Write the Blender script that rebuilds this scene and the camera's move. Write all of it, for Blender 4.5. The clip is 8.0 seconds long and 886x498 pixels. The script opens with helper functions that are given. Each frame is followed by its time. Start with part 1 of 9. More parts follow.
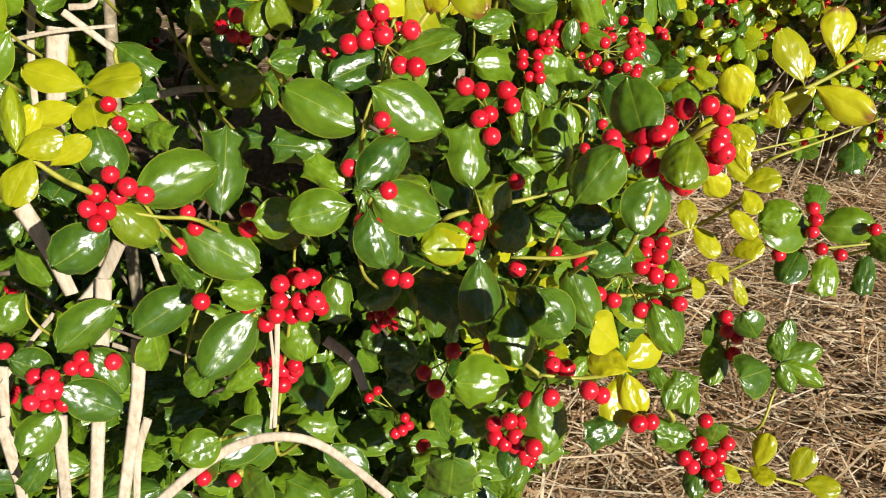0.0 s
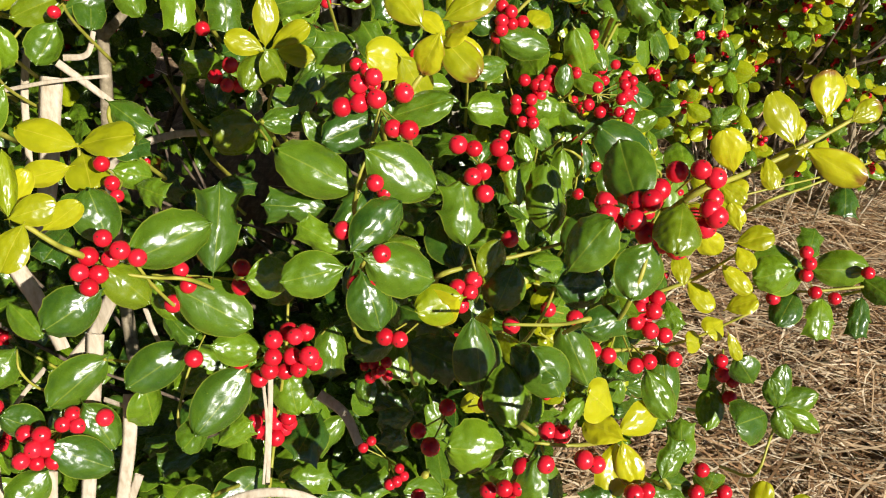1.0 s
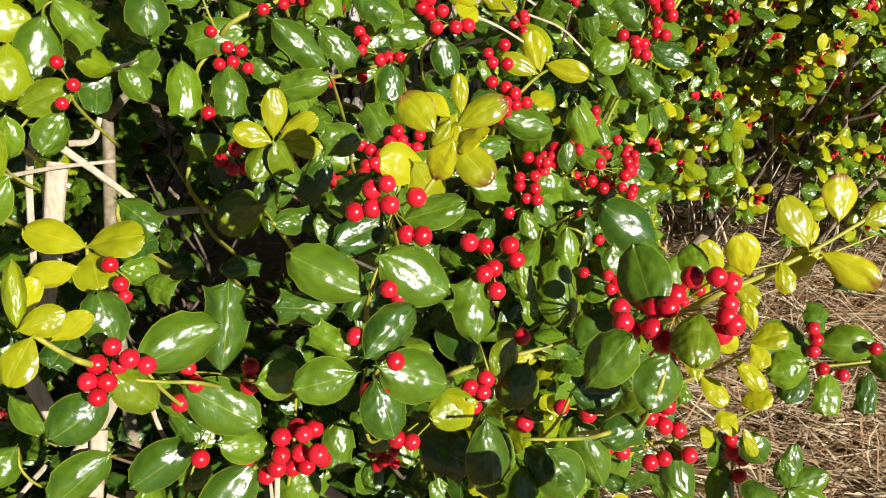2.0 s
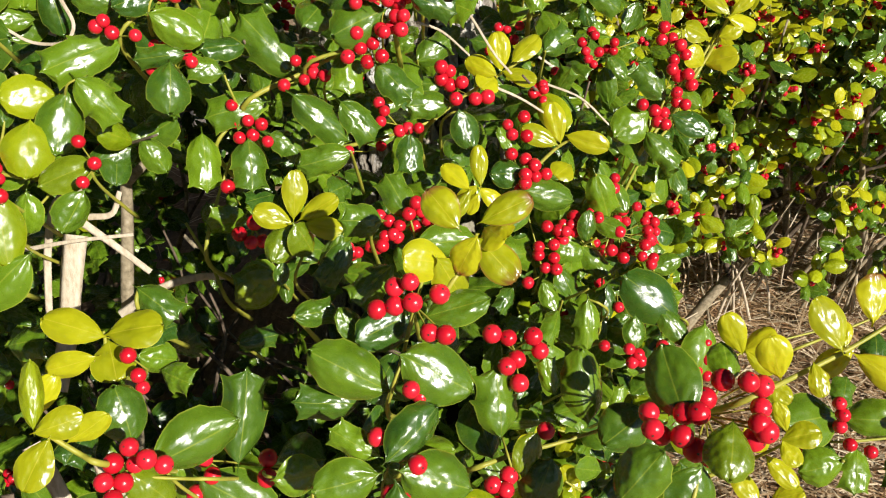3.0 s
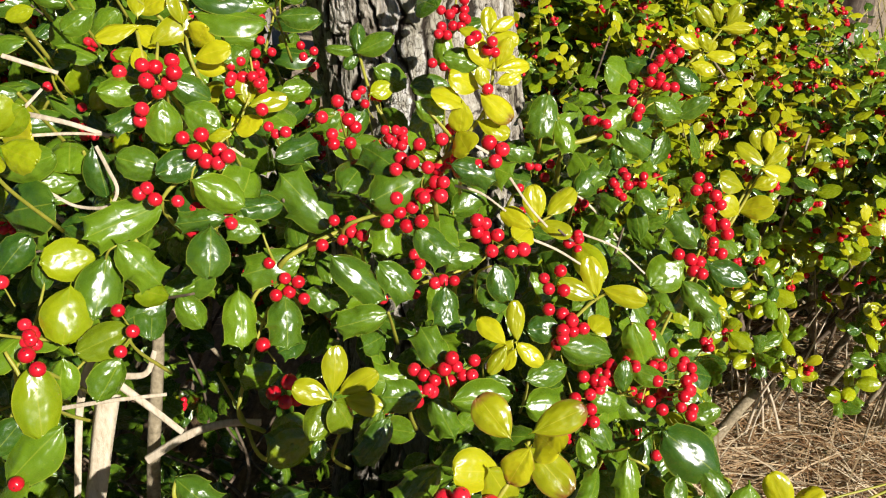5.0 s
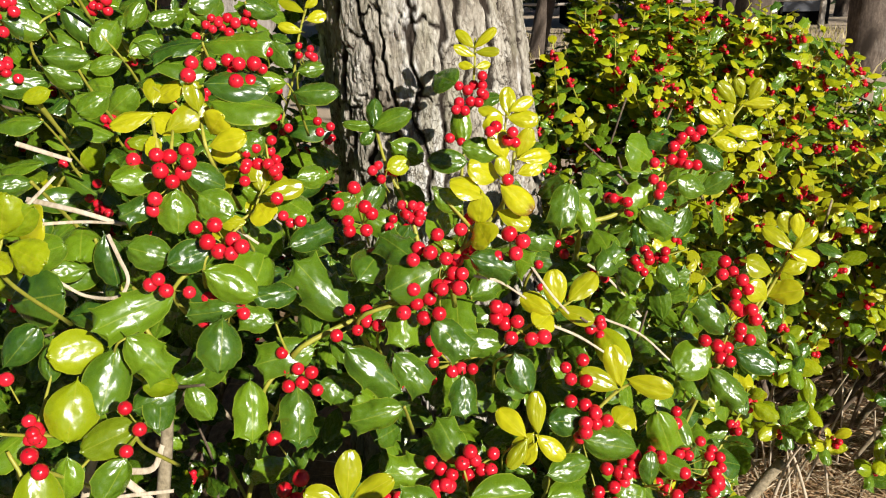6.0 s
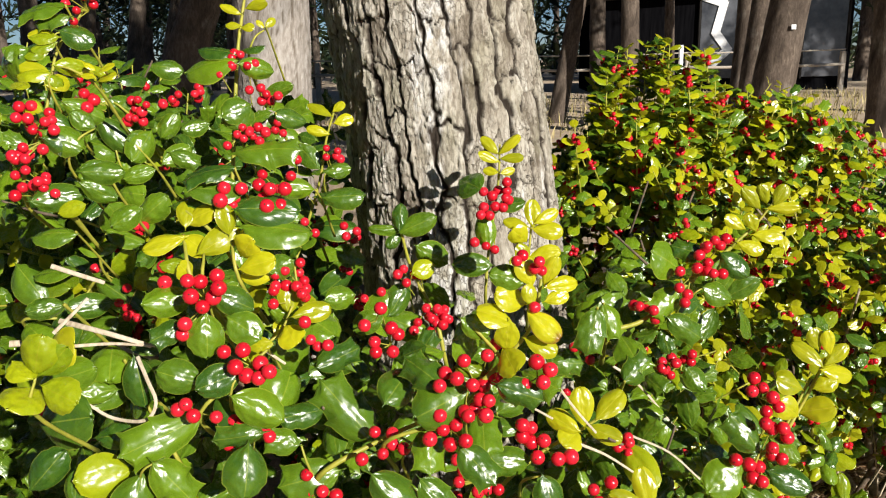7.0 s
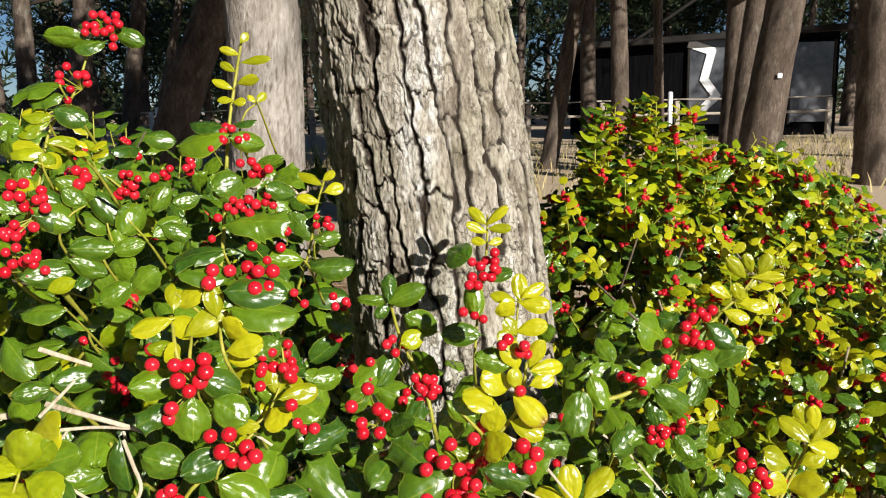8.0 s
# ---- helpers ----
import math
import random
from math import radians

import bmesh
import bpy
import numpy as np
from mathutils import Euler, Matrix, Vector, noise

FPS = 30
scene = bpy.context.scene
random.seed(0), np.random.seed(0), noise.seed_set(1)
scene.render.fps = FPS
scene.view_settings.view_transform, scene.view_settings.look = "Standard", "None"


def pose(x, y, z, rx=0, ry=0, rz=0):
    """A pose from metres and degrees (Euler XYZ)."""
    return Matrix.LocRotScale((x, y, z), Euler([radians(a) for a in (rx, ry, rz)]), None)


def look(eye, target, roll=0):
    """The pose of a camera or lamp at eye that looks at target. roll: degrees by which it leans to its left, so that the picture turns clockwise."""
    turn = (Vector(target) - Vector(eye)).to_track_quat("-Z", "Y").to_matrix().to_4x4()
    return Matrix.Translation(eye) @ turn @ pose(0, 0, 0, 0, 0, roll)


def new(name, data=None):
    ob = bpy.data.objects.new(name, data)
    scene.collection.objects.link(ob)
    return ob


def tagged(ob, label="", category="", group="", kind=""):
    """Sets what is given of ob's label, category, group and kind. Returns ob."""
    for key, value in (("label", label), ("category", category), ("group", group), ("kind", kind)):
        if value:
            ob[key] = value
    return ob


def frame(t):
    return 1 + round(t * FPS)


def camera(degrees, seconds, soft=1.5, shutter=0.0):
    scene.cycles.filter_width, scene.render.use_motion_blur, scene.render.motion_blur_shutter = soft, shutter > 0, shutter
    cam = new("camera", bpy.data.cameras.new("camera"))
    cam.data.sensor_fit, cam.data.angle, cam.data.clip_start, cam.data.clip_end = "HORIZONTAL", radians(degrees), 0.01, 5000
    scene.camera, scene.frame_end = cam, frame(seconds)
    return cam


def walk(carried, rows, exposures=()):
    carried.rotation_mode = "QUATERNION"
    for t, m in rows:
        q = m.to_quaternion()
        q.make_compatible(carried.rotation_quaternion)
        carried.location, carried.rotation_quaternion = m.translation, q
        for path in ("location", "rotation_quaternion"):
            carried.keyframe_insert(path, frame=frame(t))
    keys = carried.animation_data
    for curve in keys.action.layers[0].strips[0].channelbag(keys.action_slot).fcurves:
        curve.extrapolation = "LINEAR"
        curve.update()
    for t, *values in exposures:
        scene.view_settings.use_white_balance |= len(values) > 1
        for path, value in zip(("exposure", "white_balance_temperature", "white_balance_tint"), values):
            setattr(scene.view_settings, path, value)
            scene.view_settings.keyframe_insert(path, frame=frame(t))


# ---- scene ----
cam = camera(58.6, 8.0, soft=1.1)
PATH = [
    (0, (0.01, 0.024, 0.799), (-0.015, 1.692, -0.304), -0.6),
    (0.5, (0.01, 0.029, 0.805), (-0.014, 1.707, -0.283), -0.6),
    (1, (0.011, 0.036, 0.816), (-0.002, 1.733, -0.243), -0.6),
    (1.5, (0.009, 0.044, 0.828), (0.014, 1.765, -0.19), -0.6),
    (1.7, (0.005, 0.049, 0.835), (0.013, 1.782, -0.162), -0.6),
    (2.8, (-0.003, 0.07, 0.86), (-0.015, 1.849, -0.055), -0.8),
    (3, (-0.005, 0.076, 0.868), (-0.026, 1.862, -0.03), -0.8),
    (3.5, (-0.007, 0.085, 0.879), (-0.05, 1.892, 0.023), -1.0),
    (4, (-0.015, 0.089, 0.898), (-0.068, 1.917, 0.089), -0.9),
    (4.5, (-0.019, 0.095, 0.909), (-0.07, 1.942, 0.143), -0.9),
    (4.7, (-0.022, 0.099, 0.915), (-0.068, 1.953, 0.166), -0.9),
    (5.8, (-0.024, 0.132, 0.943), (-0.112, 2.024, 0.303), -1.1),
    (6, (-0.026, 0.135, 0.948), (-0.115, 2.036, 0.335), -1.1),
    (6.5, (-0.024, 0.142, 0.967), (-0.135, 2.061, 0.417), -1.2),
    (7, (-0.03, 0.145, 0.992), (-0.17, 2.085, 0.527), -1.3),
    (7.5, (-0.03, 0.146, 1.004), (-0.175, 2.098, 0.595), -1.3),
    (8, (-0.024, 0.145, 1.02), (-0.147, 2.109, 0.663), -1.4),
]
walk(cam, [(t, look(eye, target, roll)) for t, eye, target, roll in PATH])

# ---- light ----
SUN_WAY = Vector((0.56, -0.73, 0.41)).normalized()
world = bpy.data.worlds.new("world")
scene.world = world
world.use_nodes = True
wn = world.node_tree.nodes
sky = wn.new("ShaderNodeTexSky")
sky.sky_type = "NISHITA"
sky.sun_disc = False
sky.sun_elevation = math.asin(SUN_WAY.z)
sky.sun_rotation = math.atan2(SUN_WAY.x, SUN_WAY.y)
sky.dust_density = 0.0
sky.air_density = 1.0
sky.ozone_density = 5.0
sky.altitude = 2500.0
wn["Background"].inputs["Strength"].default_value = 0.038
world.node_tree.links.new(sky.outputs["Color"], wn["Background"].inputs["Color"])
sun = new("sun", bpy.data.lights.new("sun", "SUN"))
sun.data.energy = 5.0
sun.data.angle = radians(0.53)
sun.data.color = (1.0, 0.94, 0.85)
sun.matrix_world = look((0, 0, 8), Vector((0, 0, 8)) - SUN_WAY)
scene.view_settings.exposure = 0.45


# ---- materials ----
class Nodes:
    """A small builder for node materials."""

    def __init__(self, name):
        self.mat = bpy.data.materials.new(name)
        self.mat.use_nodes = True
        self.tree = self.mat.node_tree
        self.bsdf = self.tree.nodes["Principled BSDF"]

    def add(self, kind, **inputs):
        n = self.tree.nodes.new(kind)
        for key, value in inputs.items():
            self.put(n.inputs[key.replace("_", " ")], value)
        return n

    def put(self, socket, value):
        if isinstance(value, bpy.types.NodeSocket):
            self.tree.links.new(value, socket)
        else:
            socket.default_value = value

    def noise(self, scale, detail=3.0, rough=0.55, vector=None, distort=0.0):
        n = self.add("ShaderNodeTexNoise", Scale=scale, Detail=detail, Roughness=rough, Distortion=distort)
        if vector is not None:
            self.put(n.inputs["Vector"], vector)
        return n.outputs["Fac"]

    def ramp(self, fac, *stops):
        n = self.add("ShaderNodeValToRGB", Fac=fac)
        e = n.color_ramp.elements
        while len(e) < len(stops):
            e.new(0.5)
        for item, (at, colour) in zip(e, stops):
            item.position = at
            item.color = (*colour, 1) if len(colour) == 3 else colour
        return n.outputs["Color"]

    def mix(self, fac, a, b, how="MIX"):
        n = self.tree.nodes.new("ShaderNodeMix")
        n.data_type, n.blend_type = "RGBA", how
        for socket, value in ((n.inputs[0], fac), (n.inputs[6], a), (n.inputs[7], b)):
            if not isinstance(value, bpy.types.NodeSocket) and not isinstance(value, (int, float)) and len(value) == 3:
                value = (*value, 1)
            self.put(socket, value)
        return n.outputs[2]

    def math(self, how, a, b=0.0, clamp=False):
        n = self.tree.nodes.new("ShaderNodeMath")
        n.operation, n.use_clamp = how, clamp
        self.put(n.inputs[0], a)
        self.put(n.inputs[1], b)
        return n.outputs[0]

    def coords(self, what="Object", scale=None):
        v = self.add("ShaderNodeTexCoord").outputs[what]
        if scale:
            v = self.add("ShaderNodeMapping", Vector=v, Scale=scale).outputs[0]
        return v

    def bump(self, height, strength=0.3, distance=0.002):
        n = self.add("ShaderNodeBump", Height=height, Strength=strength, Distance=distance)
        self.put(self.bsdf.inputs["Normal"], n.outputs[0])

    def finish(self, colour, rough=0.5, spec=0.5):
        self.put(self.bsdf.inputs["Base Color"], colour)
        self.put(self.bsdf.inputs["Roughness"], rough)
        self.put(self.bsdf.inputs["Specular IOR Level"], spec)
        return self.mat


def leaf_material(name, dark, light, rim, island=False, blister=0.60, gloss=0.19, blush=None, thin=0.06):
    """Waxy leaf: pale margin and midrib, blistered face, a little light coming through."""
    m = Nodes(name)
    if island:
        rnd = m.add("ShaderNodeNewGeometry").outputs["Random Per Island"]
    else:
        rnd = m.add("ShaderNodeObjectInfo").outputs["Random"]
    uv = m.coords("UV")
    sep = m.add("ShaderNodeSeparateXYZ", Vector=uv)
    across, along = sep.outputs[0], sep.outputs[1]
    space = m.add("ShaderNodeVectorMath", Vector=uv)
    space.operation = "ADD"
    shift = m.add("ShaderNodeCombineXYZ", X=m.math("MULTIPLY", rnd, 37.0), Y=m.math("MULTIPLY", rnd, 91.0), Z=rnd)
    m.put(space.inputs[1], shift.outputs[0])
    place = space.outputs[0]
    mottle = m.noise(2.6, 3.0, 0.6, place)
    tone = m.math("ADD", m.math("MULTIPLY", rnd, 0.85), m.math("MULTIPLY", m.math("SUBTRACT", mottle, 0.45), 0.8), True)
    body = m.mix(tone, dark, light)
    speck = m.ramp(m.noise(26.0, 2.0, 0.5, place), (0.70, (0, 0, 0)), (0.76, (1, 1, 1)))
    body = m.mix(m.math("MULTIPLY", speck, 0.35), body, rim)
    off = m.math("ABSOLUTE", m.math("SUBTRACT", across, 0.5))
    edge = m.ramp(off, (0.474, (0, 0, 0)), (0.496, (1, 1, 1)))
    body = m.mix(m.math("MULTIPLY", edge, 0.55), body, rim)
    rib = m.ramp(off, (0.004, (1, 1, 1)), (0.018, (0, 0, 0)))
    body = m.mix(m.math("MULTIPLY", rib, 0.36), body, rim)
    if blush:
        wave = m.math("ADD", along, m.math("MULTIPLY", m.math("SUBTRACT", mottle, 0.5), 0.5))
        red = m.ramp(m.math("MAXIMUM", wave, m.math("MULTIPLY", off, 1.86)), (0.80, (0, 0, 0)), (0.95, (1, 1, 1)))
        body = m.mix(m.math("MULTIPLY", red, 0.8), body, blush)
    # low blisters between side veins that run forward from the midrib
    sweep = m.math("SUBTRACT", m.math("MULTIPLY", along, 7.0), m.math("MULTIPLY", off, 5.0))
    vein = m.math("ABSOLUTE", m.math("SINE", m.math("MULTIPLY", m.math("ADD", sweep, m.math("MULTIPLY", mottle, 1.2)), 3.1416)))
    vein = m.math("POWER", vein, 0.35)
    height = m.math("ADD", m.noise(3.4, 1.0, 0.45, place), m.math("MULTIPLY", m.noise(34.0, 2.0, 0.5, place), 0.025))
    height = m.math("ADD", height, m.math("MULTIPLY", vein, 0.018))
    m.bump(height, blister, 0.0046)
    rough = m.math("ADD", gloss, m.math("MULTIPLY", m.noise(9.0, 2.0, 0.6, place), 0.16))
    m.finish(body, rough, 0.75)
    if thin:
        trans = m.add("ShaderNodeBsdfTranslucent", Color=m.mix(0.6, body, rim))
        mixer = m.add("ShaderNodeMixShader", Fac=thin)
        m.put(mixer.inputs[1], m.bsdf.outputs[0])
        m.put(mixer.inputs[2], trans.outputs[0])
        m.put(m.tree.nodes["Material Output"].inputs["Surface"], mixer.outputs[0])
    return m.mat


GREENS = ((0.034, 0.092, 0.010), (0.148, 0.252, 0.009), (0.40, 0.46, 0.05))
OLIVES = ((0.10, 0.165, 0.006), (0.20, 0.26, 0.008), (0.40, 0.42, 0.04))
LIMES = ((0.18, 0.27, 0.006), (0.42, 0.47, 0.008), (0.48, 0.46, 0.04))
YOUNGS = ((0.30, 0.335, 0.007), (0.60, 0.585, 0.012), (0.74, 0.66, 0.07))
leaf_green = leaf_material("leaf_green", *GREENS)
leaf_olive = leaf_material("leaf_olive", *OLIVES)
leaf_lime = leaf_material("leaf_lime", *LIMES, thin=0.2, blister=0.45)
leaf_young = leaf_material("leaf_young", *YOUNGS, thin=0.25, gloss=0.16, blister=0.34)
leaf_blush = leaf_material("leaf_blush", *YOUNGS, thin=0.2, gloss=0.16, blister=0.34, blush=(0.22, 0.045, 0.03))
green_mass = leaf_material("leaf_green_mass", *GREENS, island=True)
lime_mass = leaf_material("leaf_lime_mass", *LIMES, island=True, thin=0.2)
young_mass = leaf_material("leaf_young_mass", *YOUNGS, island=True, thin=0.25, blister=0.3)


def berry_material(name, island=False):
    m = Nodes(name)
    rnd = m.add("ShaderNodeNewGeometry").outputs["Random Per Island"] if island else m.add("ShaderNodeObjectInfo").outputs["Random"]
    tone = m.math("ADD", m.math("MULTIPLY", rnd, 0.7), m.math("MULTIPLY", m.noise(220.0, 2.0, 0.5, m.coords()), 0.3))
    m.bump(m.noise(700.0, 2.0, 0.5, m.coords()), 0.10, 0.0004)
    m.put(m.bsdf.inputs["Subsurface Weight"], 0.0)
    return m.finish(m.mix(tone, (0.46, 0.006, 0.016), (0.76, 0.020, 0.040)), 0.22, 0.5)


berry_red = berry_material("berry_red")
berry_mass = berry_material("berry_red_mass", True)


def plain(name, stops, scale, rough=0.8, spec=0.3, bump=0.3, distance=0.002, island=False, stretch=None):
    m = Nodes(name)
    v = m.coords("Object", stretch)
    fac = m.noise(scale, 5.0, 0.6, v)
    if island:
        fac = m.math("ADD", m.math("MULTIPLY", m.add("ShaderNodeNewGeometry").outputs["Random Per Island"], 0.75), m.math("MULTIPLY", fac, 0.3))
    m.bump(m.noise(scale * 4, 4.0, 0.6, v), bump, distance)
    return m.finish(m.ramp(fac, *stops), rough, spec)


berry_scar = plain("berry_scar", ((0.3, (0.05, 0.02, 0.012)), (0.7, (0.12, 0.05, 0.03))), 300)
stem_young = plain("stem_young", ((0.3, (0.26, 0.29, 0.03)), (0.7, (0.44, 0.40, 0.06))), 120, 0.45, 0.4, 0.2, 0.0006)
stem_wood = plain("stem_wood", ((0.3, (0.16, 0.13, 0.08)), (0.6, (0.36, 0.30, 0.20)), (0.8, (0.48, 0.42, 0.32))), 160, 0.85, 0.2, 0.5, 0.001)
twig_dark = plain("twig_dark", ((0.3, (0.07, 0.05, 0.035)), (0.7, (0.22, 0.17, 0.12))), 140, 0.9, 0.2, 0.5, 0.001)
straw = plain("straw", ((0.30, (0.40, 0.32, 0.21)), (0.5, (0.54, 0.46, 0.34)), (0.72, (0.66, 0.58, 0.45))), 50, 0.6, 0.35, 0.5, 0.0006, False, (6, 6, 1))
litter_mass = plain("litter_mass", ((0.05, (0.09, 0.05, 0.026)), (0.28, (0.36, 0.21, 0.10)), (0.55, (0.64, 0.46, 0.27)), (0.85, (0.84, 0.71, 0.50))), 40, 0.7, 0.3, 0.2, 0.001, True)


# ---- building blocks ----
def mesh_of(name, verts, faces, uvs=None, mats=(), slots=None, smooth=True):
    me = bpy.data.meshes.new(name)
    me.from_pydata([tuple(v) for v in verts], [], [tuple(f) for f in faces])
    for m in mats:
        me.materials.append(m)
    if uvs is not None:
        layer = me.uv_layers.new(name="UVMap")
        loops = np.empty(len(me.loops), dtype=np.int32)
        me.loops.foreach_get("vertex_index", loops)
        layer.data.foreach_set("uv", np.asarray(uvs, dtype=np.float32)[loops].ravel())
    if slots is not None:
        me.polygons.foreach_set("material_index", np.asarray(slots, dtype=np.int32))
    me.polygons.foreach_set("use_smooth", np.full(len(me.polygons), smooth))
    me.update()
    return me


def thing(name, at, label, category, group="", kind=""):
    ob = new(name)
    ob.location = at
    ob.empty_display_size = 0.05
    return tagged(ob, label, category, group, kind)


def part(name, me, parent, label="", m=None):
    """One mesh object under a thing or a part; m is its pose in the world."""
    ob = new(name, me)
    ob.parent = parent
    if parent.data is None:
        ob.matrix_parent_inverse = Matrix.Translation(-Vector(parent.location))
    if m is not None:
        ob.matrix_basis = m
    if label:
        ob["label"] = label
    return ob


def grid_faces(rows, cols, closed=False):
    out = []
    for i in range(rows - 1):
        for j in range(cols - (0 if closed else 1)):
            k = (j + 1) % cols
            out.append((i * cols + j, i * cols + k, (i + 1) * cols + k, (i + 1) * cols + j))
    return out


def curve_points(points, steps):
    """A smooth line through the points."""
    p = [np.array(q, float) for q in points]
    if len(p) == 2:
        return [p[0] + (p[1] - p[0]) * s for s in np.linspace(0, 1, steps + 1)]
    p = [2 * p[0] - p[1]] + p + [2 * p[-1] - p[-2]]
    out = []
    for a, b, c, d in zip(p, p[1:], p[2:], p[3:]):
        for s in np.linspace(0, 1, steps, endpoint=False):
            out.append(0.5 * (2 * b + (c - a) * s + (2 * a - 5 * b + 4 * c - d) * s * s + (3 * b - a - 3 * c + d) * s ** 3))
    out.append(p[-2])
    return out


def tube(points, r0, r1, sides=7, steps=4, knots=0.0):
    """Vertices and faces of a tapered round stem along the points."""
    line = curve_points(points, steps)
    verts, n = [], len(line)
    side = np.array((0.31, 0.52, 0.79))
    for i, p in enumerate(line):
        way = line[min(i + 1, n - 1)] - line[max(i - 1, 0)]
        way = way / (np.linalg.norm(way) + 1e-9)
        side = side - way * (side @ way)
        side = side / (np.linalg.norm(side) + 1e-9)
        other = np.cross(way, side)
        r = r0 + (r1 - r0) * i / max(n - 1, 1)
        r *= 1 + knots * random.uniform(-0.5, 1.0)
        for k in range(sides):
            a = 2 * math.pi * k / sides
            verts.append(p + r * (math.cos(a) * side + math.sin(a) * other))
    faces = grid_faces(n, sides, True)
    faces.append(tuple(range(sides))[::-1])
    faces.append(tuple(range((n - 1) * sides, n * sides)))
    return verts, faces


def joined(pieces):
    verts, faces = [], []
    for v, f in pieces:
        k = len(verts)
        verts += list(v)
        faces += [tuple(i + k for i in q) for q in f]
    return verts, faces


# ---- holly leaves and berries ----
def leaf_outline(kind, rng, rows):
    """Rows (place along the leaf, half width, how far the edge sweeps forward) from the stalk to the tip."""
    if kind == "spiny":
        side = rng.uniform(0.46, 0.50) if rng.random() < 0.7 else 0.41
        waist = rng.uniform(0.33, 0.37)
        table = [(0, 0.02, 0), (0.05, 0.14, 0), (0.13, 0.27, 0), (0.25, 0.37, 0), (0.38, 0.405, 0), (0.47, 0.42, 0), (0.53, side, 0.02), (0.555, 0.385, 0), (0.66, waist + 0.02, 0),
                 (0.76, waist + 0.03, 0), (0.83, 0.40, 0.02), (0.87, 0.45, 0.05), (0.90, 0.31, 0.0), (0.945, 0.17, 0), (0.975, 0.06, 0), (1.03, 0.006, 0)]
        return table if rows >= 12 else [table[k] for k in (0, 2, 4, 6, 7, 9, 11, 12, 13, 15)]
    power, blunt = (0.98, 0.56) if kind == "oval" else (1.30, 0.52)
    teeth = rng.randint(0, 2) if kind == "oval" and rows >= 12 else 0
    places = [0.5 - 0.5 * math.cos(math.pi * i / (rows - 1)) for i in range(rows)]
    table = []
    for i, s in enumerate(places):
        half = 0.5 * math.sin(math.pi * min(1.0, s * 0.97 + 0.015) ** power) ** blunt
        sweep = 0.0
        if teeth and i in ((rows - 4,) if teeth == 1 else (rows - 4, rows - 6)):
            half, sweep = half * 1.045 + 0.008, 0.015
        table.append((s, half, sweep))
    table[-1] = (0.985, 0.09 if kind == "oval" else 0.13, 0)
    return table + [(1.03 if kind == "oval" else 1.005, 0.006, 0)]


def leaf_shape(kind, seed, rows=14, cols=9):
    """A leaf of length 1 along y and width 1 across x: gently convex, creased along the midrib, with small points on its edge."""
    rng = random.Random(seed)
    verts, uvs = [], []
    fresh = kind == "young"
    flat = 0.45 if rows < 12 else 1.0
    bend, cup, twist = rng.uniform(0.10, 0.42) * flat, rng.uniform(0.24, 0.52) * flat, rng.uniform(-0.35, 0.35)
    quilt = rng.uniform(0.006, 0.011) * (0.4 if fresh else 1.0)
    rim = rng.choice((-0.8, -0.4, 0.5)) if fresh else 1.0
    ripple, phase = rng.uniform(0.01, 0.045), rng.uniform(0, 6)
    table = [(-0.13, 0.013, 0), (-0.06, 0.014, 0)] + leaf_outline(kind, rng, rows)
    for s, half, sweep in table:
        half = max(half, 0.006)
        base, low = max(s, 0.0), min(s, 0.0)
        for j in range(cols):
            u = -1 + 2 * j / (cols - 1)
            au = abs(u)
            x = u * half
            y = s + sweep * au ** 3
            z = 0.25 * low + half * (0.10 * math.sin(math.pi * min(1.0, au * 0.9)) - cup * rim * au ** 1.8) - bend * (base - 0.35) ** 2
            z += quilt * math.sin(2 * math.pi * (4.2 * base - 1.1 * au) + phase) * math.sin(math.pi * au) + twist * x * (base - 0.4) * 0.5
            z += ripple * math.sin(phase + 9 * base + 2 * u) * au ** 3
            if kind == "spiny":
                z += 0.05 * au ** 4 * math.sin(phase + 12 * base)
            verts.append((x, y, z))
            uvs.append((0.5 + 0.5 * u, min(1.0, base)))
    return verts, grid_faces(len(table), cols), uvs


SHAPES = {"oval": [leaf_shape("oval", k) for k in range(5)], "spiny": [leaf_shape("spiny", 20 + k) for k in range(5)],
          "young": [leaf_shape("young", 40 + k) for k in range(4)]}


def leaf_set(name, shapes, mat):
    return [mesh_of(name, v, f, uv, (mat,)) for v, f, uv in shapes]


OVAL = leaf_set("oval_leaf", SHAPES["oval"], leaf_green)
SPINY = leaf_set("spiny_leaf", SHAPES["spiny"], leaf_green)
OLIVE = leaf_set("olive_leaf", SHAPES["oval"], leaf_olive)
LIME = leaf_set("lime_leaf", SHAPES["oval"], leaf_lime)
YOUNG = leaf_set("young_leaf", SHAPES["young"], leaf_young)
BLUSH = leaf_set("blushed_leaf", SHAPES["young"], leaf_blush)


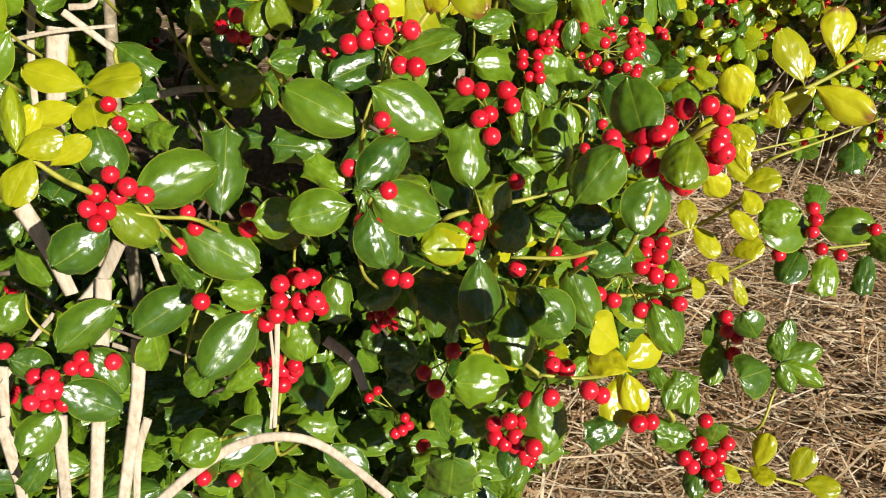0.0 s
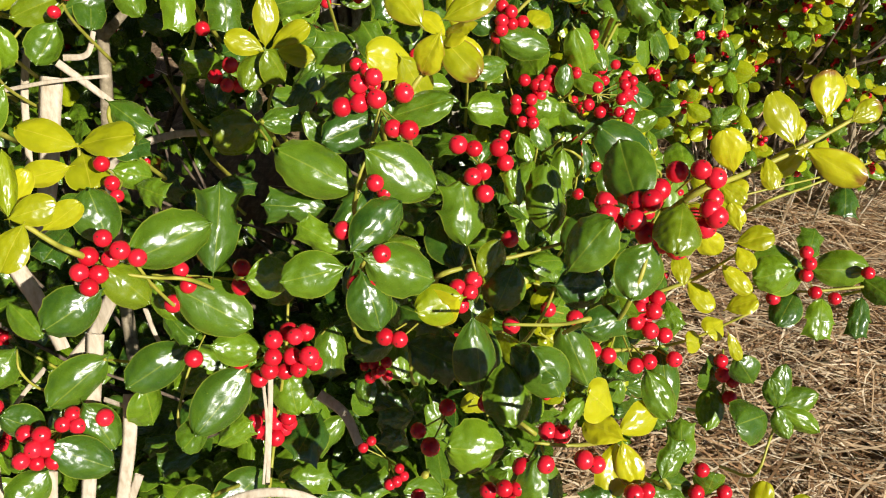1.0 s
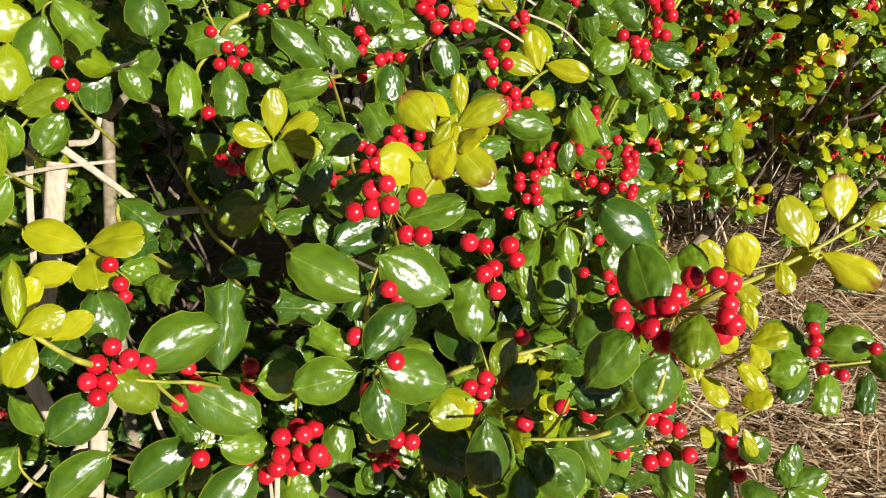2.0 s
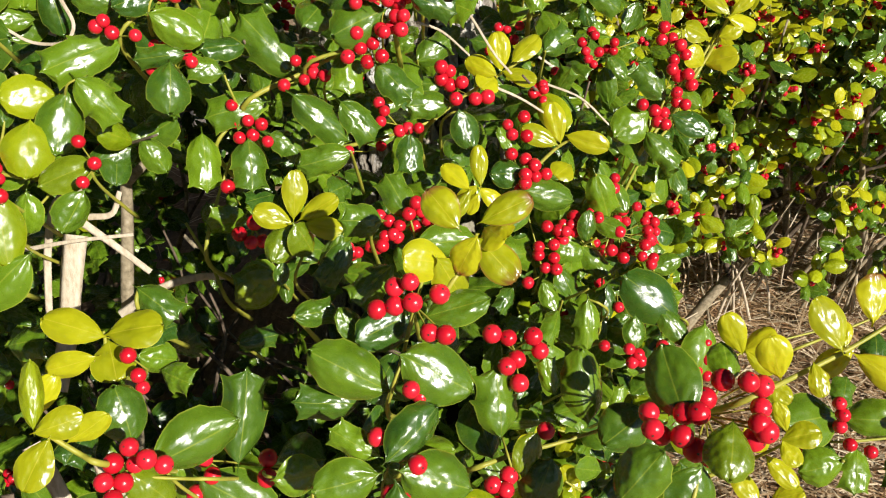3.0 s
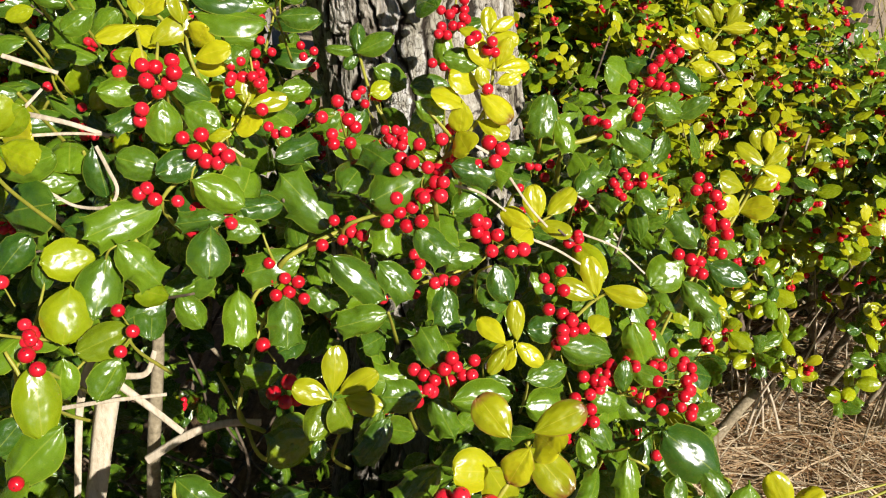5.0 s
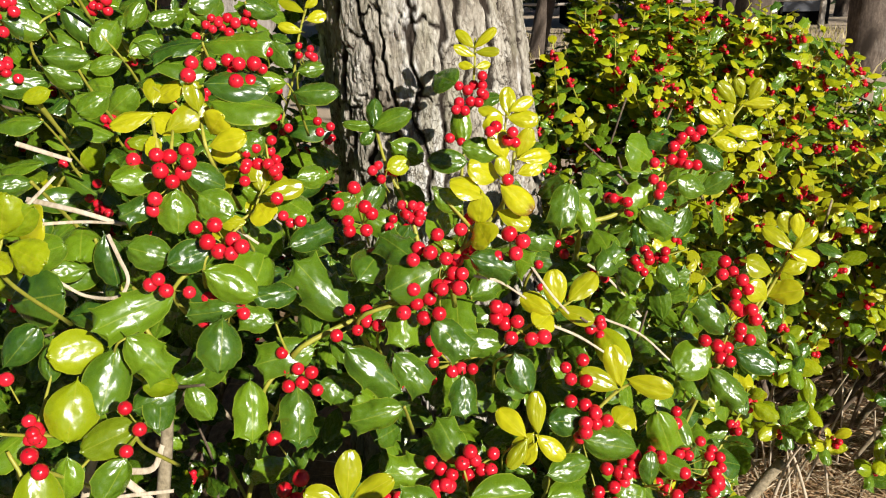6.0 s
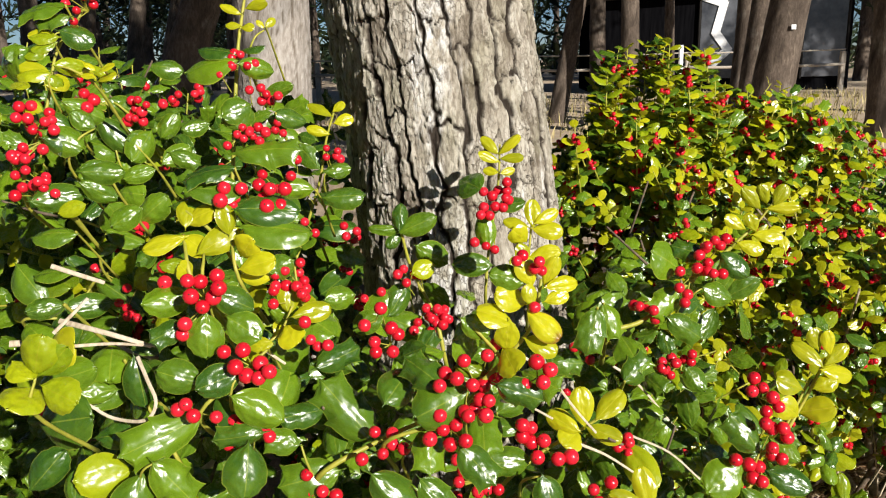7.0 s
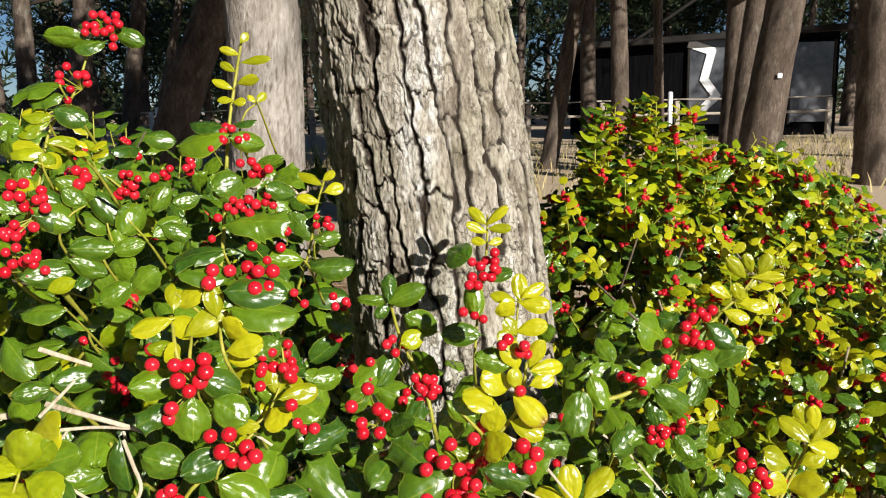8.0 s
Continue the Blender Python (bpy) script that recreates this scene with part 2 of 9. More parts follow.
def berry_shape(rings=8, sides=12):
    verts, faces, slots = [], [], []
    for i in range(rings + 1):
        a = math.pi * i / rings
        r, z = math.sin(a), math.cos(a) * 0.96
        if i == 0:
            z = 0.90
        for k in range(sides):
            b = 2 * math.pi * k / sides
            verts.append((max(r, 0.05) * math.cos(b), max(r, 0.05) * math.sin(b), z))
    faces = grid_faces(rings + 1, sides, True)
    faces += [tuple(range(sides))[::-1], tuple(range(rings * sides, (rings + 1) * sides))]
    slots = [0] * (rings * sides) + [1, 0]
    # the dark scar: a small raised button at the free end
    k = len(verts)
    for r, z in ((0.11, 0.93), (0.07, 0.965)):
        verts += [(r * math.cos(2 * math.pi * j / 8), r * math.sin(2 * math.pi * j / 8), z) for j in range(8)]
    faces += [(k + j, k + (j + 1) % 8, k + 8 + (j + 1) % 8, k + 8 + j) for j in range(8)] + [tuple(range(k + 8, k + 16))]
    return verts, faces, slots + [1] * 9


BV, BF, BS = berry_shape()
BERRY = mesh_of("berry", BV, BF, None, (berry_red, berry_scar), BS)
STALK = mesh_of("stalk", *tube([(0, 0, 0), (0, 0, 1)], 1, 0.8, 5, 2), None, (stem_young,))
rng = random.Random(11)
OUTER = []


def branch(bush, *stems):
    """One branch with its side stems: (radius, point, point, ...) each."""
    mat = stem_young
    obs = [part("branch", mesh_of("branch", *tube(s[1:], s[0] * 1.1, s[0] * 0.6, 8, 5, 0.12), None, (mat,)), bush) for s in stems]
    return obs[0]


def leaf(b, kind, x, y, z, rx, ry, rz, length, width, outer=True):
    if outer:
        mid = pose(x, y, z, rx, ry, rz) @ Vector((0, length / 2, 0))
        OUTER.append(tuple(mid))
    m = pose(x, y, z, rx, ry, rz) @ Matrix.Diagonal((width, length, (length + width) / 2, 1))
    return part("leaf", rng.choice(kind), b, "", m)


def berries(b, radius, *places):
    heart = Vector(np.mean(places, axis=0)) + Vector((0, 0.014, -0.008))
    for p in places:
        p = Vector(p)
        way = (p - heart)
        if way.length > 0.03:
            foot = p - way.normalized() * 0.014 + Vector((0, 0.008, -0.006))
        else:
            foot = heart
        turn = (p - foot).to_track_quat("Z", "Y").to_matrix().to_4x4()
        r = radius * rng.uniform(0.9, 1.08)
        tip = Matrix.Rotation(rng.uniform(-0.5, 0.5), 4, "X") @ Matrix.Rotation(rng.uniform(-0.5, 0.5), 4, "Y")
        part("berry", BERRY, b, "", Matrix.Translation(p) @ turn @ tip @ Matrix.Diagonal((r, r, r, 1)))
        part("stalk", STALK, b, "", Matrix.Translation(foot) @ turn @ Matrix.Diagonal((0.0006, 0.0006, (p - foot).length, 1)))


class Heap:
    """Many small pieces joined into one mesh."""

    def __init__(self):
        self.v, self.f, self.uv, self.n = [], [], [], 0

    def add(self, shape, m):
        v = np.array(shape[0])
        a = np.array(m)
        self.v.append(v @ a[:3, :3].T + a[:3, 3])
        self.f.append(np.array(shape[1]) + self.n)
        self.uv.append(np.array(shape[2]) if len(shape) > 2 else np.zeros((len(v), 2)))
        self.n += len(v)

    def mesh(self, name, mat):
        if not self.v:
            return mesh_of(name, [], [], None, (mat,))
        v, f, uv = np.concatenate(self.v), np.concatenate(self.f), np.concatenate(self.uv)
        me = bpy.data.meshes.new(name)
        me.vertices.add(len(v))
        me.vertices.foreach_set("co", v.ravel())
        k = f.shape[1]
        me.loops.add(f.size)
        me.loops.foreach_set("vertex_index", f.ravel().astype(np.int32))
        me.polygons.add(len(f))
        me.polygons.foreach_set("loop_start", np.arange(0, f.size, k, dtype=np.int32))
        layer = me.uv_layers.new(name="UVMap")
        layer.data.foreach_set("uv", uv[f.ravel()].astype(np.float32).ravel())
        me.polygons.foreach_set("use_smooth", np.ones(len(f), bool))
        me.materials.append(mat)
        me.update(calc_edges=True)
        me.validate()
        return me


SMALL = {"oval": [leaf_shape("oval", k, 6, 5) for k in range(4)], "spiny": [leaf_shape("spiny", 20 + k, 8, 5) for k in range(4)],
         "young": [leaf_shape("young", 40 + k, 6, 5) for k in range(3)]}
SMALL["lime"] = SMALL["oval"]


def facing(base, axis, normal):
    """The pose whose y runs along the axis and whose z leans to the normal."""
    y = Vector(axis).normalized()
    z = Vector(normal)
    z = (z - y * z.dot(y)).normalized()
    x = y.cross(z)
    m = Matrix((x, y, z)).transposed().to_4x4()
    m.translation = base
    return m


def leaf_pose(base, axis, normal, length, width):
    return facing(base, axis, normal) @ Matrix.Diagonal((width, length, (length + width) / 2, 1))


def sprig(start, way, count, size, r, young=0.25, fruit=0.5, lime=0.0, pitch=0.36):
    """Places for a shoot: its stem, its leaves (kind, pose) and its berries."""
    way = Vector(way).normalized()
    side = way.orthogonal().normalized()
    reach = count * size * pitch
    sag = Vector((r.uniform(-0.1, 0.1), r.uniform(-0.1, 0.1), r.uniform(-0.05, 0.2))) * reach
    line = [Vector(start), Vector(start) + way * reach * 0.5 + sag * 0.3, Vector(start) + way * reach + sag]
    leaves, fruits, turn = [], [], r.uniform(0, 6)
    fresh = r.random() < young
    for i in range(count):
        s = (i + 0.6) / count
        at = line[0].lerp(line[1], s * 2) if s < 0.5 else line[1].lerp(line[2], s * 2 - 1)
        turn += 2.4
        out = (Matrix.Rotation(turn, 3, way) @ side)
        axis = out + way * r.uniform(0.2, 0.7) + Vector((0, 0, r.uniform(-0.25, 0.1)))
        normal = way * 0.6 + Vector((0.28, -0.62, 0.58)) + Vector((r.uniform(-0.4, 0.4), r.uniform(-0.4, 0.4), r.uniform(-0.3, 0.3)))
        new_leaf = fresh and s > 0.45
        length = size * r.uniform(0.8, 1.15) * (0.72 if new_leaf else 1.0)
        width = length * r.uniform(0.58, 0.74)
        kind = "young" if new_leaf else ("spiny" if r.random() < 0.42 else ("lime" if r.random() < lime else "oval"))
        leaves.append((kind, leaf_pose(at, axis, normal, length, width)))
    if r.random() < fruit:
        at = line[0].lerp(line[1], r.uniform(0.7, 1.9))
        for _ in range(r.randint(4, 9)):
            fruits.append(at + Vector((r.gauss(0, 0.3), r.gauss(-0.15, 0.3), r.gauss(0.1, 0.3))) * size * 0.42)
    return line, leaves, fruits


# ---- ground ----
def spread(a, b, fine0, fine1, step, grow):
    """Coordinates that are fine in the middle and widen outwards."""
    xs = list(np.arange(fine0, fine1 + step / 2, step))
    d = step
    while xs[-1] < b:
        d *= grow
        xs.append(xs[-1] + d)
    d = step
    while xs[0] > a:
        d *= grow
        xs.insert(0, xs[0] - d)
    return np.array(xs)


def ground_height(x, y):
    near = max(0.0, 1 - max(abs(x) - 2, abs(y - 1.5) - 2, 0) / 6)
    return near * 0.022 * noise.fractal(Vector((x * 3.1, y * 3.1, 0)), 1.0, 2.0, 4) + 0.05 * noise.noise(Vector((x * 0.25, y * 0.25, 3))) * min(1, max(0, (y - 4) / 6))


def ground_material():
    m = Nodes("needle_litter")
    v = m.coords()
    big = m.noise(0.35, 4.0, 0.6, v)
    fine = m.noise(55.0, 6.0, 0.7, v)
    strand = m.noise(120.0, 3.0, 0.6, m.coords("Object", (1, 0.22, 1)))
    tone = m.math("ADD", m.math("MULTIPLY", fine, 0.55), m.math("MULTIPLY", strand, 0.45))
    litter = m.ramp(tone, (0.3, (0.10, 0.062, 0.034)), (0.5, (0.26, 0.175, 0.10)), (0.68, (0.46, 0.34, 0.21)))
    sand = m.ramp(fine, (0.3, (0.46, 0.35, 0.24)), (0.7, (0.70, 0.57, 0.42)))
    m.bump(tone, 0.6, 0.01)
    # needles and dead grass lie thick round the shrubs; further off the sand shows through
    deep = m.add("ShaderNodeSeparateXYZ", Vector=v).outputs[1]
    clear = m.math("ADD", m.math("MULTIPLY", m.math("SUBTRACT", deep, 3.6), 0.16), m.math("MULTIPLY", m.math("SUBTRACT", big, 0.5), 2.2))
    return m.finish(m.mix(m.ramp(clear, (0.0, (0, 0, 0)), (0.35, (1, 1, 1))), litter, sand), 0.9, 0.2)


xs = spread(-320, 320, -1.2, 2.4, 0.06, 1.16)
ys = spread(-320, 420, -0.6, 3.0, 0.06, 1.16)
gv = [(x, y, ground_height(x, y)) for y in ys for x in xs]
ground = new("ground", mesh_of("ground", gv, grid_faces(len(ys), len(xs)), None, (ground_material(),)))
tagged(ground, "sandy ground under a layer of dry pine needles and grass", "ground", kind="structure")


def strands(name, label, count, box, length, width, r, lift=0.02, steep=0.25, clear=None):
    """Dead grass and needles lying about on the ground."""
    heap = Heap()
    for _ in range(count):
        x, y = r.uniform(box[0], box[1]), r.uniform(box[2], box[3])
        if clear and clear(x, y):
            continue
        n, l, a = 4, r.uniform(*length), r.gauss(-0.1, 0.85) + (math.pi if r.random() < 0.5 else 0)
        w, rise, bow = r.uniform(*width), r.gauss(0, steep), r.uniform(-1.1, 1.1)
        z = ground_height(x, y) + r.uniform(0.0, lift)
        v, p = [], Vector((x, y, z))
        for i in range(n):
            way = Vector((math.cos(a), math.sin(a), rise))
            across = Vector((-math.sin(a), math.cos(a), r.uniform(-0.5, 0.5))) * w * (1 - 0.2 * i)
            v += [p - across, p + across]
            p = p + way * l / (n - 1)
            a += bow / n
            rise -= abs(rise) * 0.5
            p.z = max(p.z, 0.003)
        heap.add((v, [(2 * i, 2 * i + 1, 2 * i + 3, 2 * i + 2) for i in range(n - 1)]), Matrix.Identity(4))
    return tagged(new(name, heap.mesh(name, litter_mass)), label, "dry grass", kind="stuff")


r1 = random.Random(5)
strands("dry_grass", "matted dry straw-coloured grass and pine needles on the ground", 24000, (-0.2, 1.9, 0.35, 2.0), (0.05, 0.24), (0.0004, 0.0024), r1, clear=lambda x, y: x < 0.06 and y < 1.0 and r1.random() < 0.8)
strands("grass_litter", "sparse dry grass and fallen needles under the shrubs", 3500, (-1.6, 2.8, 1.9, 5.0), (0.06, 0.22), (0.001, 0.003), r1)


# ---- pines ----
def bark_material(name, dark, mid, pale, scale=1.0, inner=(0.07, 0.05, 0.035)):
    m = Nodes(name)
    v = m.coords("Object", (1, 1, 0.45))
    coarse = m.noise(14 * scale, 5.0, 0.65, v)
    fine = m.noise(95 * scale, 5.0, 0.7, m.coords("Object", (1, 1, 0.5)))
    tone = m.math("ADD", m.math("MULTIPLY", coarse, 0.55), m.math("MULTIPLY", fine, 0.45))
    colour = m.ramp(tone, (0.38, dark), (0.5, mid), (0.62, pale))
    lichen = m.ramp(m.noise(8 * scale, 4.0, 0.6, m.coords("Object", (1, 1, 0.7))), (0.60, (0, 0, 0)), (0.70, (1, 1, 1)))
    colour = m.mix(m.math("MULTIPLY", lichen, 0.35), colour, (0.42, 0.42, 0.36))
    # the inner bark in the fissures is brown, each plate has its own tone
    mark = m.add("ShaderNodeSeparateXYZ", Vector=m.coords("UV"))
    colour = m.mix(m.math("MULTIPLY", mark.outputs[1], 0.35), colour, pale)
    fibre = m.noise(110 * scale, 5.0, 0.75, m.coords("Object", (1, 1, 0.16)))
    colour = m.mix(m.ramp(fibre, (0.38, (0.6, 0.6, 0.6)), (0.56, (0, 0, 0))), colour, dark)
    open_bark = m.math("MAXIMUM", mark.outputs[0], 0.0, True)
    colour = m.mix(open_bark, inner, colour)
    m.bump(m.math("ADD", m.math("MULTIPLY", fine, 0.6), m.math("MULTIPLY", m.noise(300 * scale, 3.0, 0.7, m.coords("Object", (1, 1, 0.4))), 0.5)), 0.8, 0.005 / scale)
    return m.finish(colour, 0.88, 0.2)


bark_far = bark_material("pine_bark_far", (0.05, 0.038, 0.03), (0.11, 0.085, 0.068), (0.20, 0.16, 0.125), 0.5, (0.03, 0.022, 0.016))
bark_smooth = bark_material("pine_bark_smooth", (0.22, 0.19, 0.16), (0.38, 0.34, 0.30), (0.52, 0.48, 0.44), 0.7, (0.16, 0.13, 0.10))


def trunk_mesh(name, line, radii, sides, step, mat, across=0, tall=0.1, depth=0.012):
    """A bark-covered trunk along the line; with across > 0 its bark stands in plates round fissures."""
    pts = curve_points(line, 8)
    lengths = np.cumsum([0] + [np.linalg.norm(b - a) for a, b in zip(pts, pts[1:])])
    hs = np.arange(0, lengths[-1], step)
    verts, marks = [], []
    for h in hs:
        c = np.array([np.interp(h, lengths, [p[k] for p in pts]) for k in range(3)])
        r = np.interp(h / lengths[-1], np.linspace(0, 1, len(radii)), radii)
        for k in range(sides):
            a = k / sides
            d = 0.0
            if across:
                g = Vector((math.cos(2 * math.pi * a), math.sin(2 * math.pi * a), 0)) * across * 0.16
                up = Vector((0, 0, h / tall))
                warp = noise.noise_vector(g * 2.3 + up * 1.2) * 0.20 + noise.noise_vector(g * 9 + up * 4.5) * 0.07
                long = noise.noise(g * 1.9 + up * 0.26 + warp) + 0.25 * noise.noise(g * 4.2 + up * 0.8 + warp)
                short = noise.noise(g * 1.6 + up * 1.7 + warp + warp + Vector((7, 3, 5)))
                rise = min(1.0, max(0.0, abs(long) - 0.012) / 0.035)
                cross = min(1.0, max(0.0, abs(short) - 0.014) / 0.035)
                flake = noise.fractal(g * 2.4 + up * 0.9 + warp, 0.7, 2.2, 3)
                step = math.floor(flake * 4.5) / 4.5
                frac = flake * 4.5 - math.floor(flake * 4.5)
                step += min(1.0, frac / 0.10) / 4.5
                fine = noise.fractal(g * 15 + up * 4, 0.6, 2.1, 3)
                open_at = rise ** 0.7 * (0.45 + 0.55 * cross)
                d = depth * (0.50 * open_at + 0.40 * step * open_at + 0.17 * fine)
                marks.append((open_at * (0.6 + 0.4 * min(1.0, frac / 0.14)), 0.5 + 0.5 * max(-1, min(1, step))))
            lump = 1 + 0.035 * noise.noise(Vector((math.cos(2 * math.pi * a), math.sin(2 * math.pi * a), h * 1.5)))
            rr = r * lump - depth * 0.6 + d
            verts.append((c[0] + rr * math.cos(2 * math.pi * a), c[1] + rr * math.sin(2 * math.pi * a), c[2]))
    faces = grid_faces(len(hs), sides, True)
    faces.append(tuple(range((len(hs) - 1) * sides, len(hs) * sides)))
    return mesh_of(name, verts, faces, marks or None, (mat,), None, True)


needles = plain("pine_needles", ((0.2, (0.008, 0.018, 0.008)), (0.6, (0.02, 0.036, 0.013)), (0.9, (0.045, 0.06, 0.022))), 6, 0.6, 0.3, 0.1, 0.01, True)


def tuft(r, big):
    v, f = [], []
    for _ in range(7):
        d = Vector((r.gauss(0, 1), r.gauss(0, 1), r.gauss(0.3, 0.7))).normalized() * big * r.uniform(0.6, 1.1)
        s = d.orthogonal().normalized() * big * 0.16
        k = len(v)
        v += [s * 0.2, -s * 0.2, d * 0.7 - s, d + s * 0.3]
        f.append((k, k + 1, k + 2, k + 3))
    return v, f


TUFTS = [tuft(random.Random(70 + k), 1.0) for k in range(6)]


def crown_mesh(r, x, y, low, high, wide, count, big):
    heap = Heap()
    clumps = [(x + r.gauss(0, wide * 0.45), y + r.gauss(0, wide * 0.45), r.uniform(low, high)) for _ in range(9)]
    for _ in range(count):
        c = r.choice(clumps)
        p = Vector((r.gauss(c[0], wide * 0.22), r.gauss(c[1], wide * 0.22), r.gauss(c[2], (high - low) * 0.10)))
        heap.add(r.choice(TUFTS), Matrix.Translation(p) @ Matrix.Rotation(r.uniform(0, 6), 4, "Z") @ Matrix.Scale(big * r.uniform(0.6, 1.3), 4))
    return heap.mesh("crown", needles)


def hashed(*keys):
    """A fixed random number in 0..1 for each tuple of whole numbers."""
    n = np.full(np.shape(keys[0]), 2654435769, np.uint32)
    for k in keys:
        n = (n ^ (np.asarray(k).astype(np.int64) & 0xFFFFFFFF).astype(np.uint32)) * np.uint32(2246822519)
        n ^= n >> np.uint32(15)
        n = n * np.uint32(3266489917)
        n ^= n >> np.uint32(13)
    return n / 4294967296.0


def lumps(x, y, z, seed, octaves=1, gain=0.5):
    """Smooth noise in -1..1 at many places at once."""
    total, size = 0.0, 1.0
    for o in range(octaves):
        i, j, k = np.floor(x), np.floor(y), np.floor(z)
        a, b, c = x - i, y - j, z - k
        a, b, c = a * a * (3 - 2 * a), b * b * (3 - 2 * b), c * c * (3 - 2 * c)
        value = 0.0
        for dx, wx in ((0, 1 - a), (1, a)):
            for dy, wy in ((0, 1 - b), (1, b)):
                for dz, wz in ((0, 1 - c), (1, c)):
                    value = value + wx * wy * wz * hashed(i + dx, j + dy, k + dz, i * 0 + seed + o)
        total = total + size * (2 * value - 1)
        x, y, z, size = x * 2.1, y * 2.1, z * 2.1, size * gain
    return total


def plates(u, v, across, seed):
    """Uneven cells on a sheet that closes on itself along u: the cell's number, its neighbour's, the way to their edge, the height in the cell."""
    i, j = np.floor(u), np.floor(v)
    best = [np.full(u.shape, 1e9), np.full(u.shape, 1e9)]
    px, py, num = [u * 0, u * 0], [u * 0, u * 0], [u * 0, u * 0]
    for di in (-1, 0, 1):
        for dj in (-1, 0, 1):
            ci, cj = i + di, j + dj
            wi = np.mod(ci, across)
            qx = ci + 0.12 + 0.76 * hashed(wi, cj, wi * 0 + seed)
            qy = cj + 0.05 + 0.90 * hashed(wi, cj, wi * 0 + seed + 1)
            n = hashed(wi, cj, wi * 0 + seed + 2)
            d = (qx - u) ** 2 + (qy - v) ** 2
            first = d < best[0]
            second = (~first) & (d < best[1])
            for store, value in ((best, d), (px, qx), (py, qy), (num, n)):
                store[1] = np.where(first, store[0], np.where(second, value, store[1]))
                store[0] = np.where(first, value, store[0])
    gap = np.sqrt((px[1] - px[0]) ** 2 + (py[1] - py[0]) ** 2) + 1e-6
    return num[0], num[1], (best[1] - best[0]) / (2 * gap), v - py[0]


def plated_trunk(name, line, rings, sides, mat):
    """A trunk whose bark stands in tall ragged plates parted by fissures; each plate is scaled with thin flakes."""
    pts = curve_points(line, 8)
    tops = [p[2] for p in pts]
    hs = np.concatenate((np.arange(-0.05, 0.50, 0.007), np.arange(0.50, 1.45, 0.0021), np.arange(1.45, pts[-1][2], 0.03)))
    cx, cy = np.interp(hs, tops, [p[0] for p in pts]), np.interp(hs, tops, [p[1] for p in pts])
    rad = np.interp(hs, [z for z, _ in rings], [r for _, r in rings])
    ang = np.arange(sides) * 2 * math.pi / sides
    h, a = np.meshgrid(hs, ang, indexing="ij")
    gx, gy = 0.13 * np.cos(a), 0.13 * np.sin(a)
    coarse = lumps(gx * 16, gy * 16, h * 8, 3)
    ragged = lumps(gx * 70, gy * 70, h * 32, 7, 2)
    crumb = lumps(gx * 260, gy * 260, h * 150, 11)
    columns, wide, tall = 27, 0.0303, 0.068
    u = a / (2 * math.pi) * columns + 0.36 * coarse + 0.17 * ragged + 0.06 * crumb
    near = np.round(u)
    stray = 0.26 * lumps(np.mod(near, columns) * 5.1, h * 0, h * 11, 37) + 0.14 * lumps(np.mod(near, columns) * 5.1, h * 0, h * 45, 39)
    column = np.mod(np.where(u >= near + stray, near, near - 1), columns)
    slope = hashed(column, column * 0 + 5) - 0.5
    v = h / tall + 9 * hashed(column, column * 0 + 9) + 0.7 * slope * (u - near) + 0.16 * ragged + 0.05 * crumb
    v = v + 0.35 * lumps(column * 3.1, v * 0.6, column * 0, 13)
    row, bar = np.floor(v), np.round(v)
    shut = hashed(column, row, column * 0 + 17) < 0.30
    own = hashed(column, np.where(shut, row - 1, row), column * 0 + 21)
    # long fissures that open and close on their way up, and short cracks across
    gape = np.clip(0.80 + 0.75 * lumps(np.mod(near, columns) * 7.3, h * 0, h * 13, 29), 0, 1)
    cleft = np.clip(np.abs(u - near - stray) * wide / (0.0022 + 0.0026 * gape), 0, 1)
    torn = np.where(hashed(column, bar, column * 0 + 31) < 0.75, 1.0, 0.3)
    crack = np.clip(np.abs(v - bar) * tall / (0.0010 + 0.0022 * torn), 0, 1)
    cleft, crack = 1 - (1 - cleft) * (0.50 + 0.50 * gape), 1 - (1 - crack) * torn * 0.75
    open_at = np.minimum(cleft, crack)
    rise = v - row - 0.5
    fu = a / (2 * math.pi) * 64 + 0.60 * ragged + 0.30 * coarse + 0.28 * crumb
    fv = h / 0.026 + 0.5 * ragged + 0.35 * crumb
    flake, flake2, fedge, frise = plates(np.mod(fu, 64), fv, 64, 41)
    fibre = lumps(gx * 420, gy * 420, h * 120, 53, 2)
    scale = np.clip(1.25 - fedge / 0.17, 0, 1) * (0.35 + 0.65 * hashed(np.floor(flake * 997), np.floor(flake2 * 997)))
    d = -0.0072 * (1 - open_at) + 0.0052 * (own - 0.5) - 0.0030 * rise * (own - 0.2) * open_at
    d = d + open_at * (0.0034 * (flake - 0.5) - 0.0028 * frise * flake + 0.0009 * fibre + 0.0006 * crumb) - 0.0010 * scale
    swell = 1 + 0.014 * lumps(gx * 9, gy * 9, h * 2.2, 61)
    rr = rad[:, None] * swell + d
    co = np.stack((cx[:, None] + rr * np.cos(a), cy[:, None] + rr * np.sin(a), h), axis=-1).reshape(-1, 3)
    # marks for dark inner bark in fissures and painted shade along flake edges
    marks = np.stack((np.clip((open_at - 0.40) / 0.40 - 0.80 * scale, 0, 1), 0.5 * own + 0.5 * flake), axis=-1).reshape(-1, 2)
    n, m = len(hs), sides
    k = np.arange(n - 1)[:, None] * m
    c0, c1 = np.arange(m)[None, :], (np.arange(m)[None, :] + 1) % m
    quads = np.stack((k + c0, k + c1, k + m + c1, k + m + c0), axis=-1).reshape(-1, 4)
    heap = Heap()
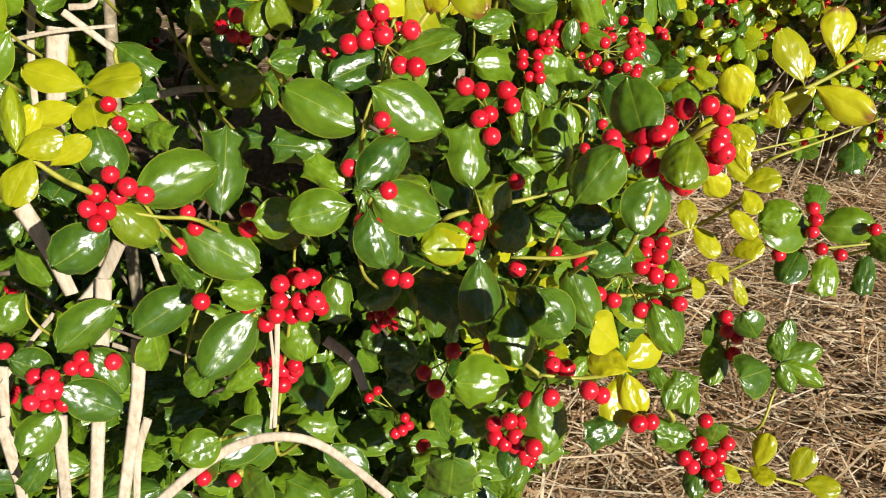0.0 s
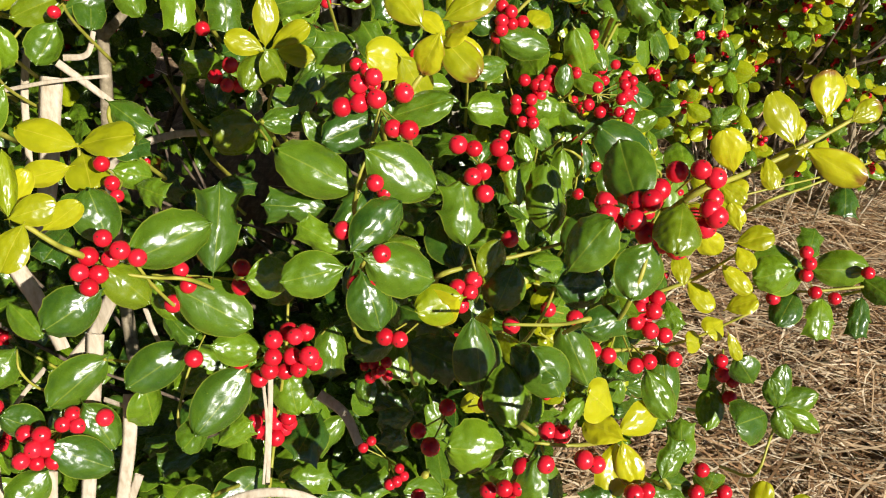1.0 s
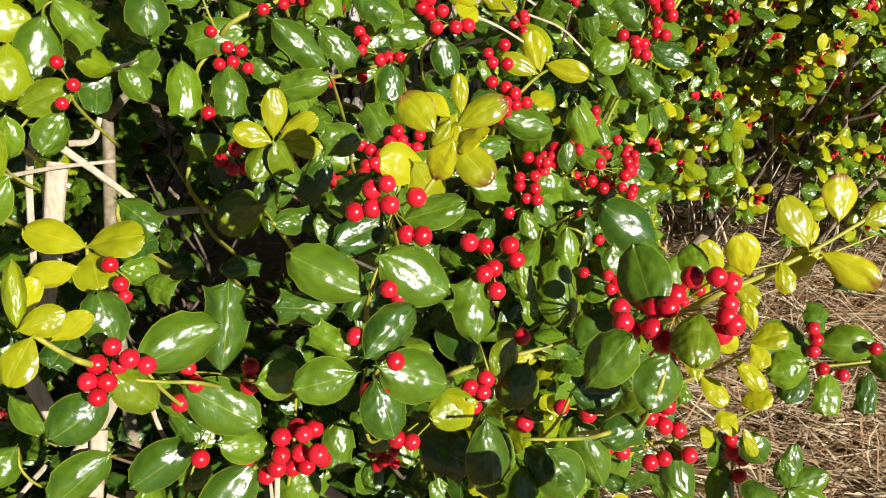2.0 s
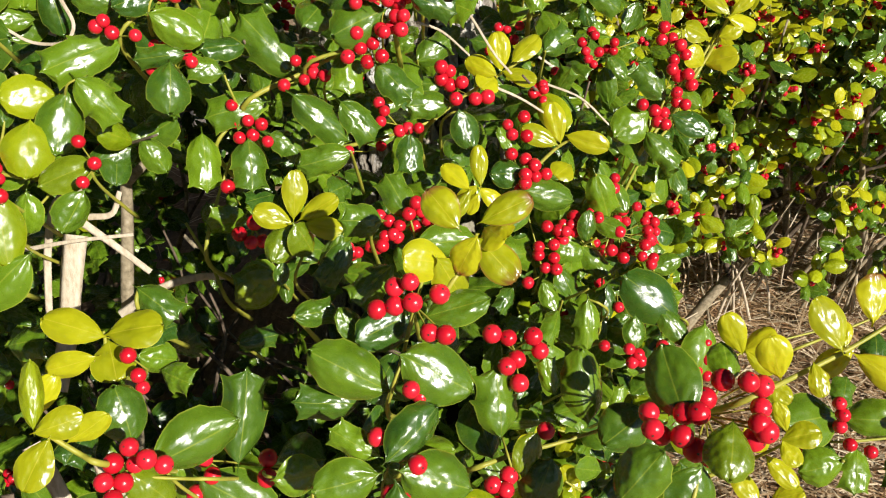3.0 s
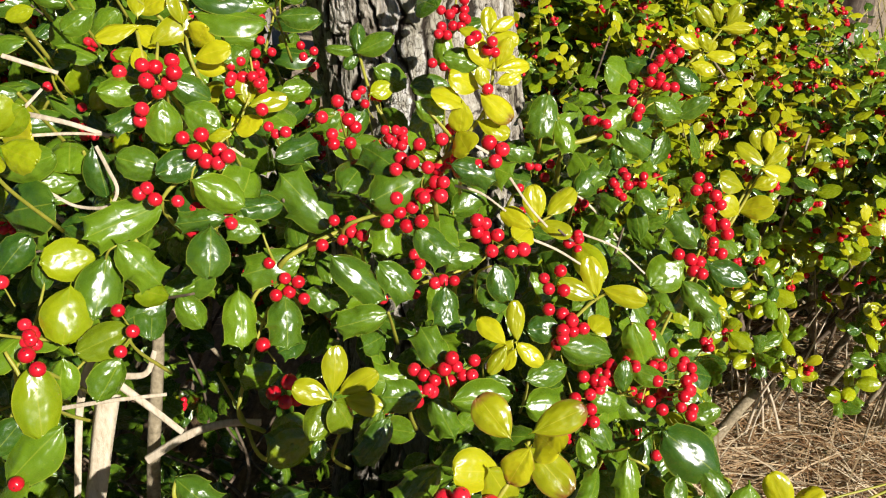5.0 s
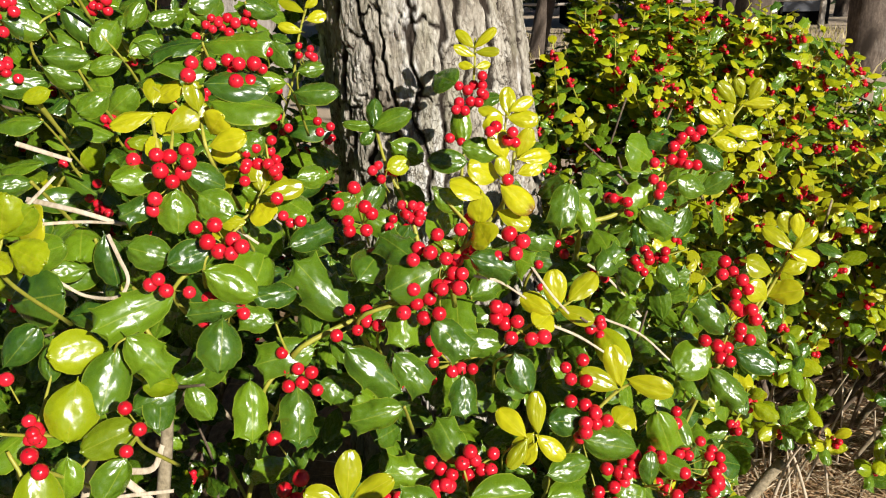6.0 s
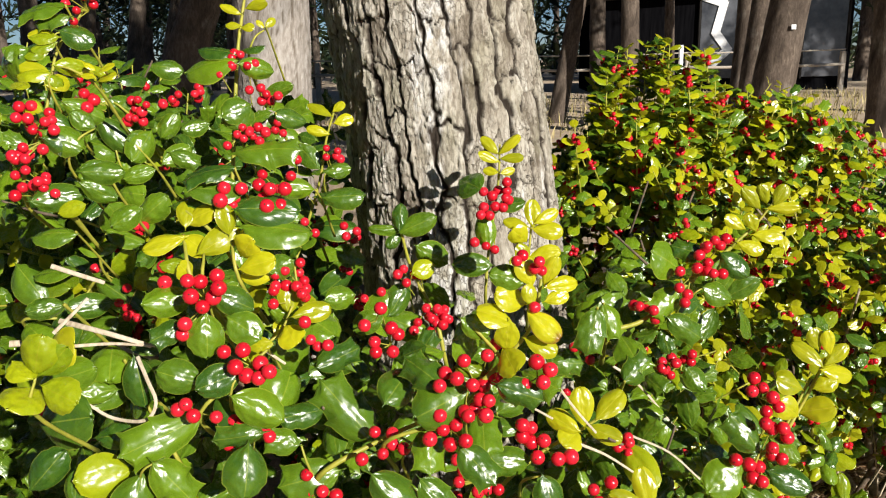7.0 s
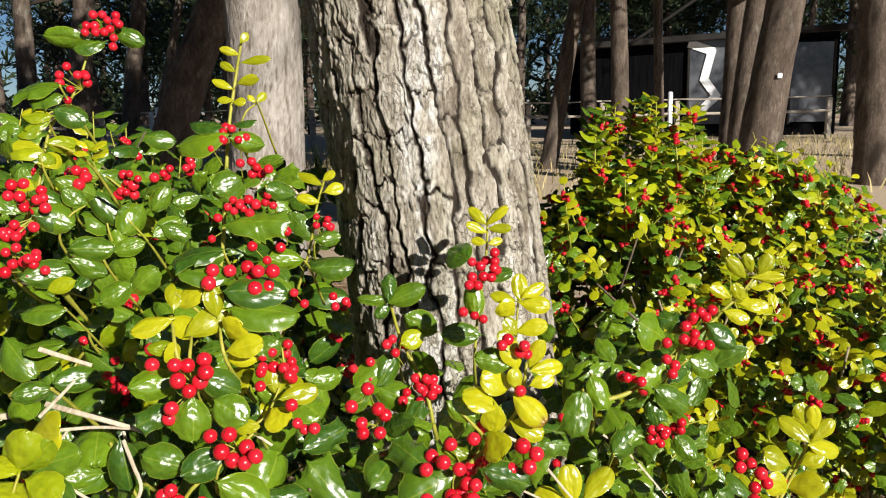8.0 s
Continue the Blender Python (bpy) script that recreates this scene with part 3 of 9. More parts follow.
    heap.v, heap.f, heap.uv = [co], [quads], [marks]
    return heap.mesh(name, mat)


def plated_bark():
    """Grey-beige pine bark: the marks on the mesh tell fissures and plates apart."""
    m = Nodes("pine_bark_plated")
    mark = m.add("ShaderNodeSeparateXYZ", Vector=m.coords("UV"))
    grain = m.noise(70.0, 6.0, 0.72, m.coords("Object", (1, 1, 0.45)))
    blotch = m.noise(13.0, 4.0, 0.6, m.coords("Object", (1, 1, 0.6)))
    tone = m.math("ADD", m.math("MULTIPLY", grain, 0.62), m.math("MULTIPLY", blotch, 0.38))
    tone = m.math("ADD", tone, m.math("MULTIPLY", m.math("SUBTRACT", mark.outputs[1], 0.5), 0.22))
    colour = m.ramp(tone, (0.34, (0.14, 0.117, 0.09)), (0.45, (0.335, 0.30, 0.245)), (0.56, (0.49, 0.455, 0.385)), (0.70, (0.65, 0.62, 0.56)))
    moss = m.ramp(m.noise(9.0, 4.0, 0.65, m.coords("Object", (1, 1, 0.5))), (0.50, (0, 0, 0)), (0.66, (1, 1, 1)))
    colour = m.mix(m.math("MULTIPLY", moss, 0.40), colour, (0.29, 0.29, 0.17))
    # chalky streaks of lichen that run down between the plates
    streak = m.ramp(m.noise(15.0, 4.0, 0.6, m.coords("Object", (1, 1, 0.10))), (0.57, (0, 0, 0)), (0.64, (1, 1, 1)))
    broken = m.ramp(m.noise(48.0, 4.0, 0.65, m.coords("Object", (1, 1, 0.5))), (0.42, (0, 0, 0)), (0.56, (1, 1, 1)))
    colour = m.mix(m.math("MULTIPLY", m.math("MULTIPLY", streak, broken), 0.85), colour, (0.78, 0.775, 0.76))
    thread = m.noise(230.0, 4.0, 0.7, m.coords("Object", (1, 1, 0.22)))
    colour = m.mix(m.ramp(thread, (0.36, (0.55, 0.55, 0.55)), (0.52, (0, 0, 0))), colour, (0.13, 0.105, 0.075))
    warp = m.add("ShaderNodeTexNoise", Scale=34.0, Detail=4.0, Roughness=0.6, Vector=m.coords("Object", (1, 1, 0.6))).outputs["Color"]
    chip = m.add("ShaderNodeTexVoronoi", Scale=120.0, Vector=m.mix(0.045, m.coords("Object", (1, 1, 0.55)), warp))
    chip.feature = "DISTANCE_TO_EDGE"
    # thin dark lines painted round the chips in place of crevice shade
    thin = m.math("MULTIPLY", m.ramp(chip.outputs["Distance"], (0.01, (1, 1, 1)), (0.07, (0, 0, 0))), m.ramp(blotch, (0.42, (0.1, 0.1, 0.1)), (0.6, (0.8, 0.8, 0.8))))
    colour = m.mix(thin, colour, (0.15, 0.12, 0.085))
    # dark inner bark, with crevice shade put into the colour at flake edges too
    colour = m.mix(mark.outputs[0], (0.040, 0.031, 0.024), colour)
    relief = m.math("SUBTRACT", m.math("ADD", m.math("MULTIPLY", grain, 0.8), m.math("MULTIPLY", thread, 0.5)), m.math("MULTIPLY", thin, 0.5))
    m.bump(relief, 0.85, 0.004)
    return m.finish(colour, 0.9, 0.15)


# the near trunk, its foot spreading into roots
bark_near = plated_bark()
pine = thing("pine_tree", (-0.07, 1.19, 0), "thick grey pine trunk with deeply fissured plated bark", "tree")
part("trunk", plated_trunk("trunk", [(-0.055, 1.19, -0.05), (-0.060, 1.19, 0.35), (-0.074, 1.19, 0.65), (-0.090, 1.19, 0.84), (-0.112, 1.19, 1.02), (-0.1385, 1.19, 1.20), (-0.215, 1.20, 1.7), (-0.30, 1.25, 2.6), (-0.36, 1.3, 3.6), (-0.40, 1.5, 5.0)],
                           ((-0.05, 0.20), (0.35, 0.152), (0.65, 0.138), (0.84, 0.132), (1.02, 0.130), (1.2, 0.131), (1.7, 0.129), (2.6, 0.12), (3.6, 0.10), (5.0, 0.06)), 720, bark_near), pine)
v, f = tube([(-0.05, 1.10, 0.10), (-0.03, 0.96, 0.055), (0.0, 0.84, 0.02), (0.03, 0.72, -0.03)], 0.085, 0.045, 14, 6, 0.10)
part("root", mesh_of("root", v, f, None, (bark_near,)), pine)
# crown out of view, made broad and dense to block overhead skylight
part("crown", crown_mesh(random.Random(90), -0.4, 1.5, 4.0, 7.0, 2.9, 2200, 0.34), pine)

# a paler, smoother trunk behind it
pine2 = thing("pine_tree", (-0.68, 2.6, 0), "slender pale grey pine trunk with a rope round it", "tree")
part("trunk", trunk_mesh("trunk", [(-0.75, 2.6, -0.05), (-0.733, 2.6, 0.6), (-0.71, 2.6, 1.35), (-0.71, 2.62, 2.4), (-0.74, 2.65, 5.6)], (0.122, 0.112, 0.107, 0.10, 0.08), 140, 0.012, bark_smooth, 12, 0.10, 0.006), pine2)
# its unseen crown is likewise widened to cut the sky overhead
part("crown", crown_mesh(random.Random(91), -0.85, 2.9, 4.4, 7.4, 2.5, 1800, 0.34), pine2)
rope_v, rope_f = [], []
ring = [(-0.727 + 0.120 * math.cos(2 * math.pi * k / 40), 2.6 + 0.118 * math.sin(2 * math.pi * k / 40), 0.80 - 0.03 * math.cos(2 * math.pi * k / 40)) for k in range(41)]
for ph in (0, 2.1, 4.2):
    strand = [(x, y + 0.004 * math.sin(k * 0.9 + ph), z + 0.009 * math.cos(k * 0.9 + ph)) for k, (x, y, z) in enumerate(ring)]
    v, f = tube(strand, 0.007, 0.007, 6, 2)
    rope_f += [tuple(i + len(rope_v) for i in q) for q in f]
    rope_v += v
part("rope", mesh_of("rope", rope_v, rope_f, None, (straw,)), pine2, "pale twisted rope")


def far_pine(x, y, r, lean=0.0, seed=0, low=4.5, high=9.0, wide=2.8, count=800):
    """A pine of the wood, or an unseen one added for shade: a leaning dark trunk with limb stubs and a high crown."""
    q = random.Random(seed)
    t = thing("pine_tree", (x, y, 0), "dark-barked pine of the shaded wood, seen or added for shade", "tree", "pines of the wood")
    top = Vector((x + lean * high, y + q.uniform(-0.3, 0.3), high))
    line = [(x, y, -0.1), (x + lean * 1.5, y, 1.5), (x + lean * high * 0.55 + q.uniform(-0.15, 0.15), y, high * 0.55), tuple(top)]
    part("trunk", trunk_mesh("trunk", line, (r * 1.25, r, r * 0.85, r * 0.35), 20, 0.14, bark_far, 9, 0.25, r * 0.12), t)
    for k in range(4):
        z = q.uniform(high * 0.32, high * 0.8)
        p = Vector((x + lean * z, y, z))
        e = p + Vector((q.uniform(-1.6, 1.6), q.uniform(-1.2, 1.2), q.uniform(0.0, 0.9)))
        v, f = tube([p, p.lerp(e, 0.5) + Vector((0, 0, 0.12)), e], r * 0.28, r * 0.08, 6, 3)
        part("limb", mesh_of("limb", v, f, None, (bark_far,)), t)
    part("crown", crown_mesh(q, top.x, top.y, low, high, wide, count, 0.34), t)
    return t


far_pine(2.83, 9, 0.184, 0.133, 97)
far_pine(3.11, 10.5, 0.126, 0.074, 98)
far_pine(3.29, 11.5, 0.122, 0.034, 99)
far_pine(4.38, 9.5, 0.187, -0.040, 100)
far_pine(1.88, 12, 0.115, -0.010, 101)
far_pine(3.72, 18, 0.096, -0.040, 102)
far_pine(0.89, 13, 0.120, 0.182, 103)
far_pine(1.83, 15, 0.128, -0.041, 104)
far_pine(-3.57, 8, 0.183, 0.430, 106)
far_pine(-7.47, 14, 0.180, 0.144, 107)
far_pine(-7.43, 16, 0.149, 0.142, 108)
far_pine(-8.19, 19, 0.109, 0.267, 109)
far_pine(-8.88, 15, 0.161, 0.054, 110)
# unseen pines added beside the clearing so that their crowns shade the wood
for k, (x, y) in enumerate(((3.5, 1.2), (2.8, 2.3), (7.6, 12.5), (15.5, 14.0), (17.0, 22.0), (-9.5, 14.0))):
    far_pine(x, y, 0.2, 0.01, 300 + k, 4.6, 8.6, 3.4, 1100)
# unseen pines added behind and to the left to hold back skylight
for k, (x, y) in enumerate(((-3.2, -3.5), (-6.0, 0.5), (-2.2, -8.0), (-7.5, -5.5), (-4.5, -11.0), (-9.0, 4.0))):
    far_pine(x, y, 0.2, 0.01, 340 + k, 2.0, 9.0, 3.4, 1300)
q2 = random.Random(41)
for k in range(40):
    y = q2.uniform(27, 58)
    x = q2.uniform(-0.66, 0.66) * y
    far_pine(x, y, q2.uniform(0.11, 0.22), q2.uniform(-0.04, 0.05), 100 + k, 3.2, q2.uniform(8, 12), 3.0, 620)

for k in range(7):
    y = q2.uniform(20, 34)
    far_pine(q2.uniform(-0.62, -0.28) * y, y, q2.uniform(0.12, 0.2), q2.uniform(-0.06, 0.08), 160 + k, 2.4, q2.uniform(7, 10), 3.0, 620)

# undergrowth at the back of the wood
heap = Heap()
q3 = random.Random(77)
for _ in range(2000):
    y = q3.uniform(36, 60)
    x = q3.uniform(-0.75, 0.75) * y
    z = abs(q3.gauss(0, 1.7)) + 0.2
    heap.add(q3.choice(TUFTS), Matrix.Translation((x, y, z)) @ Matrix.Rotation(q3.uniform(0, 6), 4, "Z") @ Matrix.Scale(q3.uniform(0.5, 1.1), 4))
tagged(new("far_thicket", heap.mesh("far_thicket", needles)), "dark evergreen thicket at the back of the wood", "thicket", kind="stuff")

# ---- hut and fence beyond the shrubs ----
# black boards, set darker still: the trees' shade is put into their colour
black_board = plain("black_board", ((0.3, (0.002, 0.002, 0.0025)), (0.7, (0.006, 0.006, 0.007))), 3, 1.0, 0.0, 0.2, 0.004, False, (8, 8, 0.6))
roof_grey = plain("roof_grey", ((0.3, (0.012, 0.011, 0.010)), (0.7, (0.03, 0.028, 0.026))), 2, 0.9, 0.1, 0.2, 0.004)
white_paint = plain("white_paint", ((0.3, (0.66, 0.68, 0.70)), (0.7, (0.82, 0.83, 0.84))), 5, 0.5, 0.4, 0.1, 0.002)
glass_dark = Nodes("dark_glass")
glass_dark = glass_dark.finish(glass_dark.ramp(glass_dark.noise(1.5, 4.0, 0.6, glass_dark.coords()), (0.35, (0.03, 0.033, 0.04)), (0.7, (0.12, 0.125, 0.14))), 0.22, 0.5)
fence_wood = plain("fence_wood", ((0.3, (0.30, 0.26, 0.21)), (0.7, (0.52, 0.47, 0.40))), 14, 0.85, 0.2, 0.4, 0.003, False, (4, 4, 1))


def block(x0, x1, y0, y1, z0, z1, bevel=0.01):
    bm = bmesh.new()
    bmesh.ops.create_cube(bm, size=1)
    bmesh.ops.transform(bm, matrix=Matrix.Translation(((x0 + x1) / 2, (y0 + y1) / 2, (z0 + z1) / 2)) @ Matrix.Diagonal((x1 - x0, y1 - y0, z1 - z0, 1)), verts=bm.verts)
    bmesh.ops.bevel(bm, geom=list(bm.edges), offset=bevel, segments=2, affect="EDGES")
    return bm


def bm_part(name, bm, mat, parent, label=""):
    me = bpy.data.meshes.new(name)
    bm.to_mesh(me)
    bm.free()
    me.materials.append(mat)
    return part(name, me, parent, label)


hut = thing("hut", (6.8, 24.0, 0), "low black wooden hut with large dark glass panels", "hut")
bm_part("wall", block(2.6, 9.4, 22.6, 26.5, 0, 2.75), black_board, hut)
bm = block(2.2, 9.8, 22.1, 27.0, 2.76, 2.92)
for vert in bm.verts:
    if vert.co.x < 4:
        vert.co.z -= 0.35
bm_part("roof", bm, roof_grey, hut, "thin dark roof")
v, f = tube([(3.7, 22.05, 2.50), (4.7, 22.05, 3.15), (5.7, 22.05, 3.80)], 0.045, 0.045, 8, 3)
part("rafter", mesh_of("rafter", v, f, None, (roof_grey,)), hut)
for x0, x1, z1 in ((5.41, 6.52, 2.67), (8.12, 9.22, 2.47)):
    bm_part("window", block(x0, x1, 22.5, 22.59, 0.35, z1), glass_dark, hut, "tall dark glass panel")
    for a, b in ((x0 - 0.06, x0), (x1, x1 + 0.06)):
        bm_part("frame", block(a, b, 22.47, 22.6, 0.3, z1 + 0.05), roof_grey, hut)
zig = [(5.42, 2.50), (5.98, 2.30), (5.80, 1.55), (6.14, 1.10), (5.62, 0.62)]
zv, zf = [], []
for k, ((xa, za), (xb, zb)) in enumerate(zip(zig, zig[1:])):
    d = Vector((xb - xa, 0, zb - za)).normalized()
    s = Vector((-d.z, 0, d.x)) * 0.11
    a, b = Vector((xa, 22.46 - 0.004 * k, za)) - d * 0.06, Vector((xb, 22.46 - 0.004 * k, zb)) + d * 0.06
    n = len(zv)
    zv += [a - s, a + s, b + s, b - s] + [p + Vector((0, 0.03, 0)) for p in (a - s, a + s, b + s, b - s)]
    zf += [tuple(n + i for i in q) for q in ((0, 1, 2, 3), (4, 7, 6, 5), (0, 4, 5, 1), (1, 5, 6, 2), (2, 6, 7, 3), (3, 7, 4, 0))]
part("zigzag_band", mesh_of("zigzag_band", zv, zf, None, (white_paint,), None, False), hut, "white zigzag band on the glass")

fence = thing("fence", (0, 20.5, 0), "low weathered wooden post and rail fence", "fence")
for k, x in enumerate(np.arange(-12.0, 10.0, 1.85)):
    bm_part("post", block(x - 0.06, x + 0.06, 20.44, 20.56, -0.05, 1.00, 0.015), fence_wood, fence)
for x in np.arange(-12.0, 8.2, 1.85):
    for z, thick in ((1.04, 0.018), (0.69, 0.036)):
        v, f = tube([(x - 0.02, 20.42, z), (x + 0.92, 20.42, z - 0.02), (x + 1.87, 20.42, z)], thick, thick * 0.95, 8, 3)
        part("rail", mesh_of("rail", v, f, None, (fence_wood,)), fence)
for x, z in ((4.37, 1.22), (-8.6, 1.05)):
    post = thing("marker_post", (x, 20.0, 0), "white painted marker post by the fence", "post")
    bm_part("post", block(x - 0.05, x + 0.05, 19.95, 20.05, 0, z, 0.015), white_paint, post)
tag = thing("tree_tag", (3.0, 8.75, 1.25), "small pale square tag nailed to a pine", "tag")
bm_part("plate", block(2.98, 3.03, 8.765, 8.775, 1.22, 1.27, 0.003), white_paint, tag)


board = thing("notice_board", (-5.8, 14.0, 0), "small white notice board on a thin post in the wood", "sign")
bm_part("panel", block(-5.93, -5.67, 13.98, 14.02, 0.93, 1.11, 0.006), white_paint, board)
bm_part("post", block(-5.83, -5.77, 14.02, 14.08, -0.05, 0.95, 0.01), fence_wood, board)

# dry grass of the clearing, past counting
heap = Heap()
q9 = random.Random(19)
for _ in range(9000):
    x, y = q9.uniform(-9, 12), q9.uniform(8.5, 20.2)
    h, w, a = q9.uniform(0.06, 0.24), q9.uniform(0.004, 0.012), q9.uniform(0, 3.14)
    dx, dy = q9.gauss(0, 0.06), q9.gauss(0, 0.06)
    s0 = Vector((math.cos(a), math.sin(a), 0)) * w
    p = Vector((x, y, ground_height(x, y) - 0.01))
    heap.add(([p - s0, p + s0, p + s0 * 0.7 + Vector((dx * 0.4, dy * 0.4, h * 0.6)), p - s0 * 0.7 + Vector((dx * 0.4, dy * 0.4, h * 0.6)), p + s0 * 0.1 + Vector((dx, dy, h)), p - s0 * 0.1 + Vector((dx, dy, h))],
              [(0, 1, 2, 3), (3, 2, 4, 5)]), Matrix.Identity(4))
meadow_grass = plain("meadow_grass", ((0.1, (0.16, 0.15, 0.05)), (0.45, (0.34, 0.29, 0.12)), (0.85, (0.55, 0.46, 0.24))), 3, 0.8, 0.2, 0.1, 0.002, True)
tagged(new("meadow_grass", heap.mesh("meadow_grass", meadow_grass)), "olive and straw-coloured dry grass in the clearing", "dry grass", kind="stuff")


# ---- holly: the near bush ----
near_bush = thing("holly_bush", (-0.10, 0.75, 0), "dense holly bush with glossy spiny leaves, yellow shoots and red berries", "shrub")
b = branch(near_bush, (0.0009, (-0.037, 0.420, 0.508), (-0.037, 0.360, 0.563), (-0.041, 0.376, 0.580), (-0.037, 0.376, 0.597)))
leaf(b, OVAL, -0.031, 0.387, 0.596, 13, 36, -89, 0.027, 0.019)
leaf(b, YOUNG, 0.015, 0.363, 0.582, -92, -48, 163, 0.027, 0.024)
berries(b, 0.0051, (-0.042, 0.378, 0.614), (-0.035, 0.363, 0.591), (-0.025, 0.363, 0.595), (-0.022, 0.365, 0.608))
b = branch(near_bush, (0.0014, (-0.039, 0.464, 0.556), (-0.039, 0.404, 0.611), (-0.032, 0.411, 0.632), (-0.024, 0.420, 0.661), (-0.018, 0.428, 0.680)))
leaf(b, OVAL, -0.017, 0.415, 0.660, 25, 47, -69, 0.032, 0.019)
leaf(b, YOUNG, -0.011, 0.421, 0.688, -85, 27, -147, 0.027, 0.022)
leaf(b, SPINY, -0.036, 0.444, 0.674, -30, -37, 148, 0.029, 0.021)
leaf(b, OVAL, -0.051, 0.422, 0.640, 57, -13, 49, 0.022, 0.015)
berries(b, 0.0051, (-0.033, 0.413, 0.678), (-0.025, 0.409, 0.683), (-0.033, 0.410, 0.669), (-0.024, 0.408, 0.672), (-0.016, 0.401, 0.659), (-0.008, 0.399, 0.659), (-0.011, 0.416, 0.672), (-0.042, 0.410, 0.667))
berries(b, 0.0046, (-0.025, 0.385, 0.637), (-0.021, 0.392, 0.628))
b = branch(near_bush, (0.0013, (-0.205, 0.502, 0.556), (-0.205, 0.442, 0.611), (-0.200, 0.447, 0.623), (-0.200, 0.449, 0.631)))
leaf(b, YOUNG, -0.196, 0.438, 0.635, 26, -45, 67, 0.034, 0.020)
leaf(b, YOUNG, -0.195, 0.443, 0.633, 16, 38, -82, 0.032, 0.023)
leaf(b, YOUNG, -0.198, 0.448, 0.625, -25, -4, -152, 0.026, 0.024)
leaf(b, YOUNG, -0.201, 0.434, 0.623, -41, -74, 143, 0.027, 0.016)
leaf(b, SPINY, -0.181, 0.449, 0.625, 0, 49, -44, 0.024, 0.018)
leaf(b, SPINY, -0.173, 0.450, 0.603, -5, 52, -124, 0.022, 0.021)
berries(b, 0.0044, (-0.181, 0.432, 0.626), (-0.175, 0.426, 0.617), (-0.174, 0.426, 0.609))
b = branch(near_bush, (0.0016, (-0.173, 0.429, 0.551), (-0.173, 0.369, 0.606), (-0.183, 0.368, 0.613), (-0.195, 0.369, 0.623), (-0.205, 0.370, 0.632)))
leaf(b, YOUNG, -0.197, 0.361, 0.632, 20, 60, -54, 0.022, 0.016)
leaf(b, YOUNG, -0.185, 0.365, 0.623, 76, 57, -4, 0.023, 0.013)
leaf(b, YOUNG, -0.191, 0.359, 0.629, -46, -22, 173, 0.024, 0.018)
leaf(b, LIME, -0.200, 0.366, 0.631, 63, 11, 29, 0.031, 0.011)
leaf(b, YOUNG, -0.211, 0.382, 0.624, 73, 33, 3, 0.024, 0.013)
b = branch(near_bush, (0.0012, (-0.129, 0.453, 0.519), (-0.129, 0.393, 0.574), (-0.148, 0.387, 0.580), (-0.167, 0.378, 0.590)))
berries(b, 0.0052, (-0.161, 0.372, 0.614), (-0.153, 0.370, 0.608), (-0.172, 0.374, 0.602), (-0.163, 0.378, 0.598), (-0.147, 0.374, 0.601), (-0.174, 0.365, 0.598), (-0.166, 0.368, 0.595), (-0.168, 0.359, 0.593))
leaf(b, SPINY, -0.196, 0.406, 0.599, -9, -36, 177, 0.024, 0.022)
b = branch(near_bush, (0.0010, (-0.087, 0.496, 0.488), (-0.087, 0.436, 0.543), (-0.117, 0.432, 0.548), (-0.147, 0.435, 0.549), (-0.168, 0.432, 0.552)))
leaf(b, OVAL, -0.113, 0.445, 0.537, 42, 52, -79, 0.035, 0.034)
leaf(b, SPINY, -0.166, 0.432, 0.525, -30, 23, -141, 0.028, 0.018)
berries(b, 0.0054, (-0.141, 0.416, 0.555), (-0.146, 0.422, 0.562), (-0.109, 0.419, 0.565), (-0.109, 0.412, 0.557), (-0.151, 0.413, 0.544), (-0.141, 0.400, 0.513))
b = branch(near_bush, (0.0011, (-0.163, 0.467, 0.394), (-0.163, 0.407, 0.449), (-0.160, 0.424, 0.473), (-0.152, 0.435, 0.492)))
leaf(b, OVAL, -0.181, 0.412, 0.478, -87, -2, -126, 0.029, 0.027)
leaf(b, OVAL, -0.143, 0.402, 0.460, -3, -49, 163, 0.024, 0.020)
leaf(b, SPINY, -0.138, 0.399, 0.442, 49, 44, -40, 0.027, 0.020)
leaf(b, OVAL, -0.166, 0.423, 0.470, -5, 43, -40, 0.024, 0.019)
b = branch(near_bush, (0.0014, (-0.115, 0.471, 0.315), (-0.115, 0.411, 0.370), (-0.114, 0.437, 0.400), (-0.093, 0.423, 0.492), (-0.091, 0.446, 0.524)))
berries(b, 0.0060, (-0.096, 0.415, 0.515), (-0.082, 0.413, 0.519), (-0.077, 0.421, 0.516), (-0.096, 0.408, 0.507), (-0.086, 0.416, 0.501), (-0.074, 0.409, 0.507), (-0.100, 0.410, 0.495), (-0.092, 0.416, 0.489), (-0.082, 0.411, 0.495), (-0.073, 0.417, 0.495), (-0.122, 0.419, 0.483), (-0.120, 0.419, 0.495), (-0.109, 0.416, 0.483), (-0.088, 0.424, 0.514))
berries(b, 0.0059, (-0.121, 0.428, 0.434), (-0.111, 0.431, 0.439), (-0.098, 0.429, 0.437), (-0.117, 0.434, 0.418), (-0.107, 0.424, 0.423), (-0.103, 0.434, 0.422), (-0.121, 0.430, 0.423), (-0.098, 0.431, 0.430), (-0.108, 0.432, 0.429))
leaf(b, SPINY, -0.083, 0.462, 0.411, 1, -26, 166, 0.042, 0.039)
leaf(b, OVAL, -0.123, 0.460, 0.439, -25, -20, 164, 0.026, 0.020)
leaf(b, SPINY, -0.065, 0.458, 0.408, -60, -48, 179, 0.038, 0.025)
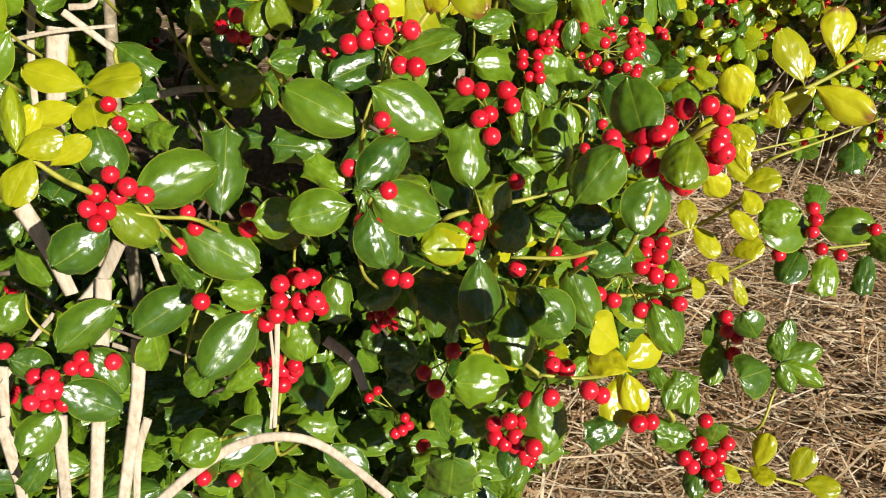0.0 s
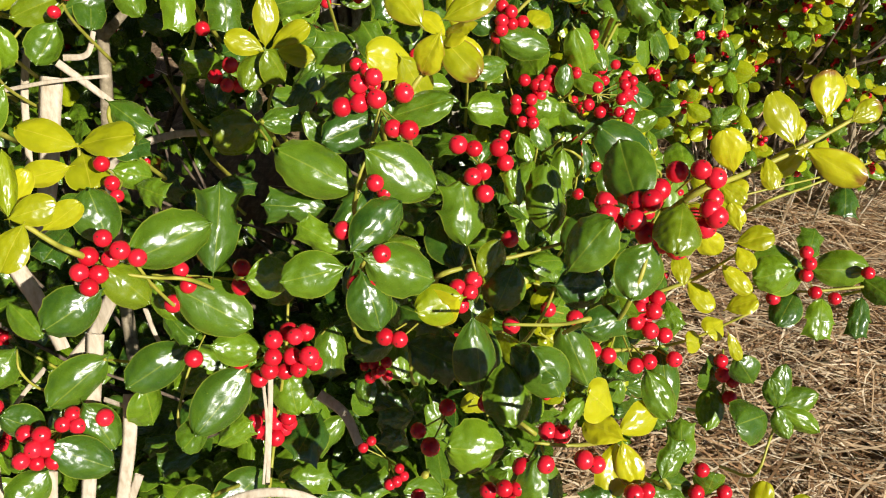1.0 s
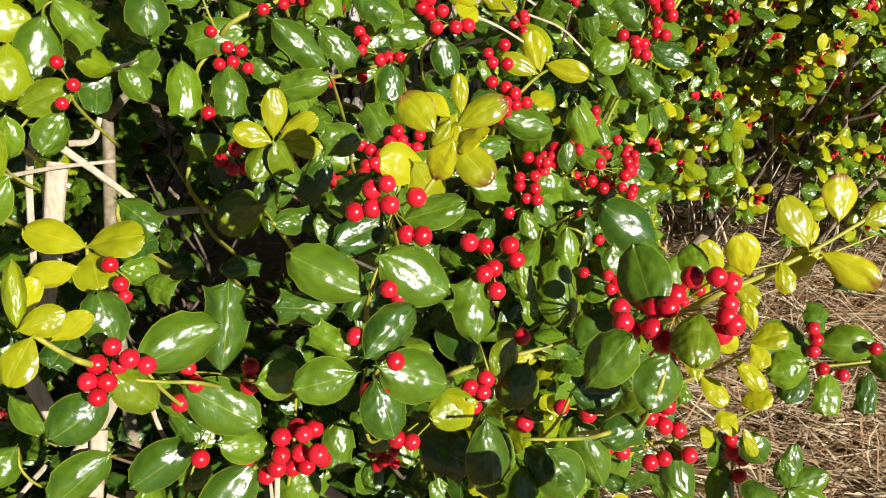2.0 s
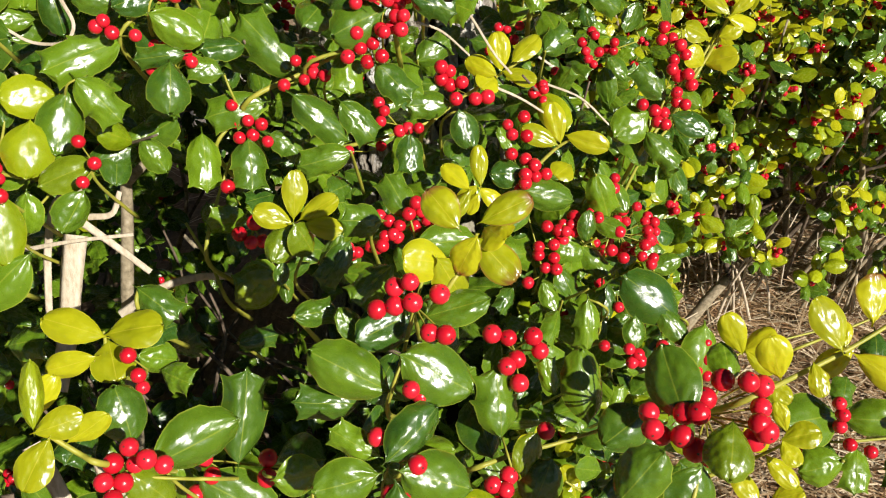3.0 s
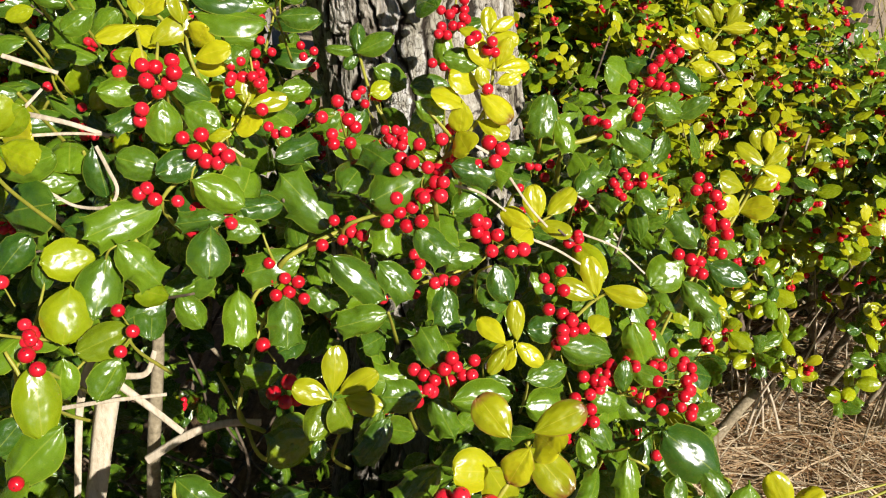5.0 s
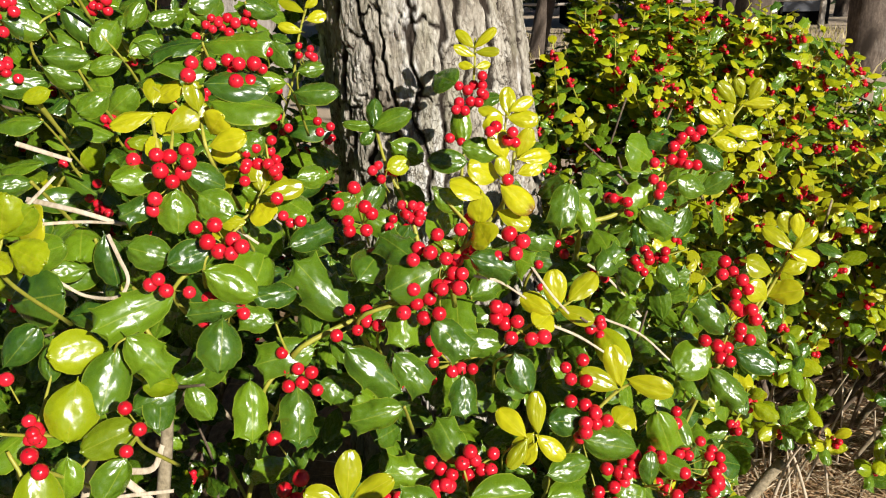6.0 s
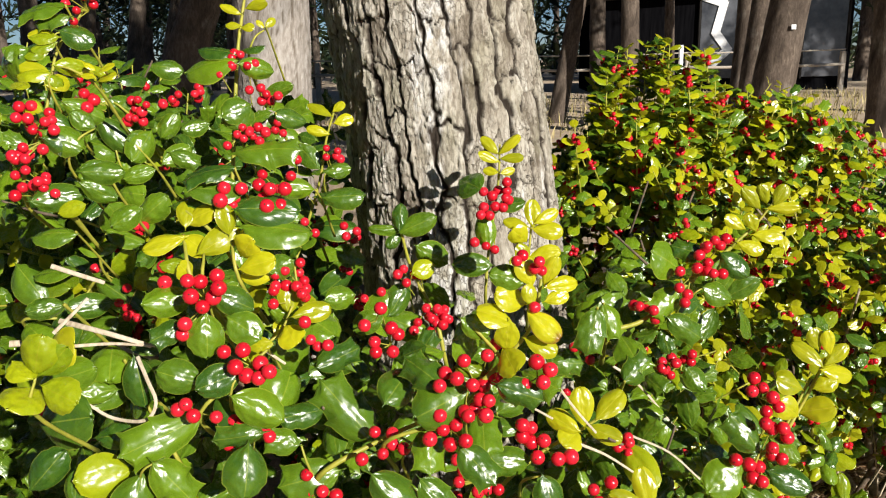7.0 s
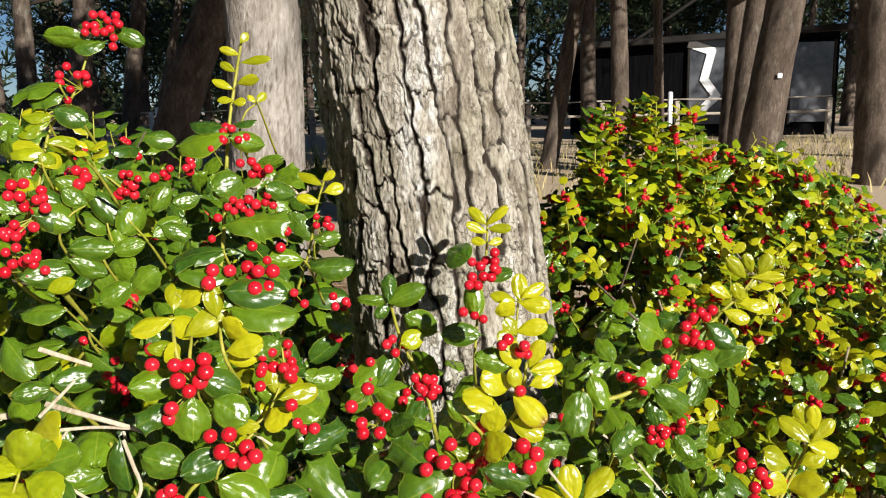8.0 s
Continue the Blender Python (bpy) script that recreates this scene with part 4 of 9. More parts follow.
b = branch(near_bush, (0.0011, (-0.262, 0.429, 0.329), (-0.262, 0.369, 0.384), (-0.255, 0.385, 0.421), (-0.239, 0.399, 0.446), (-0.241, 0.424, 0.464)))
leaf(b, OVAL, -0.220, 0.408, 0.468, -56, 11, -137, 0.034, 0.026)
leaf(b, SPINY, -0.250, 0.373, 0.413, -58, -38, -169, 0.030, 0.020)
leaf(b, OVAL, -0.282, 0.463, 0.509, -33, 21, -135, 0.032, 0.021)
berries(b, 0.0057, (-0.254, 0.393, 0.459), (-0.240, 0.387, 0.464), (-0.234, 0.401, 0.459), (-0.225, 0.402, 0.457), (-0.243, 0.380, 0.459), (-0.237, 0.383, 0.457), (-0.250, 0.375, 0.454), (-0.245, 0.381, 0.446), (-0.234, 0.381, 0.447), (-0.276, 0.405, 0.470), (-0.210, 0.408, 0.458), (-0.229, 0.407, 0.462))
b = branch(near_bush, (0.0016, (0.005, 0.470, 0.509), (0.005, 0.410, 0.564), (0.030, 0.420, 0.566), (0.053, 0.426, 0.568), (0.082, 0.433, 0.573)))
leaf(b, OVAL, 0.017, 0.424, 0.562, 40, 2, 26, 0.033, 0.026)
leaf(b, SPINY, 0.052, 0.433, 0.597, 69, -11, 11, 0.022, 0.014)
leaf(b, OVAL, 0.052, 0.455, 0.560, 12, -76, 83, 0.042, 0.014)
berries(b, 0.0051, (0.016, 0.395, 0.567), (0.023, 0.393, 0.565), (0.018, 0.389, 0.559), (0.025, 0.402, 0.567), (0.046, 0.418, 0.584), (-0.024, 0.378, 0.546), (-0.016, 0.377, 0.545))
b = branch(near_bush, (0.0012, (0.075, 0.383, 0.544), (0.075, 0.323, 0.599), (0.061, 0.319, 0.599), (0.036, 0.318, 0.600)))
leaf(b, OVAL, 0.063, 0.320, 0.628, 68, 26, -36, 0.028, 0.022)
leaf(b, OVAL, 0.102, 0.369, 0.633, 45, -27, -10, 0.035, 0.027)
leaf(b, OVAL, 0.129, 0.390, 0.639, 34, 5, 0, 0.020, 0.017)
b = branch(near_bush, (0.0016, (0.130, 0.442, 0.574), (0.130, 0.382, 0.629), (0.163, 0.393, 0.638), (0.193, 0.404, 0.647), (0.231, 0.419, 0.662)))
leaf(b, OLIVE, 0.118, 0.351, 0.643, -27, -8, 168, 0.025, 0.022)
leaf(b, YOUNG, 0.152, 0.387, 0.641, 86, -19, -9, 0.022, 0.017)
leaf(b, YOUNG, 0.181, 0.392, 0.654, 61, -21, 12, 0.027, 0.017)
leaf(b, BLUSH, 0.183, 0.393, 0.655, 50, -11, -12, 0.013, 0.009)
leaf(b, BLUSH, 0.198, 0.401, 0.664, 63, 5, -2, 0.023, 0.018)
leaf(b, BLUSH, 0.210, 0.398, 0.663, 40, 44, -46, 0.016, 0.012)
leaf(b, BLUSH, 0.189, 0.391, 0.650, -50, 62, -168, 0.030, 0.017)
leaf(b, YOUNG, 0.195, 0.407, 0.645, -48, -37, 140, 0.023, 0.013)
leaf(b, YOUNG, 0.169, 0.391, 0.646, -48, 11, 179, 0.016, 0.010)
berries(b, 0.0055, (0.123, 0.383, 0.643), (0.131, 0.373, 0.649), (0.142, 0.382, 0.640), (0.087, 0.373, 0.632), (0.103, 0.371, 0.633), (0.092, 0.366, 0.624), (0.099, 0.358, 0.630), (0.105, 0.356, 0.624), (0.108, 0.367, 0.636), (0.114, 0.378, 0.636), (0.114, 0.360, 0.616), (0.119, 0.352, 0.618), (0.135, 0.365, 0.622), (0.139, 0.369, 0.627), (0.138, 0.361, 0.630), (0.141, 0.377, 0.631), (0.086, 0.361, 0.632), (0.135, 0.363, 0.633))
b = branch(near_bush, (0.0014, (0.131, 0.492, 0.478), (0.131, 0.432, 0.533), (0.158, 0.427, 0.550), (0.176, 0.415, 0.576)), (0.0013, (0.095, 0.468, 0.455), (0.095, 0.408, 0.510), (0.135, 0.417, 0.505), (0.163, 0.420, 0.511), (0.193, 0.418, 0.532)))
leaf(b, SPINY, 0.121, 0.407, 0.538, -82, -61, 136, 0.036, 0.031)
leaf(b, YOUNG, 0.146, 0.399, 0.600, -83, 37, -178, 0.019, 0.015)
leaf(b, YOUNG, 0.155, 0.408, 0.623, -37, 46, -156, 0.016, 0.012)
leaf(b, YOUNG, 0.165, 0.395, 0.602, 71, -24, -11, 0.016, 0.009)
leaf(b, YOUNG, 0.169, 0.403, 0.590, 25, 35, -81, 0.019, 0.015)
leaf(b, YOUNG, 0.173, 0.411, 0.582, -34, 16, -161, 0.015, 0.012)
leaf(b, YOUNG, 0.147, 0.412, 0.556, 47, -4, 2, 0.018, 0.012)
leaf(b, YOUNG, 0.168, 0.414, 0.568, -38, 30, -149, 0.022, 0.012)
leaf(b, YOUNG, 0.155, 0.427, 0.548, -33, 19, -148, 0.022, 0.014)
leaf(b, YOUNG, 0.174, 0.410, 0.540, 37, 30, -80, 0.018, 0.014)
leaf(b, YOUNG, 0.175, 0.414, 0.528, 1, -38, 133, 0.016, 0.016)
leaf(b, YOUNG, 0.165, 0.412, 0.513, 37, -49, 83, 0.014, 0.014)
leaf(b, OVAL, 0.139, 0.408, 0.512, -42, 1, -177, 0.036, 0.022)
leaf(b, YOUNG, 0.174, 0.399, 0.530, -62, 18, -160, 0.018, 0.008)
berries(b, 0.0051, (0.127, 0.423, 0.538), (0.136, 0.421, 0.540), (0.125, 0.417, 0.535), (0.133, 0.415, 0.535), (0.122, 0.410, 0.531), (0.129, 0.419, 0.527), (0.141, 0.412, 0.519), (0.096, 0.400, 0.518), (0.106, 0.402, 0.512), (0.121, 0.395, 0.510), (0.129, 0.396, 0.512), (0.144, 0.397, 0.513), (0.086, 0.412, 0.532), (0.068, 0.401, 0.547), (0.047, 0.398, 0.538), (0.131, 0.409, 0.525))
b = branch(near_bush, (0.0014, (0.057, 0.415, 0.442), (0.057, 0.355, 0.497), (0.020, 0.407, 0.486), (-0.011, 0.412, 0.509)))
leaf(b, OVAL, 0.031, 0.398, 0.484, 47, -11, -5, 0.046, 0.029)
leaf(b, OVAL, 0.069, 0.362, 0.530, 21, -33, 45, 0.029, 0.022)
leaf(b, OVAL, 0.091, 0.379, 0.509, 67, -21, 9, 0.037, 0.023)
leaf(b, SPINY, -0.010, 0.397, 0.468, 51, -31, 59, 0.028, 0.022)
leaf(b, SPINY, -0.013, 0.382, 0.458, 60, -29, 64, 0.022, 0.019)
berries(b, 0.0054, (0.010, 0.385, 0.487), (0.032, 0.373, 0.501), (0.000, 0.361, 0.479), (-0.007, 0.369, 0.484))
b = branch(near_bush, (0.0025, (0.035, 0.302, 0.513), (0.035, 0.352, 0.463)))
berries(b, 0.0049, (0.057, 0.304, 0.548), (0.063, 0.303, 0.547), (0.045, 0.294, 0.535), (0.055, 0.291, 0.540))
berries(b, 0.0042, (0.029, 0.290, 0.524), (0.036, 0.285, 0.531), (0.043, 0.288, 0.528), (0.030, 0.287, 0.518), (0.039, 0.284, 0.522), (0.034, 0.284, 0.517), (0.039, 0.286, 0.513), (0.044, 0.283, 0.511), (0.047, 0.277, 0.522))
leaf(b, SPINY, 0.010, 0.299, 0.488, -92, -5, 176, 0.032, 0.033)
b = branch(near_bush, (0.0012, (0.088, 0.357, 0.495), (0.088, 0.297, 0.550), (0.067, 0.292, 0.551), (0.049, 0.290, 0.555)))
leaf(b, YOUNG, 0.084, 0.296, 0.567, 64, -30, 60, 0.020, 0.021)
leaf(b, YOUNG, 0.086, 0.284, 0.564, -4, -20, 52, 0.019, 0.016)
leaf(b, YOUNG, 0.087, 0.289, 0.562, 33, 57, -38, 0.021, 0.016)
leaf(b, YOUNG, 0.085, 0.287, 0.557, -44, -12, 178, 0.023, 0.016)
leaf(b, BLUSH, 0.087, 0.284, 0.560, -52, 15, -173, 0.019, 0.013)
berries(b, 0.0042, (0.069, 0.277, 0.558), (0.075, 0.278, 0.554), (0.090, 0.268, 0.547), (0.096, 0.270, 0.546))
b = branch(near_bush, (0.0014, (0.261, 0.549, 0.257), (0.261, 0.489, 0.312), (0.273, 0.502, 0.338), (0.279, 0.511, 0.360)))
leaf(b, OVAL, 0.278, 0.514, 0.367, 64, 10, -4, 0.033, 0.019)
leaf(b, OVAL, 0.276, 0.510, 0.368, 69, -21, -12, 0.024, 0.018)
leaf(b, OVAL, 0.276, 0.511, 0.366, 26, 44, -66, 0.035, 0.023)
leaf(b, OVAL, 0.277, 0.508, 0.366, -42, 60, -152, 0.035, 0.019)
leaf(b, OVAL, 0.275, 0.507, 0.367, -52, 22, -175, 0.024, 0.017)
leaf(b, OVAL, 0.270, 0.511, 0.359, 15, -36, 113, 0.037, 0.038)
leaf(b, OVAL, 0.258, 0.522, 0.382, 91, -34, 3, 0.027, 0.026)
b = branch(near_bush, (0.0015, (0.248, 0.617, 0.264), (0.248, 0.557, 0.319), (0.255, 0.568, 0.342), (0.253, 0.581, 0.370)))
leaf(b, OVAL, 0.252, 0.565, 0.346, 67, -36, 53, 0.031, 0.032)
leaf(b, OVAL, 0.242, 0.560, 0.346, -40, 6, 157, 0.038, 0.024)
leaf(b, OVAL, 0.262, 0.567, 0.349, 84, 25, -29, 0.026, 0.020)
berries(b, 0.0064, (0.247, 0.556, 0.362), (0.255, 0.552, 0.358), (0.255, 0.551, 0.340), (0.246, 0.564, 0.371))
b = branch(near_bush, (0.0013, (0.295, 0.512, 0.231), (0.295, 0.452, 0.286), (0.237, 0.444, 0.314), (0.194, 0.442, 0.336)))
leaf(b, SPINY, 0.192, 0.467, 0.345, 47, -5, -9, 0.038, 0.027)
leaf(b, OVAL, 0.195, 0.448, 0.346, 18, -32, 86, 0.033, 0.026)
leaf(b, OVAL, 0.204, 0.443, 0.342, 92, 7, -3, 0.023, 0.024)
leaf(b, OVAL, 0.197, 0.435, 0.331, -51, -4, 168, 0.027, 0.020)
leaf(b, YOUNG, 0.244, 0.442, 0.321, 55, -1, -38, 0.027, 0.018)
leaf(b, YOUNG, 0.242, 0.446, 0.316, 3, 12, -138, 0.020, 0.017)
leaf(b, YOUNG, 0.219, 0.429, 0.320, -4, 31, -41, 0.017, 0.017)
leaf(b, YOUNG, 0.280, 0.449, 0.298, 62, 13, -31, 0.028, 0.020)
leaf(b, YOUNG, 0.289, 0.447, 0.296, 1, 30, -105, 0.027, 0.019)
berries(b, 0.0060, (0.184, 0.436, 0.337), (0.190, 0.432, 0.332), (0.195, 0.440, 0.348), (0.201, 0.433, 0.341), (0.211, 0.438, 0.338), (0.208, 0.428, 0.333), (0.202, 0.427, 0.329), (0.197, 0.444, 0.368), (0.217, 0.442, 0.346), (0.152, 0.458, 0.350), (0.207, 0.423, 0.321))
b = branch(near_bush, (0.0015, (0.393, 0.674, 0.359), (0.393, 0.614, 0.414), (0.327, 0.607, 0.413), (0.275, 0.605, 0.419)), (0.0015, (0.286, 0.706, 0.425), (0.286, 0.646, 0.480), (0.332, 0.659, 0.491), (0.389, 0.675, 0.506)))
leaf(b, OVAL, 0.322, 0.616, 0.435, 8, -41, 105, 0.051, 0.048)
leaf(b, OVAL, 0.315, 0.604, 0.414, -27, -7, 144, 0.034, 0.028)
leaf(b, SPINY, 0.320, 0.608, 0.450, 31, 24, -15, 0.030, 0.028)
leaf(b, OVAL, 0.333, 0.618, 0.429, 23, 62, -88, 0.045, 0.034)
leaf(b, SPINY, 0.340, 0.602, 0.409, -41, -10, 173, 0.037, 0.030)
leaf(b, SPINY, 0.374, 0.602, 0.410, -43, -2, 163, 0.037, 0.022)
leaf(b, OVAL, 0.375, 0.613, 0.423, -13, 46, -156, 0.032, 0.024)
leaf(b, SPINY, 0.362, 0.658, 0.493, -28, -2, 166, 0.033, 0.030)
berries(b, 0.0059, (0.317, 0.607, 0.454), (0.320, 0.603, 0.445), (0.320, 0.603, 0.433), (0.327, 0.594, 0.421), (0.340, 0.585, 0.421), (0.371, 0.600, 0.437), (0.293, 0.596, 0.414))
b = branch(near_bush, (0.0010, (0.075, 0.757, 0.475), (0.075, 0.697, 0.530), (0.072, 0.704, 0.549), (0.062, 0.725, 0.583)), (0.0010, (0.127, 0.734, 0.430), (0.127, 0.674, 0.485), (0.132, 0.709, 0.536), (0.142, 0.726, 0.566)))
leaf(b, SPINY, 0.049, 0.708, 0.606, -104, -13, 179, 0.044, 0.035)
leaf(b, OVAL, 0.081, 0.759, 0.584, -19, 41, -179, 0.040, 0.041)
leaf(b, OVAL, 0.191, 0.726, 0.537, 16, -59, 89, 0.027, 0.021)
leaf(b, SPINY, 0.049, 0.679, 0.526, -49, -42, -170, 0.026, 0.023)
berries(b, 0.0055, (0.079, 0.703, 0.574), (0.090, 0.708, 0.568), (0.102, 0.715, 0.570), (0.096, 0.705, 0.568), (0.105, 0.720, 0.576), (0.105, 0.714, 0.563), (0.071, 0.691, 0.560), (0.071, 0.689, 0.553), (0.077, 0.684, 0.543), (0.086, 0.681, 0.543), (0.061, 0.672, 0.535), (0.146, 0.716, 0.562), (0.169, 0.708, 0.567), (0.171, 0.705, 0.560), (0.165, 0.697, 0.558), (0.136, 0.697, 0.553), (0.146, 0.692, 0.548), (0.165, 0.702, 0.544), (0.172, 0.695, 0.540), (0.095, 0.709, 0.557), (0.086, 0.705, 0.555), (0.172, 0.706, 0.558), (0.175, 0.701, 0.543), (0.085, 0.691, 0.549))
b = branch(near_bush, (0.0019, (-0.197, 0.721, 0.470), (-0.197, 0.661, 0.525), (-0.210, 0.673, 0.552), (-0.233, 0.691, 0.586)))
leaf(b, SPINY, -0.169, 0.651, 0.567, -101, 13, -166, 0.049, 0.040)
leaf(b, OVAL, -0.182, 0.688, 0.592, -69, -16, -163, 0.035, 0.023)
leaf(b, SPINY, -0.210, 0.687, 0.604, -99, 17, -153, 0.028, 0.022)
leaf(b, OVAL, -0.147, 0.668, 0.553, -49, -1, -169, 0.029, 0.013)
leaf(b, SPINY, -0.125, 0.670, 0.562, -58, -51, 160, 0.031, 0.019)
b = branch(near_bush, (0.0025, (-0.154, 0.432, 0.324), (-0.154, 0.482, 0.274)))
leaf(b, OVAL, -0.168, 0.438, 0.346, -41, -33, 101, 0.042, 0.043)
leaf(b, OVAL, -0.125, 0.450, 0.340, -27, -45, 131, 0.049, 0.031)
leaf(b, OVAL, -0.133, 0.426, 0.327, -73, -34, 146, 0.035, 0.036)
leaf(b, OVAL, -0.259, 0.422, 0.307, -6, 35, -76, 0.042, 0.026)
leaf(b, SPINY, -0.083, 0.425, 0.298, 35, -24, 66, 0.040, 0.030)
berries(b, 0.0064, (-0.181, 0.429, 0.322), (-0.157, 0.427, 0.322), (-0.013, 0.448, 0.336))
b = branch(near_bush, (0.0016, (-0.238, 0.732, 0.783), (-0.238, 0.672, 0.838), (-0.242, 0.685, 0.860)))
berries(b, 0.0056, (-0.244, 0.656, 0.848), (-0.237, 0.661, 0.846), (-0.225, 0.662, 0.850), (-0.241, 0.652, 0.838), (-0.228, 0.659, 0.835), (-0.222, 0.655, 0.843), (-0.234, 0.653, 0.830), (-0.246, 0.649, 0.819), (-0.250, 0.653, 0.810))
b = branch(near_bush, (0.0016, (-0.242, 0.709, 0.694), (-0.242, 0.649, 0.749), (-0.221, 0.657, 0.772), (-0.194, 0.663, 0.795)))
leaf(b, SPINY, -0.194, 0.641, 0.742, -14, -79, 123, 0.035, 0.020)
leaf(b, OVAL, -0.233, 0.666, 0.760, -29, 15, -122, 0.037, 0.031)
berries(b, 0.0057, (-0.221, 0.651, 0.798), (-0.206, 0.647, 0.801), (-0.211, 0.643, 0.790), (-0.205, 0.647, 0.782), (-0.197, 0.655, 0.788), (-0.196, 0.645, 0.781), (-0.188, 0.645, 0.786))
berries(b, 0.0049, (-0.244, 0.632, 0.767), (-0.239, 0.631, 0.759), (-0.225, 0.636, 0.756), (-0.250, 0.632, 0.763))
b = branch(near_bush, (0.0018, (-0.190, 0.727, 0.604), (-0.190, 0.667, 0.659), (-0.175, 0.672, 0.681), (-0.152, 0.677, 0.703)))
leaf(b, SPINY, -0.221, 0.682, 0.720, -67, -19, -152, 0.037, 0.028)
leaf(b, OVAL, -0.197, 0.705, 0.784, -90, 40, -135, 0.041, 0.034)
leaf(b, OVAL, -0.192, 0.721, 0.762, -52, -39, -147, 0.041, 0.038)
leaf(b, SPINY, -0.176, 0.729, 0.754, 95, 60, -34, 0.035, 0.036)
b = branch(near_bush, (0.0012, (-0.199, 0.742, 0.734), (-0.199, 0.682, 0.789), (-0.189, 0.682, 0.801), (-0.181, 0.689, 0.819)))
leaf(b, YOUNG, -0.183, 0.689, 0.814, 74, 4, 23, 0.024, 0.018)
leaf(b, YOUNG, -0.177, 0.675, 0.816, 13, 59, -57, 0.028, 0.016)
leaf(b, YOUNG, -0.184, 0.678, 0.808, -29, 25, -157, 0.020, 0.021)
leaf(b, YOUNG, -0.193, 0.675, 0.795, 1, -61, 95, 0.018, 0.012)
leaf(b, YOUNG, -0.193, 0.695, 0.843, -1, -73, 98, 0.026, 0.018)
leaf(b, OVAL, -0.174, 0.700, 0.808, -24, 24, -125, 0.028, 0.027)
berries(b, 0.0046, (-0.194, 0.689, 0.831), (-0.192, 0.679, 0.824), (-0.186, 0.695, 0.833), (-0.172, 0.685, 0.830), (-0.167, 0.668, 0.814), (-0.177, 0.690, 0.834))
berries(b, 0.0042, (-0.162, 0.662, 0.803), (-0.158, 0.665, 0.797), (-0.150, 0.662, 0.799))
b = branch(near_bush, (0.0016, (-0.349, 0.661, 0.575), (-0.349, 0.601, 0.630), (-0.334, 0.614, 0.670), (-0.324, 0.623, 0.702)))
leaf(b, OVAL, -0.353, 0.644, 0.775, 57, 69, -34, 0.042, 0.027)
leaf(b, OVAL, -0.357, 0.643, 0.746, 39, 69, -66, 0.045, 0.043)
leaf(b, OVAL, -0.354, 0.617, 0.709, 83, 43, 7, 0.034, 0.024)
leaf(b, OVAL, -0.325, 0.625, 0.719, -78, -4, -165, 0.025, 0.016)
leaf(b, YOUNG, -0.355, 0.660, 0.797, 21, 65, -97, 0.032, 0.032)
leaf(b, OVAL, -0.318, 0.685, 0.791, -25, -6, -160, 0.033, 0.034)
leaf(b, OVAL, -0.321, 0.650, 0.732, 21, 62, -74, 0.026, 0.020)
b = branch(near_bush, (0.0012, (-0.308, 0.635, 0.571), (-0.308, 0.575, 0.626), (-0.286, 0.584, 0.657), (-0.254, 0.591, 0.680)))
leaf(b, OVAL, -0.298, 0.577, 0.661, -74, -7, 179, 0.029, 0.022)
berries(b, 0.0047, (-0.254, 0.579, 0.698), (-0.247, 0.580, 0.682), (-0.252, 0.568, 0.673))
b = branch(near_bush, (0.0019, (-0.325, 0.603, 0.563), (-0.325, 0.543, 0.618), (-0.315, 0.554, 0.655), (-0.324, 0.559, 0.678)))
leaf(b, OVAL, -0.287, 0.538, 0.632, -51, -41, 164, 0.045, 0.033)
leaf(b, OVAL, -0.311, 0.540, 0.638, -72, -45, -169, 0.029, 0.022)
leaf(b, OVAL, -0.333, 0.526, 0.585, 39, 45, -91, 0.034, 0.035)
leaf(b, SPINY, -0.313, 0.532, 0.567, 23, 43, -85, 0.030, 0.030)
berries(b, 0.0052, (-0.305, 0.551, 0.680), (-0.295, 0.543, 0.674), (-0.311, 0.519, 0.604), (-0.312, 0.501, 0.573), (-0.324, 0.572, 0.722))
b = branch(near_bush, (0.0018, (-0.198, 0.688, 0.529), (-0.198, 0.628, 0.584), (-0.190, 0.649, 0.623), (-0.177, 0.668, 0.658)))
leaf(b, SPINY, -0.166, 0.646, 0.608, 130, -77, -3, 0.033, 0.030)
leaf(b, SPINY, -0.229, 0.601, 0.514, 85, 51, -29, 0.034, 0.035)
berries(b, 0.0062, (-0.176, 0.637, 0.641), (-0.155, 0.623, 0.617), (-0.167, 0.620, 0.609), (-0.158, 0.617, 0.603), (-0.152, 0.629, 0.598))
b = branch(near_bush, (0.0011, (-0.109, 0.595, 0.559), (-0.109, 0.535, 0.614), (-0.101, 0.540, 0.637), (-0.106, 0.542, 0.653)))
leaf(b, YOUNG, -0.106, 0.538, 0.659, 79, 10, 19, 0.031, 0.017)
leaf(b, YOUNG, -0.108, 0.536, 0.656, 49, -55, 53, 0.025, 0.017)
leaf(b, YOUNG, -0.103, 0.543, 0.656, 59, 52, -37, 0.029, 0.015)
leaf(b, YOUNG, -0.099, 0.538, 0.655, -13, 56, -114, 0.026, 0.015)
leaf(b, OLIVE, -0.108, 0.539, 0.653, -45, -31, 177, 0.027, 0.021)
leaf(b, OLIVE, -0.103, 0.528, 0.658, -77, 21, -122, 0.024, 0.023)
leaf(b, SPINY, -0.075, 0.532, 0.650, -69, -25, 159, 0.031, 0.017)
leaf(b, OVAL, -0.114, 0.528, 0.632, -66, -16, -161, 0.015, 0.011)
b = branch(near_bush, (0.0014, (-0.087, 0.732, 0.512), (-0.087, 0.672, 0.567), (-0.039, 0.672, 0.589), (-0.006, 0.677, 0.607)))
leaf(b, SPINY, -0.059, 0.680, 0.584, 33, -66, 83, 0.044, 0.034)
leaf(b, SPINY, -0.048, 0.659, 0.580, -72, 23, -166, 0.039, 0.027)
